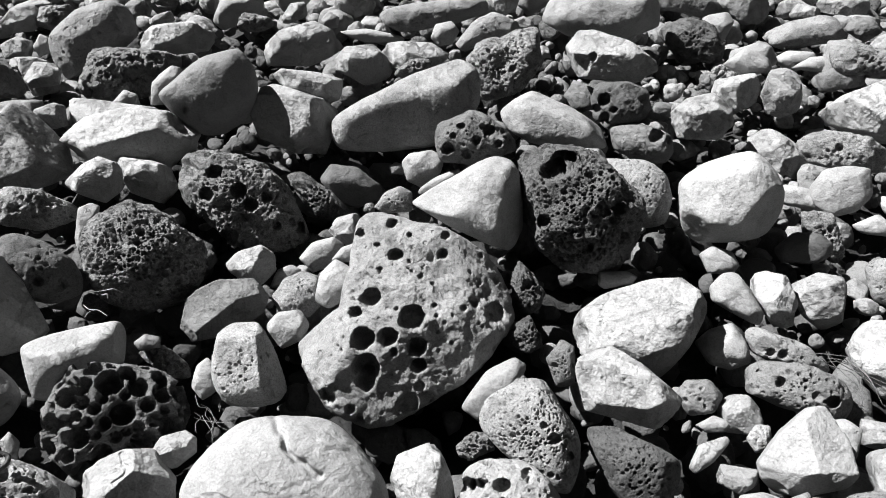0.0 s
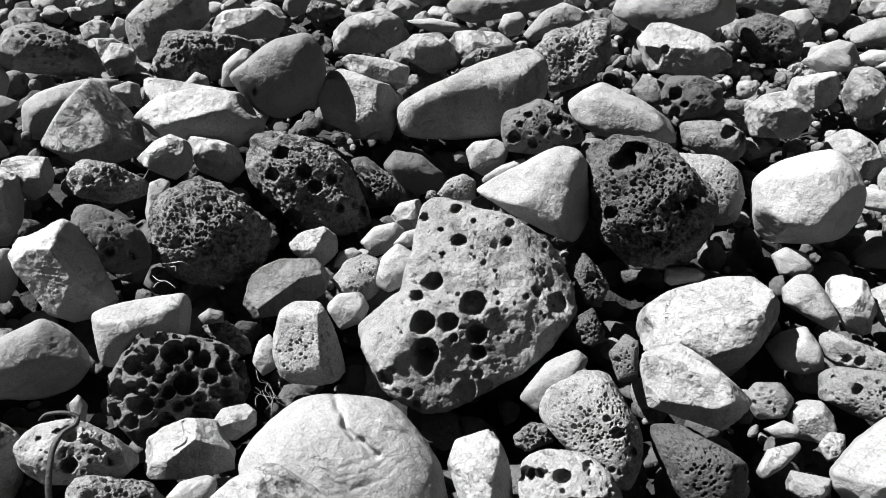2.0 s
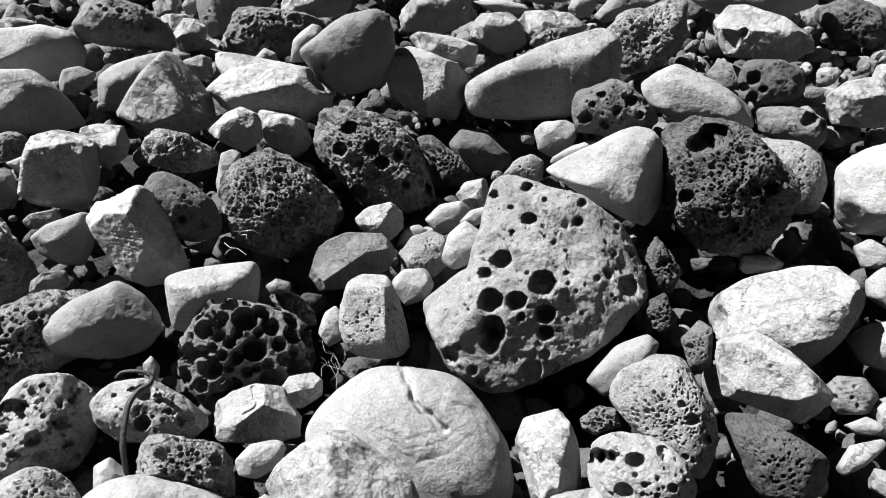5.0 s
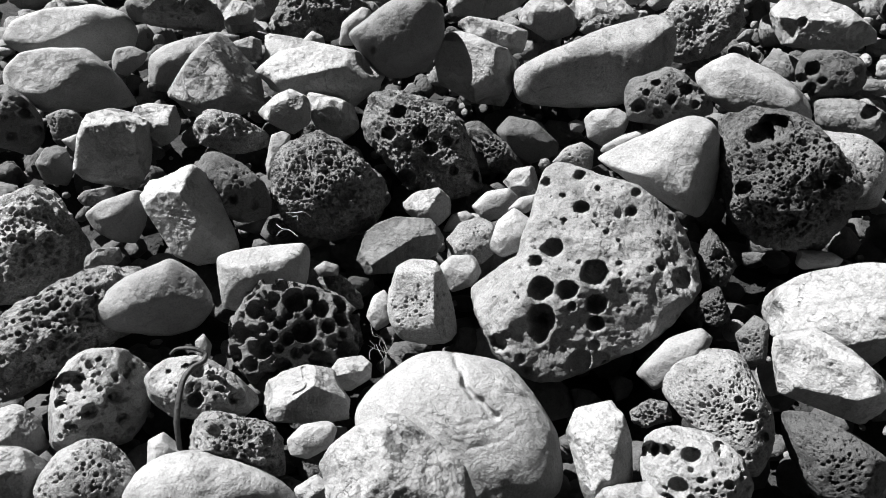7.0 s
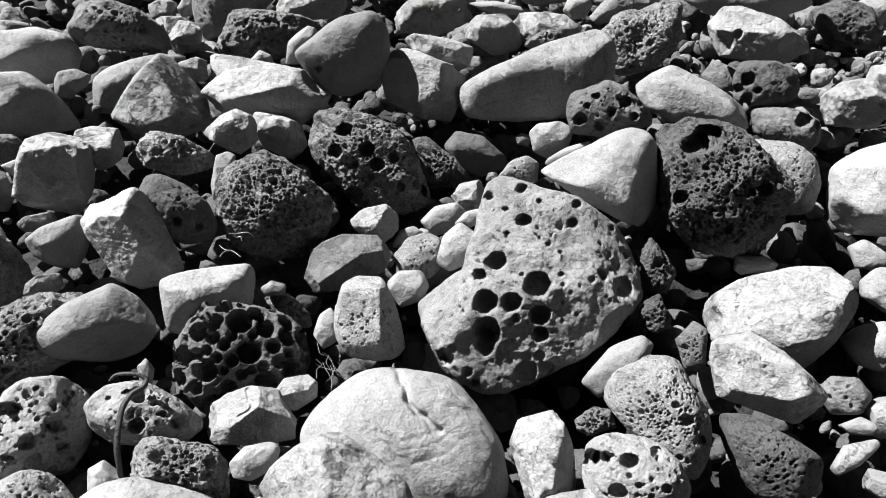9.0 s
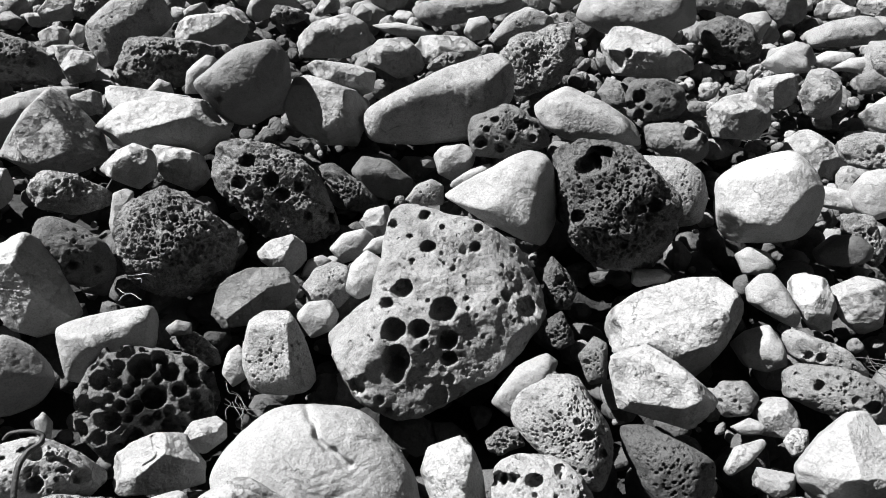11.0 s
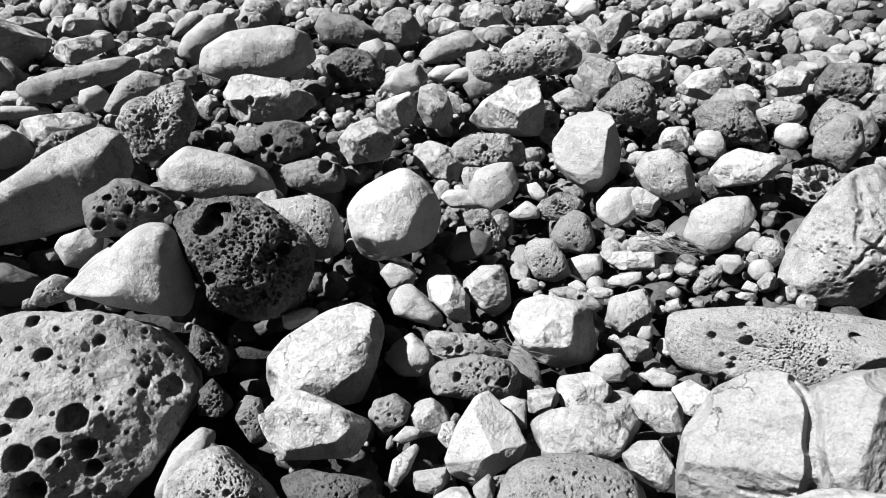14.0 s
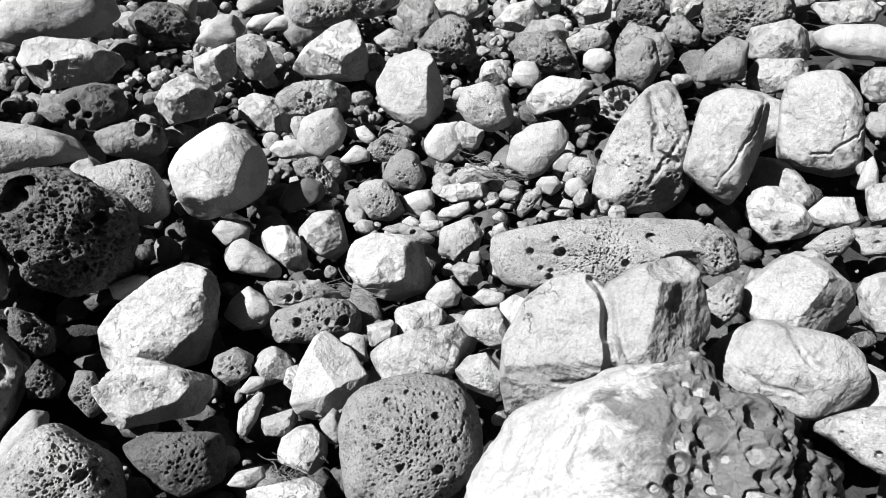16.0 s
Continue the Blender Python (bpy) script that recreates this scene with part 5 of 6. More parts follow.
stone("F", 0.60, (1.8425, 1.4605, 0.1698), (73.0, -0.0, -47.2), 0.0538, 0.0392, 5, [[(-135, 0.0532), (-75, 0.0365), (-1, 0.0526), (78, 0.0430), (130, 0.0390)]])
stone("V", 0.20, (1.9231, 1.3512, 0.1887), (73.4, -0.0, -50.6), 0.0742, 0.0601, 5, [[(-135, 0.0748), (-85, 0.0560), (-38, 0.0609), (24, 0.0688), (94, 0.0553), (161, 0.0613)]])
stone("F", 0.60, (2.2919, 1.4607, 0.1029), (73.8, -0.0, -53.9), 0.0574, 0.0425, 5, [[(-116, 0.0471), (-53, 0.0425), (19, 0.0496), (102, 0.0415), (155, 0.0464)]])
stone("F", 0.60, (1.6672, 1.8997, 0.1012), (72.9, -0.0, -36.9), 0.0741, 0.0493, 5, [[(-157, 0.0937), (-95, 0.0493), (-64, 0.0506), (24, 0.0948), (86, 0.0463), (121, 0.0556)]])
stone("S", 0.30, (1.5019, 2.0562, 0.1008), (73.2, -0.0, -31.7), 0.0730, 0.0448, 5, [[(-118, 0.0659), (-89, 0.0358), (-32, 0.0882), (86, 0.0380), (112, 0.0485)]])
stone("V", 0.30, (1.1693, 1.9319, 0.1638), (72.7, -0.0, -26.2), 0.0753, 0.0541, 5, [[(-158, 0.0961), (-89, 0.0399), (-68, 0.0550), (36, 0.0909), (84, 0.0412), (121, 0.0623)]])
stone("B", 0.25, (1.1100, 1.9430, 0.1124), (71.4, -0.0, -24.7), 0.0492, 0.0360, 4, [[(-146, 0.0540), (-70, 0.0292), (7, 0.0604), (83, 0.0351), (124, 0.0355)]])
stone("S", 0.35, (1.4069, 1.8124, 0.1197), (71.8, -0.0, -32.9), 0.0463, 0.0344, 4, [[(-142, 0.0412), (-91, 0.0327), (9, 0.0465), (64, 0.0349), (121, 0.0401)]])
stone("B", 0.40, (1.2618, 1.6646, 0.1324), (70.5, -0.0, -31.8), 0.0440, 0.0330, 4, [[(-131, 0.0359), (-85, 0.0307), (10, 0.0504), (69, 0.0298), (121, 0.0397)]])
stone("S", 0.60, (1.0607, 2.1206, 0.1010), (72.2, -0.0, -21.8), 0.0458, 0.0318, 4, [[(-111, 0.0340), (-64, 0.0305), (34, 0.0515), (94, 0.0269), (131, 0.0378)]])
stone("S", 0.50, (0.8505, 1.9497, 0.1515), (71.6, -0.0, -18.2), 0.0480, 0.0331, 5, [[(-112, 0.0360), (-79, 0.0283), (18, 0.0563), (73, 0.0304), (136, 0.0403)]])
stone("F", 0.60, (1.1368, 2.3448, 0.0969), (73.7, -0.0, -21.5), 0.0561, 0.0366, 5, [[(-121, 0.0486), (-83, 0.0297), (-30, 0.0633), (84, 0.0300), (120, 0.0419)]])
stone("P", 0.42, (-1.0409, 2.1676, 0.1291), (73.5, 0.0, 25.7), 0.1328, 0.0969, 6, [[(-158, 0.1295), (-77, 0.0833), (-54, 0.0846), (11, 0.1334), (62, 0.1201), (102, 0.0848), (126, 0.0836), (173, 0.1186)]])
stone("F", 0.72, (-0.7966, 2.1736, 0.1248), (72.8, 0.0, 20.1), 0.0875, 0.0533, 5, [[(-139, 0.1090), (-99, 0.0481), (-90, 0.0420), (-42, 0.0954), (60, 0.0695), (91, 0.0465), (126, 0.0700)]])
stone("V", 0.26, (-0.8510, 1.9005, 0.1171), (70.9, 0.0, 24.1), 0.1148, 0.0840, 6, [[(-121, 0.0977), (-88, 0.0671), (-54, 0.0861), (22, 0.1555), (78, 0.0670), (96, 0.0725), (146, 0.1011)]])
stone("S", 0.45, (-0.6957, 2.5431, 0.1096), (74.3, 0.0, 16.2), 0.0844, 0.0599, 5, [[(-133, 0.0908), (-74, 0.0475), (16, 0.0858), (82, 0.0613), (126, 0.0590), (150, 0.0644)]])
stone("S", 0.55, (-0.5157, 2.7129, 0.1069), (74.9, 0.0, 11.6), 0.0785, 0.0522, 5, [[(-150, 0.0771), (-91, 0.0493), (-35, 0.0754), (17, 0.0840), (89, 0.0467), (148, 0.0779)]])
stone("F", 0.70, (-0.4817, 2.4360, 0.1310), (73.8, 0.0, 12.2), 0.0407, 0.0289, 4, [[(-96, 0.0332), (-73, 0.0235), (12, 0.0413), (96, 0.0304), (141, 0.0265)]])
stone("F", 0.60, (-0.2988, 2.5727, 0.1275), (74.4, 0.0, 7.6), 0.0811, 0.0635, 5, [[(-139, 0.0733), (-72, 0.0698), (-37, 0.0651), (24, 0.0745), (91, 0.0652), (166, 0.0659)]])
stone("P", 0.40, (-0.0300, 2.3180, 0.1660), (73.5, 0.0, 1.8), 0.0980, 0.0590, 5, [[(-105, 0.0837), (-81, 0.0421), (-72, 0.0493), (-23, 0.1623), (74, 0.0894), (96, 0.0400), (105, 0.0511), (156, 0.1461)]])
stone("S", 0.65, (0.0133, 2.0966, 0.1761), (72.1, 0.0, 0.8), 0.0379, 0.0284, 4, [[(-133, 0.0373), (-81, 0.0312), (-28, 0.0335), (39, 0.0370), (101, 0.0305), (160, 0.0339)]])
stone("P", 0.45, (0.1240, 1.9573, 0.2276), (72.3, -0.0, -2.4), 0.0592, 0.0400, 5, [[(-120, 0.0838), (-67, 0.0286), (26, 0.0926), (71, 0.0542), (117, 0.0393), (140, 0.0418)]])
stone("F", 0.55, (-0.3732, 1.9627, 0.1803), (71.4, 0.0, 12.0), 0.0876, 0.0572, 5, [[(-145, 0.1104), (-93, 0.0514), (-70, 0.0538), (-53, 0.0857), (61, 0.0701), (101, 0.0538), (130, 0.0701)]])
stone("F", 0.45, (-0.1970, 1.8498, 0.1709), (69.9, 0.0, 7.4), 0.0652, 0.0461, 5, [[(-134, 0.0587), (-120, 0.0456), (-81, 0.0508), (-51, 0.0691), (44, 0.0527), (93, 0.0473), (131, 0.0639)]])
stone("F", 0.60, (-0.0674, 1.8866, 0.1820), (70.4, 0.0, 3.3), 0.0682, 0.0424, 5, [[(-139, 0.0702), (-99, 0.0428), (-69, 0.0487), (42, 0.0818), (87, 0.0347), (97, 0.0406)]])
stone("S", 0.70, (-0.2127, 2.3004, 0.1016), (72.0, 0.0, 6.3), 0.0460, 0.0262, 4, [[(-111, 0.0266), (-91, 0.0187), (21, 0.0911), (78, 0.0177), (93, 0.0238)]])
stone("V", 0.30, (-0.0672, 1.8050, 0.1803), (69.5, 0.0, 3.5), 0.0320, 0.0228, 4, [[(-105, 0.0317), (-68, 0.0155), (-5, 0.0501), (89, 0.0213), (126, 0.0201)]])
stone("V", 0.35, (-0.6028, 2.3757, 0.1162), (73.3, 0.0, 15.2), 0.0458, 0.0342, 4, [[(-112, 0.0290), (-74, 0.0301), (35, 0.0459), (77, 0.0256), (139, 0.0431)]])
stone("F", 0.60, (0.2182, 2.4971, 0.1553), (74.4, -0.0, -4.1), 0.0414, 0.0313, 4, [[(-149, 0.0378), (-82, 0.0318), (-13, 0.0399), (68, 0.0334), (119, 0.0332)]])
stone("S", 0.30, (-0.3513, 2.3374, 0.1360), (73.1, 0.0, 9.6), 0.0297, 0.0236, 4, [[(-148, 0.0287), (-86, 0.0217), (-9, 0.0274), (58, 0.0245), (135, 0.0228)]])
stone("S", 0.40, (-0.9114, 2.8984, 0.1039), (76.2, 0.0, 18.2), 0.0718, 0.0466, 5, [[(-97, 0.0404), (-84, 0.0383), (14, 0.0737), (84, 0.0398), (153, 0.0631)]])
stone("V", 0.20, (-1.0085, 2.7555, 0.0970), (75.6, 0.0, 20.9), 0.0610, 0.0532, 4, [[(-110, 0.0428), (-32, 0.0444), (25, 0.0490), (105, 0.0440), (144, 0.0403)]])
stone("F", 0.60, (-1.3779, 2.4160, 0.1041), (75.2, 0.0, 29.7), 0.0662, 0.0454, 5, [[(-171, 0.0637), (-92, 0.0378), (-49, 0.0452), (31, 0.0604), (90, 0.0391), (131, 0.0428)]])
stone("F", 0.60, (-1.2946, 2.1976, 0.0832), (73.5, 0.0, 30.5), 0.0479, 0.0341, 4, [[(-176, 0.0414), (-92, 0.0275), (-26, 0.0393), (61, 0.0337), (109, 0.0292)]])
stone("F", 0.70, (-1.0561, 1.8731, 0.1238), (71.6, 0.0, 29.4), 0.0480, 0.0341, 5, [[(-142, 0.0419), (-93, 0.0294), (-23, 0.0396), (75, 0.0308), (135, 0.0345)]])
stone("B", 0.28, (-1.1391, 1.6861, 0.1934), (73.4, 0.0, 32.9), 0.1034, 0.0720, 6, [[(-170, 0.1104), (-110, 0.0551), (-98, 0.0611), (-13, 0.1228), (38, 0.0764), (58, 0.0625), (100, 0.0764), (140, 0.0980)]])
stone("F", 0.40, (-1.1003, 1.9279, 0.0992), (72.5, 0.0, 28.6), 0.0563, 0.0409, 5, [[(-171, 0.0367), (-90, 0.0491), (-4, 0.0452), (48, 0.0408), (84, 0.0490)]])
stone("B", 0.30, (0.3985, 0.7921, 0.0395), (46.7, -0.0, -24.4), 0.0308, 0.0247, 5, [[(-137, 0.0269), (-63, 0.0254), (-16, 0.0280), (56, 0.0282), (107, 0.0250), (157, 0.0300)]])
stone("F", 0.65, (0.4578, 0.7761, 0.0295), (46.8, -0.0, -28.4), 0.0226, 0.0172, 4, [[(-115, 0.0166), (-30, 0.0193), (43, 0.0205), (113, 0.0166), (168, 0.0245)]])
stone("P", 0.65, (0.4693, 0.7236, 0.0273), (45.3, -0.0, -30.8), 0.0198, 0.0162, 4, [[(-129, 0.0167), (-42, 0.0164), (21, 0.0146), (108, 0.0185), (168, 0.0150)]])
stone("S", 0.50, (0.3780, 0.6823, 0.0403), (42.9, -0.0, -26.5), 0.0228, 0.0151, 5, [[(-93, 0.0308), (-38, 0.0131), (-22, 0.0119), (51, 0.0348), (128, 0.0150), (173, 0.0156)]])
stone("S", 0.45, (0.4136, 0.7538, 0.0203), (45.1, -0.0, -26.5), 0.0176, 0.0122, 4, [[(-105, 0.0157), (-69, 0.0104), (-5, 0.0199), (86, 0.0130), (137, 0.0126)]])
stone("F", 0.35, (0.4068, 0.6420, 0.0393), (42.0, -0.0, -29.9), 0.0247, 0.0174, 5, [[(-96, 0.0176), (-38, 0.0186), (40, 0.0272), (103, 0.0149), (176, 0.0254)]])
stone("V", 0.30, (0.4805, 0.5899, 0.0521), (42.4, -0.0, -37.0), 0.0183, 0.0135, 4, [[(-71, 0.0102), (8, 0.0168), (110, 0.0109), (171, 0.0155)]])
stone("F", 0.50, (0.6217, 0.7063, 0.0562), (48.8, -0.0, -39.7), 0.0270, 0.0192, 5, [[(-168, 0.0225), (-86, 0.0208), (-45, 0.0179), (35, 0.0246), (108, 0.0176)]])
stone("F", 0.60, (0.4126, 0.5738, 0.0463), (40.3, -0.0, -19.5), 0.0352, 0.0271, 5, [[(-124, 0.0270), (-69, 0.0338), (-7, 0.0316), (33, 0.0300), (112, 0.0298), (154, 0.0328)]])
stone("F", 0.75, (0.3650, 0.5146, 0.0509), (37.4, -0.0, -17.1), 0.0344, 0.0206, 5, [[(-110, 0.0120), (7, 0.0516), (50, 0.0259), (88, 0.0167), (88, 0.0171)]])
stone("S", 0.60, (0.3289, 0.5706, 0.0513), (39.4, -0.0, -12.7), 0.0187, 0.0127, 4, [[(-115, 0.0130), (-74, 0.0124), (0, 0.0224), (85, 0.0108), (126, 0.0158)]])
stone("S", 0.35, (0.4600, 0.5791, 0.0547), (41.5, -0.0, -22.9), 0.0196, 0.0140, 4, [[(-169, 0.0148), (-121, 0.0200), (-13, 0.0127), (32, 0.0189), (130, 0.0169)]])
stone("P", 0.32, (-0.6026, 3.2604, 0.1098), (77.4, 0.0, 12.6), 0.0929, 0.0707, 5, [[(-84, 0.0579), (-39, 0.0586), (6, 0.0784), (102, 0.0640), (129, 0.0478), (163, 0.0697)]])
stone("F", 0.55, (-0.3115, 3.0074, 0.1273), (76.5, 0.0, 8.3), 0.1465, 0.1015, 5, [[(-117, 0.1123), (-100, 0.0838), (-73, 0.0941), (-68, 0.1031), (59, 0.0890), (116, 0.1112), (142, 0.1173), (143, 0.1183)]])
stone("F", 0.70, (-0.5623, 2.9589, 0.1074), (76.1, 0.0, 13.1), 0.0727, 0.0415, 5, [[(-165, 0.1073), (-92, 0.0294), (-78, 0.0298), (8, 0.1015), (96, 0.0260), (101, 0.0255)]])
stone("F", 0.65, (-0.0106, 2.8927, 0.1120), (75.5, 0.0, 2.7), 0.0832, 0.0515, 5, [[(-119, 0.0793), (-74, 0.0363), (15, 0.1409), (82, 0.0512), (96, 0.0365), (135, 0.0796)]])
stone("F", 0.60, (-0.0246, 3.2648, 0.1067), (77.0, 0.0, 2.7), 0.0741, 0.0484, 5, [[(-102, 0.0446), (-82, 0.0425), (7, 0.0816), (91, 0.0400), (143, 0.0688)]])
stone("F", 0.55, (-0.2345, 3.3471, 0.1049), (77.4, 0.0, 6.2), 0.0708, 0.0426, 5, [[(-116, 0.0443), (-91, 0.0297), (-41, 0.0897), (77, 0.0300), (102, 0.0415)]])
stone("F", 0.40, (0.1687, 2.8241, 0.1048), (75.1, -0.0, -0.8), 0.0602, 0.0377, 5, [[(-101, 0.0351), (-80, 0.0291), (10, 0.0956), (82, 0.0310), (119, 0.0430)]])
stone("S", 0.50, (0.3979, 2.8244, 0.1156), (75.3, -0.0, -5.5), 0.0955, 0.0606, 5, [[(-137, 0.1188), (-59, 0.0535), (-55, 0.0532), (13, 0.1193), (89, 0.0819), (124, 0.0561), (149, 0.0770)]])
stone("P", 0.40, (0.3541, 3.0962, 0.1005), (76.3, -0.0, -4.2), 0.0517, 0.0358, 4, [[(-85, 0.0403), (-51, 0.0263), (61, 0.0642), (107, 0.0312), (143, 0.0338)]])
stone("B", 0.60, (0.6051, 3.0809, 0.0989), (76.3, -0.0, -8.8), 0.0523, 0.0370, 4, [[(-146, 0.0594), (-93, 0.0317), (-72, 0.0365), (42, 0.0486), (87, 0.0350), (125, 0.0424)]], holes=[(-0.0212, 0.0005, 0.0139, 0.0319)], pitting=.2)
stone("F", 0.45, (0.2348, 3.1135, 0.0999), (76.3, -0.0, -2.0), 0.0516, 0.0344, 4, [[(-122, 0.0408), (-81, 0.0291), (7, 0.0655), (83, 0.0295), (111, 0.0343)]])
stone("F", 0.70, (0.1980, 2.6463, 0.1021), (74.0, -0.0, -1.5), 0.0488, 0.0369, 4, [[(-127, 0.0303), (-45, 0.0499), (-9, 0.0455), (85, 0.0325), (101, 0.0339)]])
stone("F", 0.70, (0.2757, 2.4250, 0.1020), (72.7, -0.0, -3.5), 0.0349, 0.0250, 4, [[(-173, 0.0369), (-98, 0.0231), (-22, 0.0363), (63, 0.0260), (111, 0.0277)]])
stone("S", 0.25, (0.1201, 3.3218, 0.1052), (77.2, 0.0, 0.1), 0.0714, 0.0508, 5, [[(-143, 0.0642), (-65, 0.0638), (-4, 0.0469), (86, 0.0672), (163, 0.0467)]])
stone("F", 0.32, (1.1075, 2.6978, 0.1045), (75.3, -0.0, -19.9), 0.0820, 0.0624, 5, [[(-121, 0.0676), (-83, 0.0650), (-18, 0.0837), (43, 0.0704), (108, 0.0681), (138, 0.0699)]])
stone("P", 0.30, (0.9070, 2.7392, 0.1086), (75.2, -0.0, -15.9), 0.0899, 0.0616, 5, [[(-142, 0.0876), (-97, 0.0508), (-12, 0.1291), (57, 0.0598), (79, 0.0556), (151, 0.1109)]])
stone("F", 0.70, (1.3105, 2.6412, 0.0937), (75.2, -0.0, -24.1), 0.0436, 0.0292, 4, [[(-100, 0.0307), (-73, 0.0263), (37, 0.0492), (86, 0.0266), (148, 0.0431)]])
stone("F", 0.70, (1.6392, 2.4420, 0.0968), (75.1, -0.0, -31.7), 0.0520, 0.0294, 4, [[(-92, 0.0230), (-81, 0.0218), (36, 0.0744), (96, 0.0209), (116, 0.0370)]])
stone("V", 0.25, (1.7335, 2.6978, 0.1015), (76.4, -0.0, -30.7), 0.0766, 0.0598, 5, [[(-107, 0.0541), (-70, 0.0521), (40, 0.0702), (87, 0.0484), (155, 0.0761)]])
stone("S", 0.75, (1.9393, 2.6877, 0.0988), (76.8, -0.0, -34.0), 0.0670, 0.0483, 5, [[(-136, 0.0532), (-108, 0.0470), (-54, 0.0584), (20, 0.0617), (79, 0.0440), (140, 0.0639)]])
stone("F", 0.35, (1.8407, 2.3173, 0.1037), (75.3, -0.0, -36.5), 0.0820, 0.0503, 5, [[(-136, 0.1081), (-39, 0.0378), (-1, 0.0810), (101, 0.0718), (138, 0.0449), (166, 0.0588)]])
stone("F", 0.70, (2.0961, 2.3944, 0.0993), (76.2, -0.0, -39.4), 0.0657, 0.0436, 5, [[(-85, 0.0438), (-30, 0.0450), (32, 0.0689), (131, 0.0324), (138, 0.0356)]])
stone("B", 0.50, (1.8256, 2.1254, 0.0985), (74.4, -0.0, -38.6), 0.0647, 0.0465, 5, [[(-93, 0.0387), (-79, 0.0353), (24, 0.0717), (69, 0.0416), (114, 0.0474), (164, 0.0653)]])
stone("V", 0.35, (2.1139, 2.2218, 0.0982), (75.7, -0.0, -41.8), 0.0597, 0.0449, 4, [[(-103, 0.0438), (-64, 0.0339), (23, 0.0612), (101, 0.0330), (152, 0.0508)]])
stone("F", 0.35, (1.9621, 2.0432, 0.0981), (74.5, -0.0, -41.9), 0.0588, 0.0386, 5, [[(-110, 0.0390), (-63, 0.0353), (37, 0.0635), (96, 0.0294), (121, 0.0403)]])
stone("S", 0.30, (2.1692, 2.1004, 0.0970), (75.4, -0.0, -44.2), 0.0561, 0.0408, 4, [[(-117, 0.0361), (-65, 0.0406), (33, 0.0436), (80, 0.0345), (154, 0.0491)]])
stone("B", 0.35, (1.9679, 1.8244, 0.1024), (73.7, -0.0, -45.2), 0.0743, 0.0554, 5, [[(-122, 0.0498), (-94, 0.0458), (-11, 0.0696), (49, 0.0504), (90, 0.0500), (148, 0.0659)]])
stone("V", 0.40, (2.3662, 2.1652, 0.1036), (76.4, -0.0, -45.9), 0.0891, 0.0714, 5, [[(-116, 0.0626), (-83, 0.0553), (-10, 0.0767), (49, 0.0641), (109, 0.0576), (161, 0.0758)]])
stone("P", 0.40, (2.4019, 2.4425, 0.0970), (77.1, -0.0, -42.9), 0.0556, 0.0407, 4, [[(-141, 0.0510), (-80, 0.0299), (0, 0.0551), (77, 0.0344), (125, 0.0376)]])
stone("F", 0.50, (2.6321, 2.3237, 0.1027), (77.5, -0.0, -47.1), 0.0752, 0.0532, 5, [[(-110, 0.0495), (-52, 0.0484), (31, 0.0603), (104, 0.0448), (142, 0.0524)]])
stone("F", 0.55, (1.4742, 2.7206, 0.1032), (76.0, -0.0, -26.3), 0.0747, 0.0522, 5, [[(-104, 0.0532), (-81, 0.0494), (-18, 0.0851), (66, 0.0531), (101, 0.0557), (159, 0.0760)]])
stone("F", 0.50, (1.3783, 2.8553, 0.0954), (76.2, -0.0, -23.6), 0.0515, 0.0373, 4, [[(-132, 0.0480), (-89, 0.0345), (-9, 0.0535), (73, 0.0378), (129, 0.0422)]])
stone("V", 0.40, (-1.2868, 2.4618, 0.1000), (75.1, 0.0, 27.6), 0.0664, 0.0520, 5, [[(-120, 0.0496), (-71, 0.0367), (25, 0.0647), (90, 0.0369), (136, 0.0488)]])
stone("S", 0.60, (-1.2177, 2.2024, 0.0906), (73.4, 0.0, 28.9), 0.0336, 0.0256, 4, [[(-163, 0.0247), (-81, 0.0272), (-10, 0.0206), (57, 0.0298), (140, 0.0212)]])
stone("F", 0.65, (-0.9365, 2.4589, 0.0968), (74.3, 0.0, 20.8), 0.0382, 0.0236, 4, [[(-102, 0.0288), (-75, 0.0182), (-2, 0.0451), (102, 0.0188), (122, 0.0212)]])
stone("F", 0.50, (-1.1700, 2.0275, 0.0967), (72.4, 0.0, 30.0), 0.0479, 0.0267, 4, [[(-148, 0.0501), (-104, 0.0159), (2, 0.0721), (66, 0.0203), (83, 0.0200)]])
stone("F", 0.55, (1.0725, 1.0364, 0.0486), (60.3, -0.0, -38.7), 0.0315, 0.0198, 4, [[(-113, 0.0309), (-86, 0.0178), (-51, 0.0318), (65, 0.0269), (96, 0.0197), (148, 0.0365)]])
stone("F", 0.50, (1.0749, 0.9261, 0.0514), (58.9, -0.0, -41.7), 0.0176, 0.0121, 4, [[(-146, 0.0199), (-86, 0.0125), (-26, 0.0185), (84, 0.0121), (134, 0.0171)]])
stone("P", 0.40, (1.0835, 0.8739, 0.0577), (58.5, -0.0, -43.5), 0.0241, 0.0164, 4, [[(-114, 0.0361), (-46, 0.0167), (-31, 0.0136), (20, 0.0316), (123, 0.0185), (158, 0.0153)]])
stone("S", 0.50, (1.2412, 0.9391, 0.0706), (61.7, -0.0, -46.2), 0.0211, 0.0146, 4, [[(-144, 0.0259), (-69, 0.0161), (-51, 0.0143), (23, 0.0246), (111, 0.0153), (148, 0.0170)]])
stone("S", 0.50, (1.2440, 0.8859, 0.0748), (61.3, -0.0, -47.8), 0.0197, 0.0133, 4, [[(-147, 0.0126), (-65, 0.0248), (19, 0.0127), (40, 0.0147), (142, 0.0213)]])
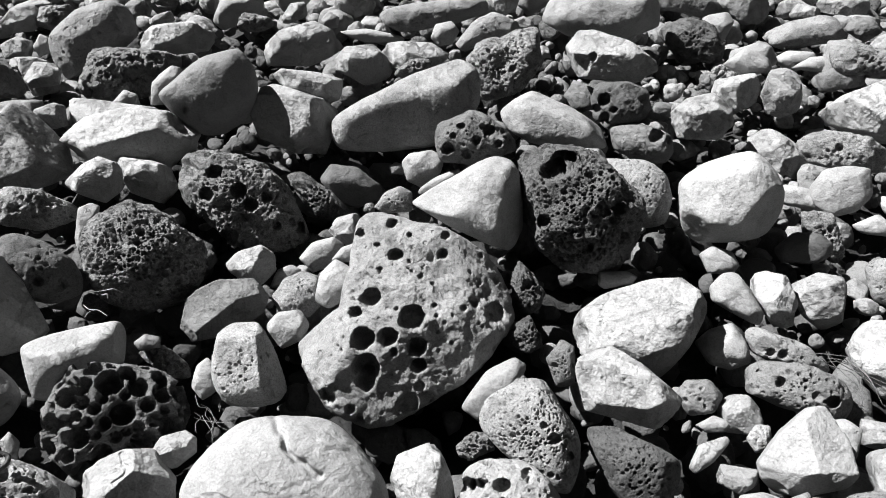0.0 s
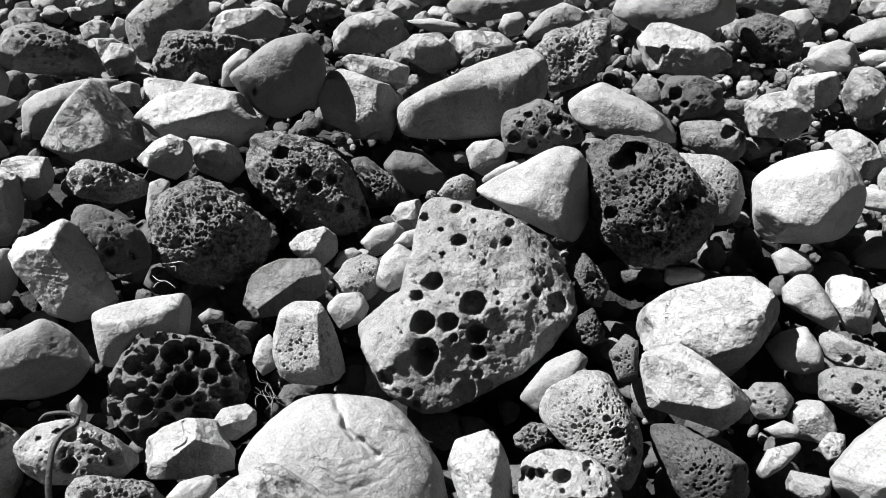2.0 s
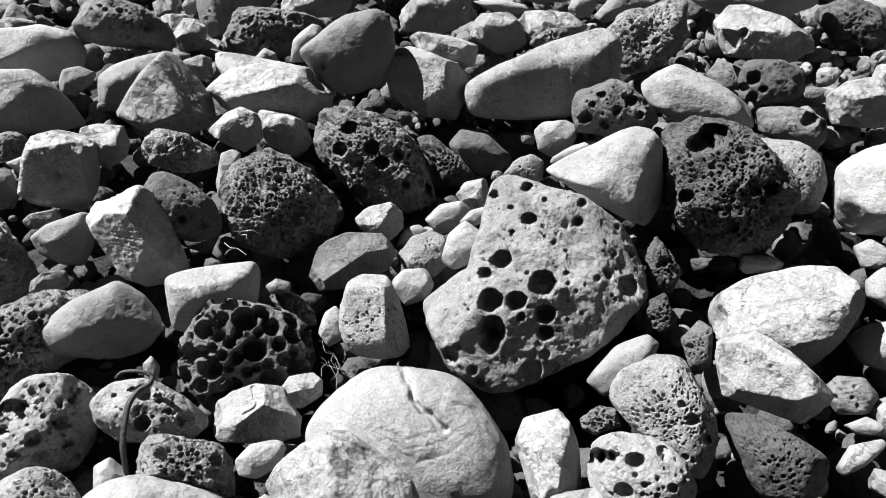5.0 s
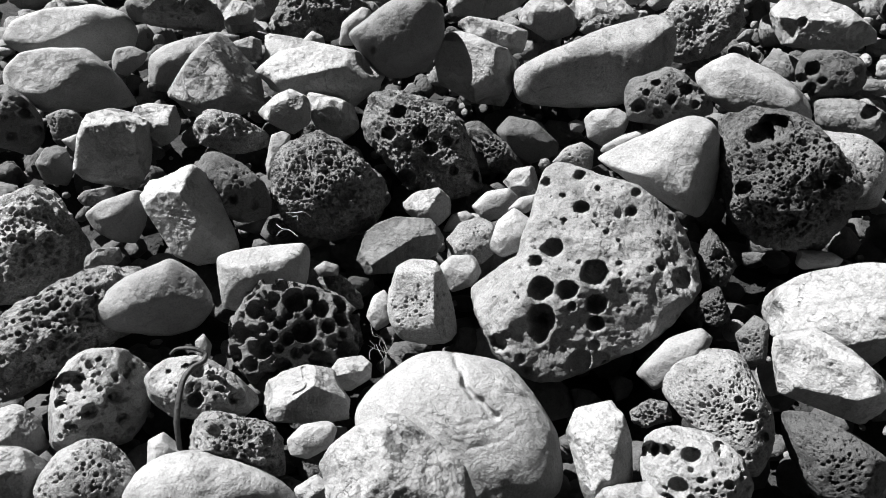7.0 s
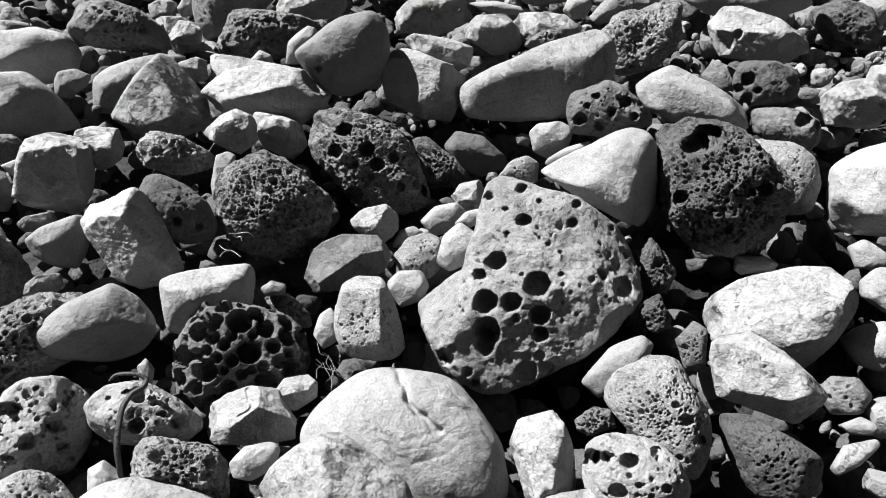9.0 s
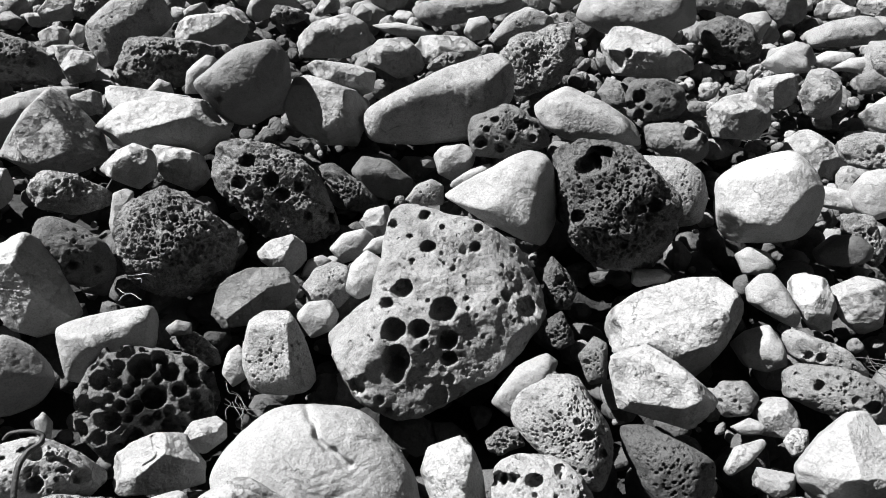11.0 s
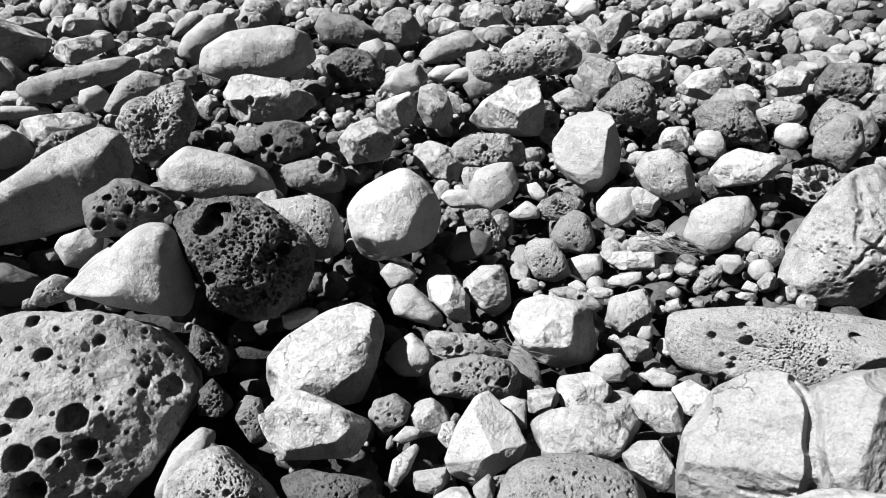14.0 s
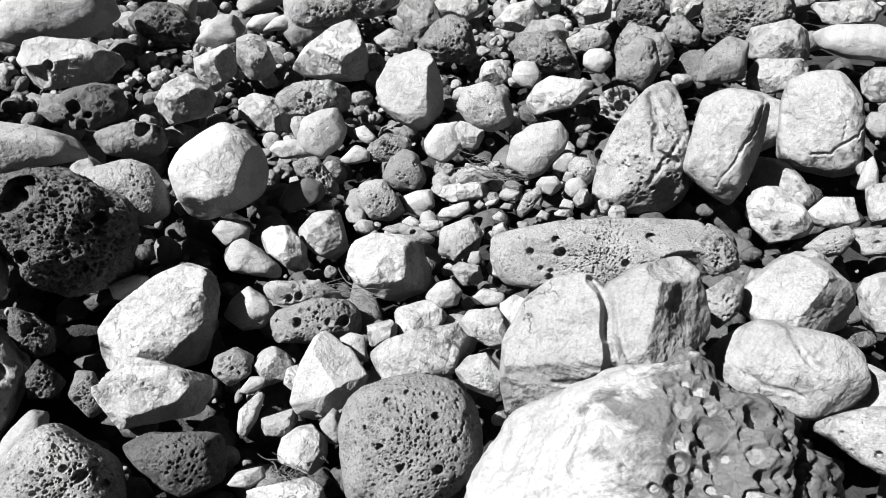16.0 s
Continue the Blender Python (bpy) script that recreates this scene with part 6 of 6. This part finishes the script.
stone("F", 0.60, (1.1669, 0.8058, 0.0739), (59.3, -0.0, -48.2), 0.0167, 0.0125, 4, [[(-133, 0.0177), (-60, 0.0147), (0, 0.0133), (89, 0.0178), (151, 0.0122)]])
stone("F", 0.50, (1.2068, 0.8855, 0.0692), (60.6, -0.0, -46.8), 0.0129, 0.0098, 4, [[(-113, 0.0108), (-2, 0.0101), (68, 0.0120), (162, 0.0108)]])
stone("F", 0.60, (1.1289, 0.8073, 0.0668), (58.5, -0.0, -47.0), 0.0138, 0.0099, 4, [[(-99, 0.0102), (-9, 0.0137), (77, 0.0110), (157, 0.0130)]])
stone("S", 0.70, (0.9458, 0.9451, 0.0497), (57.6, -0.0, -36.8), 0.0217, 0.0138, 4, [[(-92, 0.0152), (-58, 0.0148), (33, 0.0328), (107, 0.0115), (142, 0.0231)]])
stone("F", 0.40, (0.8900, 0.8531, 0.0516), (55.5, -0.0, -37.3), 0.0316, 0.0229, 5, [[(-110, 0.0426), (-62, 0.0343), (-14, 0.0387), (52, 0.0460), (112, 0.0334), (173, 0.0396)]])
stone("F", 0.45, (0.8286, 0.7478, 0.0612), (52.7, -0.0, -38.6), 0.0219, 0.0157, 4, [[(-138, 0.0205), (-79, 0.0215), (7, 0.0284), (81, 0.0174), (120, 0.0281)]])
stone("F", 0.60, (0.8706, 0.9245, 0.0518), (56.3, -0.0, -34.6), 0.0181, 0.0119, 4, [[(-123, 0.0173), (-79, 0.0114), (-20, 0.0243), (84, 0.0116), (112, 0.0131)]])
stone("B", 0.35, (0.8229, 0.9252, 0.0533), (55.8, -0.0, -32.6), 0.0273, 0.0171, 4, [[(-110, 0.0122), (-46, 0.0419), (58, 0.0198), (75, 0.0143), (103, 0.0244)]], holes=[(0.0048, 0.0010, 0.0056, 0.0128)], pitting=.3)
stone("F", 0.40, (0.9990, 0.8658, 0.0556), (57.2, -0.0, -41.0), 0.0119, 0.0088, 4, [[(-113, 0.0094), (-32, 0.0112), (65, 0.0103), (132, 0.0103)]])
stone("S", 0.40, (1.0691, 0.8131, 0.0618), (57.6, -0.0, -45.0), 0.0105, 0.0075, 4, [[(-104, 0.0075), (-17, 0.0109), (70, 0.0083), (146, 0.0100)]])
stone("F", 0.60, (1.1012, 0.7871, 0.0681), (57.9, -0.0, -46.8), 0.0136, 0.0084, 4, [[(-89, 0.0069), (-13, 0.0182), (96, 0.0073), (131, 0.0126)]])
stone("S", 0.60, (1.0232, 0.9250, 0.0499), (58.2, -0.0, -40.1), 0.0101, 0.0062, 4, [[(-73, 0.0051), (-24, 0.0116), (104, 0.0059), (138, 0.0076)]])
stone("S", 0.35, (1.0007, 0.9346, 0.0490), (58.0, -0.0, -39.0), 0.0090, 0.0065, 4, [[(-126, 0.0083), (-43, 0.0075), (54, 0.0083), (137, 0.0075)]])
stone("S", 0.30, (1.0376, 0.8901, 0.0549), (58.0, -0.0, -41.5), 0.0093, 0.0063, 4, [[(-95, 0.0062), (-23, 0.0101), (82, 0.0069), (139, 0.0084)]])
stone("F", 0.70, (0.9682, 0.8281, 0.0574), (56.2, -0.0, -41.0), 0.0153, 0.0113, 4, [[(-87, 0.0132), (-47, 0.0130), (26, 0.0157), (113, 0.0126), (170, 0.0140)]])
stone("S", 0.40, (0.8686, 0.7785, 0.0592), (53.8, -0.0, -38.8), 0.0133, 0.0106, 4, [[(-121, 0.0135), (-60, 0.0122), (16, 0.0117), (100, 0.0132), (161, 0.0113)]])
stone("S", 0.50, (0.8212, 0.6721, 0.0586), (51.1, -0.0, -40.3), 0.0157, 0.0107, 4, [[(-122, 0.0165), (-81, 0.0137), (22, 0.0238), (78, 0.0129), (138, 0.0219)]])
stone("V", 0.10, (0.1555, 1.0165, 0.0709), (55.8, -0.0, -13.2), 0.0371, 0.0292, 5, [[(-165, 0.0248), (-152, 0.0240), (-92, 0.0390), (-10, 0.0311), (39, 0.0243), (57, 0.0293), (158, 0.0369)]])
stone("V", 0.10, (0.1468, 0.9137, 0.0524), (52.3, -0.0, -14.1), 0.0286, 0.0254, 5, [[(-105, 0.0242), (-53, 0.0264), (24, 0.0214), (40, 0.0215), (126, 0.0270), (176, 0.0223)]])
stone("S", 0.30, (0.3162, 1.0507, 0.0707), (57.7, -0.0, -20.8), 0.0279, 0.0176, 5, [[(-172, 0.0306), (-108, 0.0243), (-67, 0.0141), (-20, 0.0298), (73, 0.0219), (103, 0.0141)]])
stone("F", 0.60, (0.4505, 0.7632, 0.0347), (45.0, 0.0, -22.3), 0.0306, 0.0231, 5, [[(-172, 0.0304), (-141, 0.0284), (-79, 0.0277), (-40, 0.0333), (16, 0.0314), (54, 0.0273), (101, 0.0279), (130, 0.0307)]])
stone("F", 0.75, (0.8240, 0.5993, 0.0745), (49.2, 0.0, -48.8), 0.0293, 0.0206, 5, [[(-130, 0.0262), (-93, 0.0241), (-54, 0.0294), (1, 0.0348), (29, 0.0296), (76, 0.0230), (130, 0.0290), (170, 0.0347)]])
stone("P", 0.30, (0.5665, 0.5810, 0.0767), (42.7, 0.0, -36.4), 0.0173, 0.0140, 4, [[(-170, 0.0168), (-140, 0.0162), (-76, 0.0158), (-37, 0.0165), (7, 0.0169), (34, 0.0163), (88, 0.0152), (122, 0.0167)]])
stone("F", 0.35, (1.6416, 1.4508, 0.1211), (70.8, 0.0, -44.4), 0.0652, 0.0499, 5, [[(-169, 0.0696), (-127, 0.0643), (-91, 0.0553), (-51, 0.0595), (8, 0.0685), (44, 0.0631), (94, 0.0560), (148, 0.0632)]])
stone("H", 0.40, (1.4843, 1.0014, 0.1252), (66.6, 0.0, -51.2), 0.0524, 0.0411, 5, [[(-179, 0.0562), (-122, 0.0469), (-78, 0.0473), (-60, 0.0476), (-3, 0.0549), (34, 0.0500), (76, 0.0458), (119, 0.0484)]])
stone("F", 0.30, (1.4277, 1.7921, 0.1251), (71.9, 0.0, -34.3), 0.0690, 0.0557, 5, [[(-131, 0.0652), (-105, 0.0618), (-31, 0.0670), (12, 0.0693), (31, 0.0669), (76, 0.0652), (140, 0.0711), (174, 0.0671)]])
stone("V", 0.32, (1.7793, 1.2225, 0.1360), (70.7, 0.0, -51.6), 0.0655, 0.0515, 5, [[(-173, 0.0662), (-123, 0.0635), (-106, 0.0621), (-40, 0.0626), (8, 0.0681), (36, 0.0675), (77, 0.0616), (149, 0.0623)]])
stone("F", 0.80, (1.3957, 1.3835, 0.0995), (68.2, 0.0, -40.4), 0.0377, 0.0295, 5, [[(-166, 0.0402), (-144, 0.0367), (-75, 0.0326), (-52, 0.0358), (0, 0.0391), (33, 0.0386), (99, 0.0327), (149, 0.0367)]])
stone("S", 0.75, (1.4603, 1.3208, 0.1006), (68.2, 0.0, -43.2), 0.0376, 0.0294, 5, [[(-131, 0.0327), (-94, 0.0337), (-32, 0.0386), (10, 0.0377), (33, 0.0341), (86, 0.0345), (122, 0.0384), (170, 0.0374)]])
stone("S", 0.75, (1.6338, 1.2331, 0.1284), (69.5, 0.0, -48.7), 0.0353, 0.0274, 5, [[(-175, 0.0366), (-131, 0.0332), (-96, 0.0315), (-37, 0.0344), (-11, 0.0378), (53, 0.0337), (97, 0.0313), (131, 0.0351)]])
stone("B", 0.30, (1.7843, 1.1775, 0.1340), (70.4, 0.0, -52.7), 0.0597, 0.0454, 5, [[(-149, 0.0600), (-79, 0.0516), (-33, 0.0612), (-7, 0.0649), (36, 0.0577), (106, 0.0511), (130, 0.0588), (166, 0.0639)]])
stone("F", 0.60, (1.0607, 1.0593, 0.0347), (60.1, 0.0, -38.6), 0.0233, 0.0152, 5, [[(-176, 0.0289), (-129, 0.0235), (-81, 0.0179), (-53, 0.0221), (5, 0.0300), (37, 0.0265), (77, 0.0180), (150, 0.0277)]])
stone("S", 0.55, (1.2396, 0.9385, 0.0725), (61.8, 0.0, -47.1), 0.0251, 0.0174, 5, [[(-128, 0.0260), (-98, 0.0218), (-43, 0.0216), (16, 0.0290), (41, 0.0284), (100, 0.0199), (122, 0.0196), (166, 0.0265)]])
stone("P", 0.50, (1.2508, 0.8896, 0.0724), (61.4, 0.0, -48.9), 0.0288, 0.0215, 5, [[(-169, 0.0298), (-142, 0.0265), (-104, 0.0251), (-31, 0.0312), (3, 0.0288), (38, 0.0253), (88, 0.0264), (147, 0.0303)]])
stone("S", 0.50, (1.1884, 0.8454, 0.0694), (59.9, 0.0, -48.5), 0.0219, 0.0186, 4, [[(-129, 0.0208), (-91, 0.0217), (-36, 0.0212), (-16, 0.0213), (45, 0.0218), (106, 0.0205), (138, 0.0217), (178, 0.0216)]])
stone("S", 0.55, (1.1528, 0.8906, 0.0659), (59.9, 0.0, -46.1), 0.0229, 0.0166, 4, [[(-139, 0.0228), (-105, 0.0190), (-50, 0.0218), (-11, 0.0261), (40, 0.0240), (100, 0.0184), (145, 0.0228), (175, 0.0266)]])
stone("V", 0.30, (0.9838, 1.2610, 0.0482), (62.4, 0.0, -31.7), 0.0401, 0.0253, 5, [[(-134, 0.0441), (-104, 0.0328), (-47, 0.0370), (-12, 0.0490), (53, 0.0441), (85, 0.0314), (121, 0.0336), (175, 0.0514)]])
stone("F", 0.60, (1.1533, 1.1780, 0.0644), (63.3, 0.0, -38.6), 0.0351, 0.0255, 5, [[(-141, 0.0329), (-96, 0.0284), (-36, 0.0367), (9, 0.0396), (50, 0.0309), (75, 0.0295), (137, 0.0364), (179, 0.0393)]])

# ---- the beach under them ----
bpy.context.view_layer.update()
LAID = [o for o in scene.objects if o.get("group") == "beach stones"]
FEET = np.array([(*o.matrix_world.translation, o.dimensions.length * 0.29) for o in LAID])


def base(x, y):
    """The height of the beach's bed: it follows the feet of the stones that lie on it."""
    x, y = np.atleast_1d(x), np.atleast_1d(y)
    near = 1 / ((x[:, None] - FEET[:, 0]) ** 2 + (y[:, None] - FEET[:, 1]) ** 2 + 0.006) ** 1.5
    far = 1 / 0.6 ** 3
    return (near @ (FEET[:, 2] - FEET[:, 3]) + far * 3 * -0.02) / (near.sum(1) + far * 3)


def beach():
    """One sheet of gravel to the horizon, coloured dark for gap shade, finer where the stones lie."""
    steps = np.linspace(-1, 1, 301)
    steps = np.sign(steps) * np.abs(steps) ** 5 * 600 + steps * 3.2
    gx, gy = np.meshgrid(steps + 0.3, steps + 1.2)
    p = np.stack([gx.ravel(), gy.ravel(), np.zeros(gx.size)], 1)
    rubble = 0.035 * octaves(p * np.array((7.0, 7.0, 0)), 5, 2) + 0.03 * (0.4 - np.abs(octaves(p * np.array((15.0, 15.0, 0)), 8, 2)))
    rubble *= np.exp(-((p[:, 0] - 0.3) ** 2 + (p[:, 1] - 1.2) ** 2) / 12)
    p[:, 2] = base(p[:, 0], p[:, 1]) - 0.145 + rubble
    n = len(steps)
    i = (np.arange(n - 1)[:, None] * n + np.arange(n - 1)).ravel()
    faces = np.concatenate([np.stack([i, i + 1, i + n + 1], 1), np.stack([i, i + n + 1, i + n], 1)]).astype(np.int32)
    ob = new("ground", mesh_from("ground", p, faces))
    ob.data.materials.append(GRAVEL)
    # near black: the shade deep between the stones is put into this colour
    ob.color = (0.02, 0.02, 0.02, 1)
    return tagged(ob, "coarse gravel and grit under the beach stones, darkened for the shade in the gaps", "beach", kind="structure")


beach()

# ---- stones of the same beach round about, and the pebbles between ----
TAKEN = [(x, y, r) for x, y, z, r in FEET] + [(-0.03, 0.79, 0.07)]  # and the deep gap before the bored boulder
SPOTS = [np.array(TAKEN)]
fill = np.random.default_rng(7)


def free(x, y, r, slack):
    """Whether a stone of radius r may lie at (x, y), clear of the others by slack times both radii."""
    if len(TAKEN) != len(SPOTS[0]):
        SPOTS[0] = np.array(TAKEN)
    a, b, q = SPOTS[0].T
    return bool(((x - a) ** 2 + (y - b) ** 2 > (slack * (q + r)) ** 2).all())


def outside(x, y):
    """Whether a place lies past the stretch that was built stone by stone."""
    return not (-0.45 - 0.62 * y < x < 0.3 + 0.95 * (y + 0.25) and 0.3 < y < 2.4)


def wedged_stones(count):
    """The smaller stones that the others half hide."""
    done, tries = 0, 0
    while done < count and tries < 60000:
        tries += 1
        x, y = fill.uniform(-1.6, 2.4), fill.uniform(0.3, 2.5)
        r = 0.012 + 0.040 * fill.random() ** 1.4
        if outside(x, y) or not free(x, y, r, 0.66):
            continue
        kind = "SFPFVF"[done % 6]
        flats = [(a + fill.uniform(-14, 14), r * fill.uniform(0.7, 1.0)) for a in range(0, 360, 45)]
        points, faces, _ = stone_points(kind, r, r * fill.uniform(0.55, 0.8), [flats], 4 if r > 0.025 else 3, 900 + done, pitting=0)
        ob = new("pebble", mesh_from("pebble", points, faces))
        ob.data.materials.append(STONE[kind])
        z = base(x, y)[0]
        ob.matrix_world = pose(x, y, z - r * (0.3 if x > 0.55 else 0.9), fill.uniform(-25, 25), fill.uniform(-25, 25), fill.uniform(0, 360))
        # left of x 0.2 darker greys stand in for shade in the gaps
        g = ((0.15, 0.25, 0.35, 0.45, 0.6) if x > 0.2 else (0.06, 0.1, 0.15, 0.25, 0.4))[fill.integers(5)]
        tone = stone_tone(g, kind)
        ob.color = (tone, tone, tone, 1)
        tagged(ob, WORDS[kind].format(grey_word(g)), "stone", "wedged pebbles")
        TAKEN.append((x, y, r))
        done += 1


wedged_stones(330)


def heap(name, label, count, low, high, spread, tone, level, kind, past=None, wide=False, between=None):
    """Many stones as one, strewn over the beach between two heights above its bed; past: only outside the stretch, clear of the rest."""
    ways, faces = sphere(level)
    points, tris = [], []
    tries = 0
    while len(points) < count and tries < 30000:
        tries += 1
        far, round_about = 4.4 * fill.random() ** 0.6, fill.uniform(0, 2 * math.pi)
        x, y = (0.3 + far * math.cos(round_about), 1.6 + far * math.sin(round_about)) if past or wide else (fill.uniform(-1.75, 2.6), fill.uniform(0.15, 2.7))
        if (past or wide) and tries % 5 < 3:  # densest over the rise that lies open to view
            x, y = fill.uniform(-2.2, 3.2), fill.uniform(1.4, 4.4)
        r = spread[0] + (spread[1] - spread[0]) * fill.random() ** 2.0
        if past:
            if not outside(x, y) or not free(x, y, r, past) or math.hypot(x - 0.05, y) < 0.25:
                continue
            TAKEN.append((x, y, r))
        if between:
            if outside(x, y) or x < 0.55 or not free(x, y, r, between):
                continue
            TAKEN.append((x, y, r))
        k = len(points)
        long = 1 + 0.22 * lattice(ways * 1.3 + 3.7 * k, 3)
        for flat in fill.normal(0, 1, (14, 3)):  # broken faces
            long = np.minimum(long, fill.uniform(0.66, 0.95) / np.maximum(0.05, ways @ (flat / np.linalg.norm(flat))))
        s = ways * (long + 0.04 * lattice(ways * 4.0 + k, 4))[:, None] * np.array((1, fill.uniform(0.6, 1), fill.uniform(0.5, 0.9))) * r
        s = s @ np.array(Euler((fill.uniform(-0.5, 0.5), fill.uniform(-0.5, 0.5), fill.uniform(0, 6.28))).to_matrix())
        points.append(s + np.array((x, y, base(x, y)[0] + fill.uniform(low, high))))
        tris.append(faces + len(ways) * k)
    ob = new(name, mesh_from(name, np.concatenate(points), np.concatenate(tris).astype(np.int32)))
    ob.data.materials.append(STONE[kind])
    ob.color = (tone, tone, tone, 1)
    tagged(ob, label, "pebbles", kind="stuff")


heap("far_stones", "pale rounded stones covering the rest of the beach", 380, -0.01, 0.03, (0.045, 0.12), 0.21, 3, "F", 0.7)
heap("far_stones", "grey fractured stones covering the rest of the beach", 620, -0.02, 0.03, (0.04, 0.1), 0.16, 3, "F", 0.64)
heap("far_stones", "dark pitted stones covering the rest of the beach", 480, -0.02, 0.03, (0.03, 0.09), 0.10, 3, "V", 0.6)
heap("far_stones", "small pale stones wedged between those of the far beach", 900, -0.03, 0.02, (0.02, 0.05), 0.2, 2, "F", 0.56)
heap("pebbles", "pale grey pebbles between the larger stones", 320, -0.03, 0.0, (0.012, 0.035), 0.2, 3, "F", between=0.62)
heap("pebbles", "dark grey pebbles between the larger stones", 280, -0.04, -0.01, (0.012, 0.03), 0.12, 3, "F", between=0.58)
heap("cobble_bed", "grey cobbles packed under the stones of the far beach", 1900, -0.12, -0.02, (0.03, 0.08), 0.12, 2, "F", wide=True)
# the bed's 0.06 tone carries the shade of the gaps in its colour
heap("cobble_bed", "cobbles packed under the top stones, toned dark for the shade in the gaps", 3200, -0.15, -0.05, (0.025, 0.055), 0.06, 2, "F")
heap("pebbles", "small grey pebbles wedged in the gaps between stones", 1500, -0.1, -0.05, (0.006, 0.017), 0.15, 2, "F")


# ---- dry plants ----
def straw_material():
    m, n, links, shader = node_material("dry_straw")
    place = n.new("ShaderNodeTexCoord").outputs["Object"]
    t = n.new("ShaderNodeTexNoise")
    t.inputs["Scale"].default_value, t.inputs["Detail"].default_value = 220.0, 5.0
    links.new(place, t.inputs["Vector"])
    tone = times(n, links, n.new("ShaderNodeObjectInfo").outputs["Color"], ramp(n, links, t.outputs["Fac"], [(0.3, 0.5), (0.7, 1.3)]))
    links.new(tone, shader.inputs["Base Color"])
    relief = n.new("ShaderNodeBump")
    relief.inputs["Distance"].default_value = 0.002
    links.new(t.outputs["Fac"], relief.inputs["Height"])
    links.new(relief.outputs[0], shader.inputs["Normal"])
    shader.inputs["Roughness"].default_value = 0.7
    return m


STRAW = straw_material()


def tube(line, radii, sides=8):
    """Points and triangles of a bent, tapering stem along the places of line."""
    line = np.array(line)
    fine = []
    for k in range(len(line) - 1):
        p0, p1, p2, p3 = line[max(k - 1, 0)], line[k], line[k + 1], line[min(k + 2, len(line) - 1)]
        for u in np.arange(0, 1, 0.2):
            fine.append(0.5 * (2 * p1 + (p2 - p0) * u + (2 * p0 - 5 * p1 + 4 * p2 - p3) * u * u + (3 * p1 - p0 - 3 * p2 + p3) * u ** 3))
    fine = np.array(fine + [line[-1]])
    along = np.gradient(fine, axis=0)
    along /= np.linalg.norm(along, axis=1)[:, None]
    side = np.cross(along, (0.31, 0.2, 0.93))
    side /= np.linalg.norm(side, axis=1)[:, None]
    up = np.cross(side, along)
    r = np.interp(np.linspace(0, 1, len(fine)), np.linspace(0, 1, len(radii)), radii)
    a = np.arange(sides) * 2 * math.pi / sides
    ridged = 1 + 0.18 * np.cos(3 * a)
    points = (fine[:, None] + (r[:, None] * np.cos(a) * ridged)[..., None] * side[:, None] + (r[:, None] * np.sin(a) * ridged)[..., None] * up[:, None]).reshape(-1, 3)
    faces = []
    for i in range(len(fine) - 1):
        for j in range(sides):
            q, w = i * sides + j, i * sides + (j + 1) % sides
            faces += [(q, w, w + sides), (q, w + sides, q + sides)]
    return points, np.array(faces, dtype=np.int32)


def dry_stalk(line, radii):
    points, faces = tube(line, radii)
    ob = new("dry_stalk", mesh_from("dry_stalk", points, faces))
    ob.data.materials.append(STRAW)
    ob.color = (0.018, 0.018, 0.018, 1)
    return tagged(ob, "dark dry bent stalk hooked over a bored stone", "stalk")


def dry_grass(at, way, count, long, tone):
    """A wisp of straw that lies over the stones."""
    way = np.array(way) / np.linalg.norm(way)
    points, tris, total = [], [], 0
    for _ in range(count):
        start = np.array(at) + fill.normal(0, 0.016, 3) * (1, 1, 0.25)
        turn = way + fill.normal(0, 0.35, 3) * (1, 1, 0.3)
        reach = long * fill.uniform(0.5, 1.1)
        line = [start + turn * reach * u + np.array((0, 0, 0.006 * math.sin(3.1 * u))) + fill.normal(0, 0.003, 3) for u in (-0.5, -0.2, 0.1, 0.5)]
        p, f = tube(line, (0.0004, 0.0007, 0.0003), 4)
        points.append(p)
        tris.append(f + total)
        total += len(p)
    ob = new("dry_grass", mesh_from("dry_grass", np.concatenate(points), np.concatenate(tris)))
    ob.data.materials.append(STRAW)
    ob.color = (tone, tone, tone, 1)
    return tagged(ob, "wisp of dry straw caught between the stones", "dry grass", "straw wisps")


dry_stalk([(-0.5505, 0.5711, 0.1454), (-0.5430, 0.5769, 0.1512), (-0.5238, 0.5812, 0.1511), (-0.5099, 0.5817, 0.1456), (-0.5073, 0.5748, 0.1410), (-0.5174, 0.5608, 0.1388), (-0.5221, 0.5452, 0.1319), (-0.5219, 0.5272, 0.1169), (-0.5198, 0.5097, 0.0983), (-0.5166, 0.4995, 0.0820), (-0.5147, 0.4920, 0.0630)], (0.0016, 0.0025, 0.0032, 0.0035, 0.0035, 0.003))
dry_grass((1.0975, 0.9945, 0.0626), (0.652, -0.712, -0.261), 22, 0.112, 0.10)
dry_grass((0.5992, 0.7818, 0.1080), (0.706, -0.616, -0.350), 12, 0.098, 0.08)
dry_grass((-0.3280, 0.7454, 0.0376), (0.457, -0.516, -0.725), 9, 0.044, 0.12)
dry_grass((1.0773, 1.0454, 0.0757), (0.663, -0.736, -0.141), 8, 0.065, 0.10)
dry_grass((0.3801, 0.5459, 0.0520), (0.587, -0.705, -0.398), 40, 0.034, 0.06)
dry_grass((-0.4904, 0.8220, 0.1729), (0.838, 0.008, -0.546), 4, 0.039, 0.30)
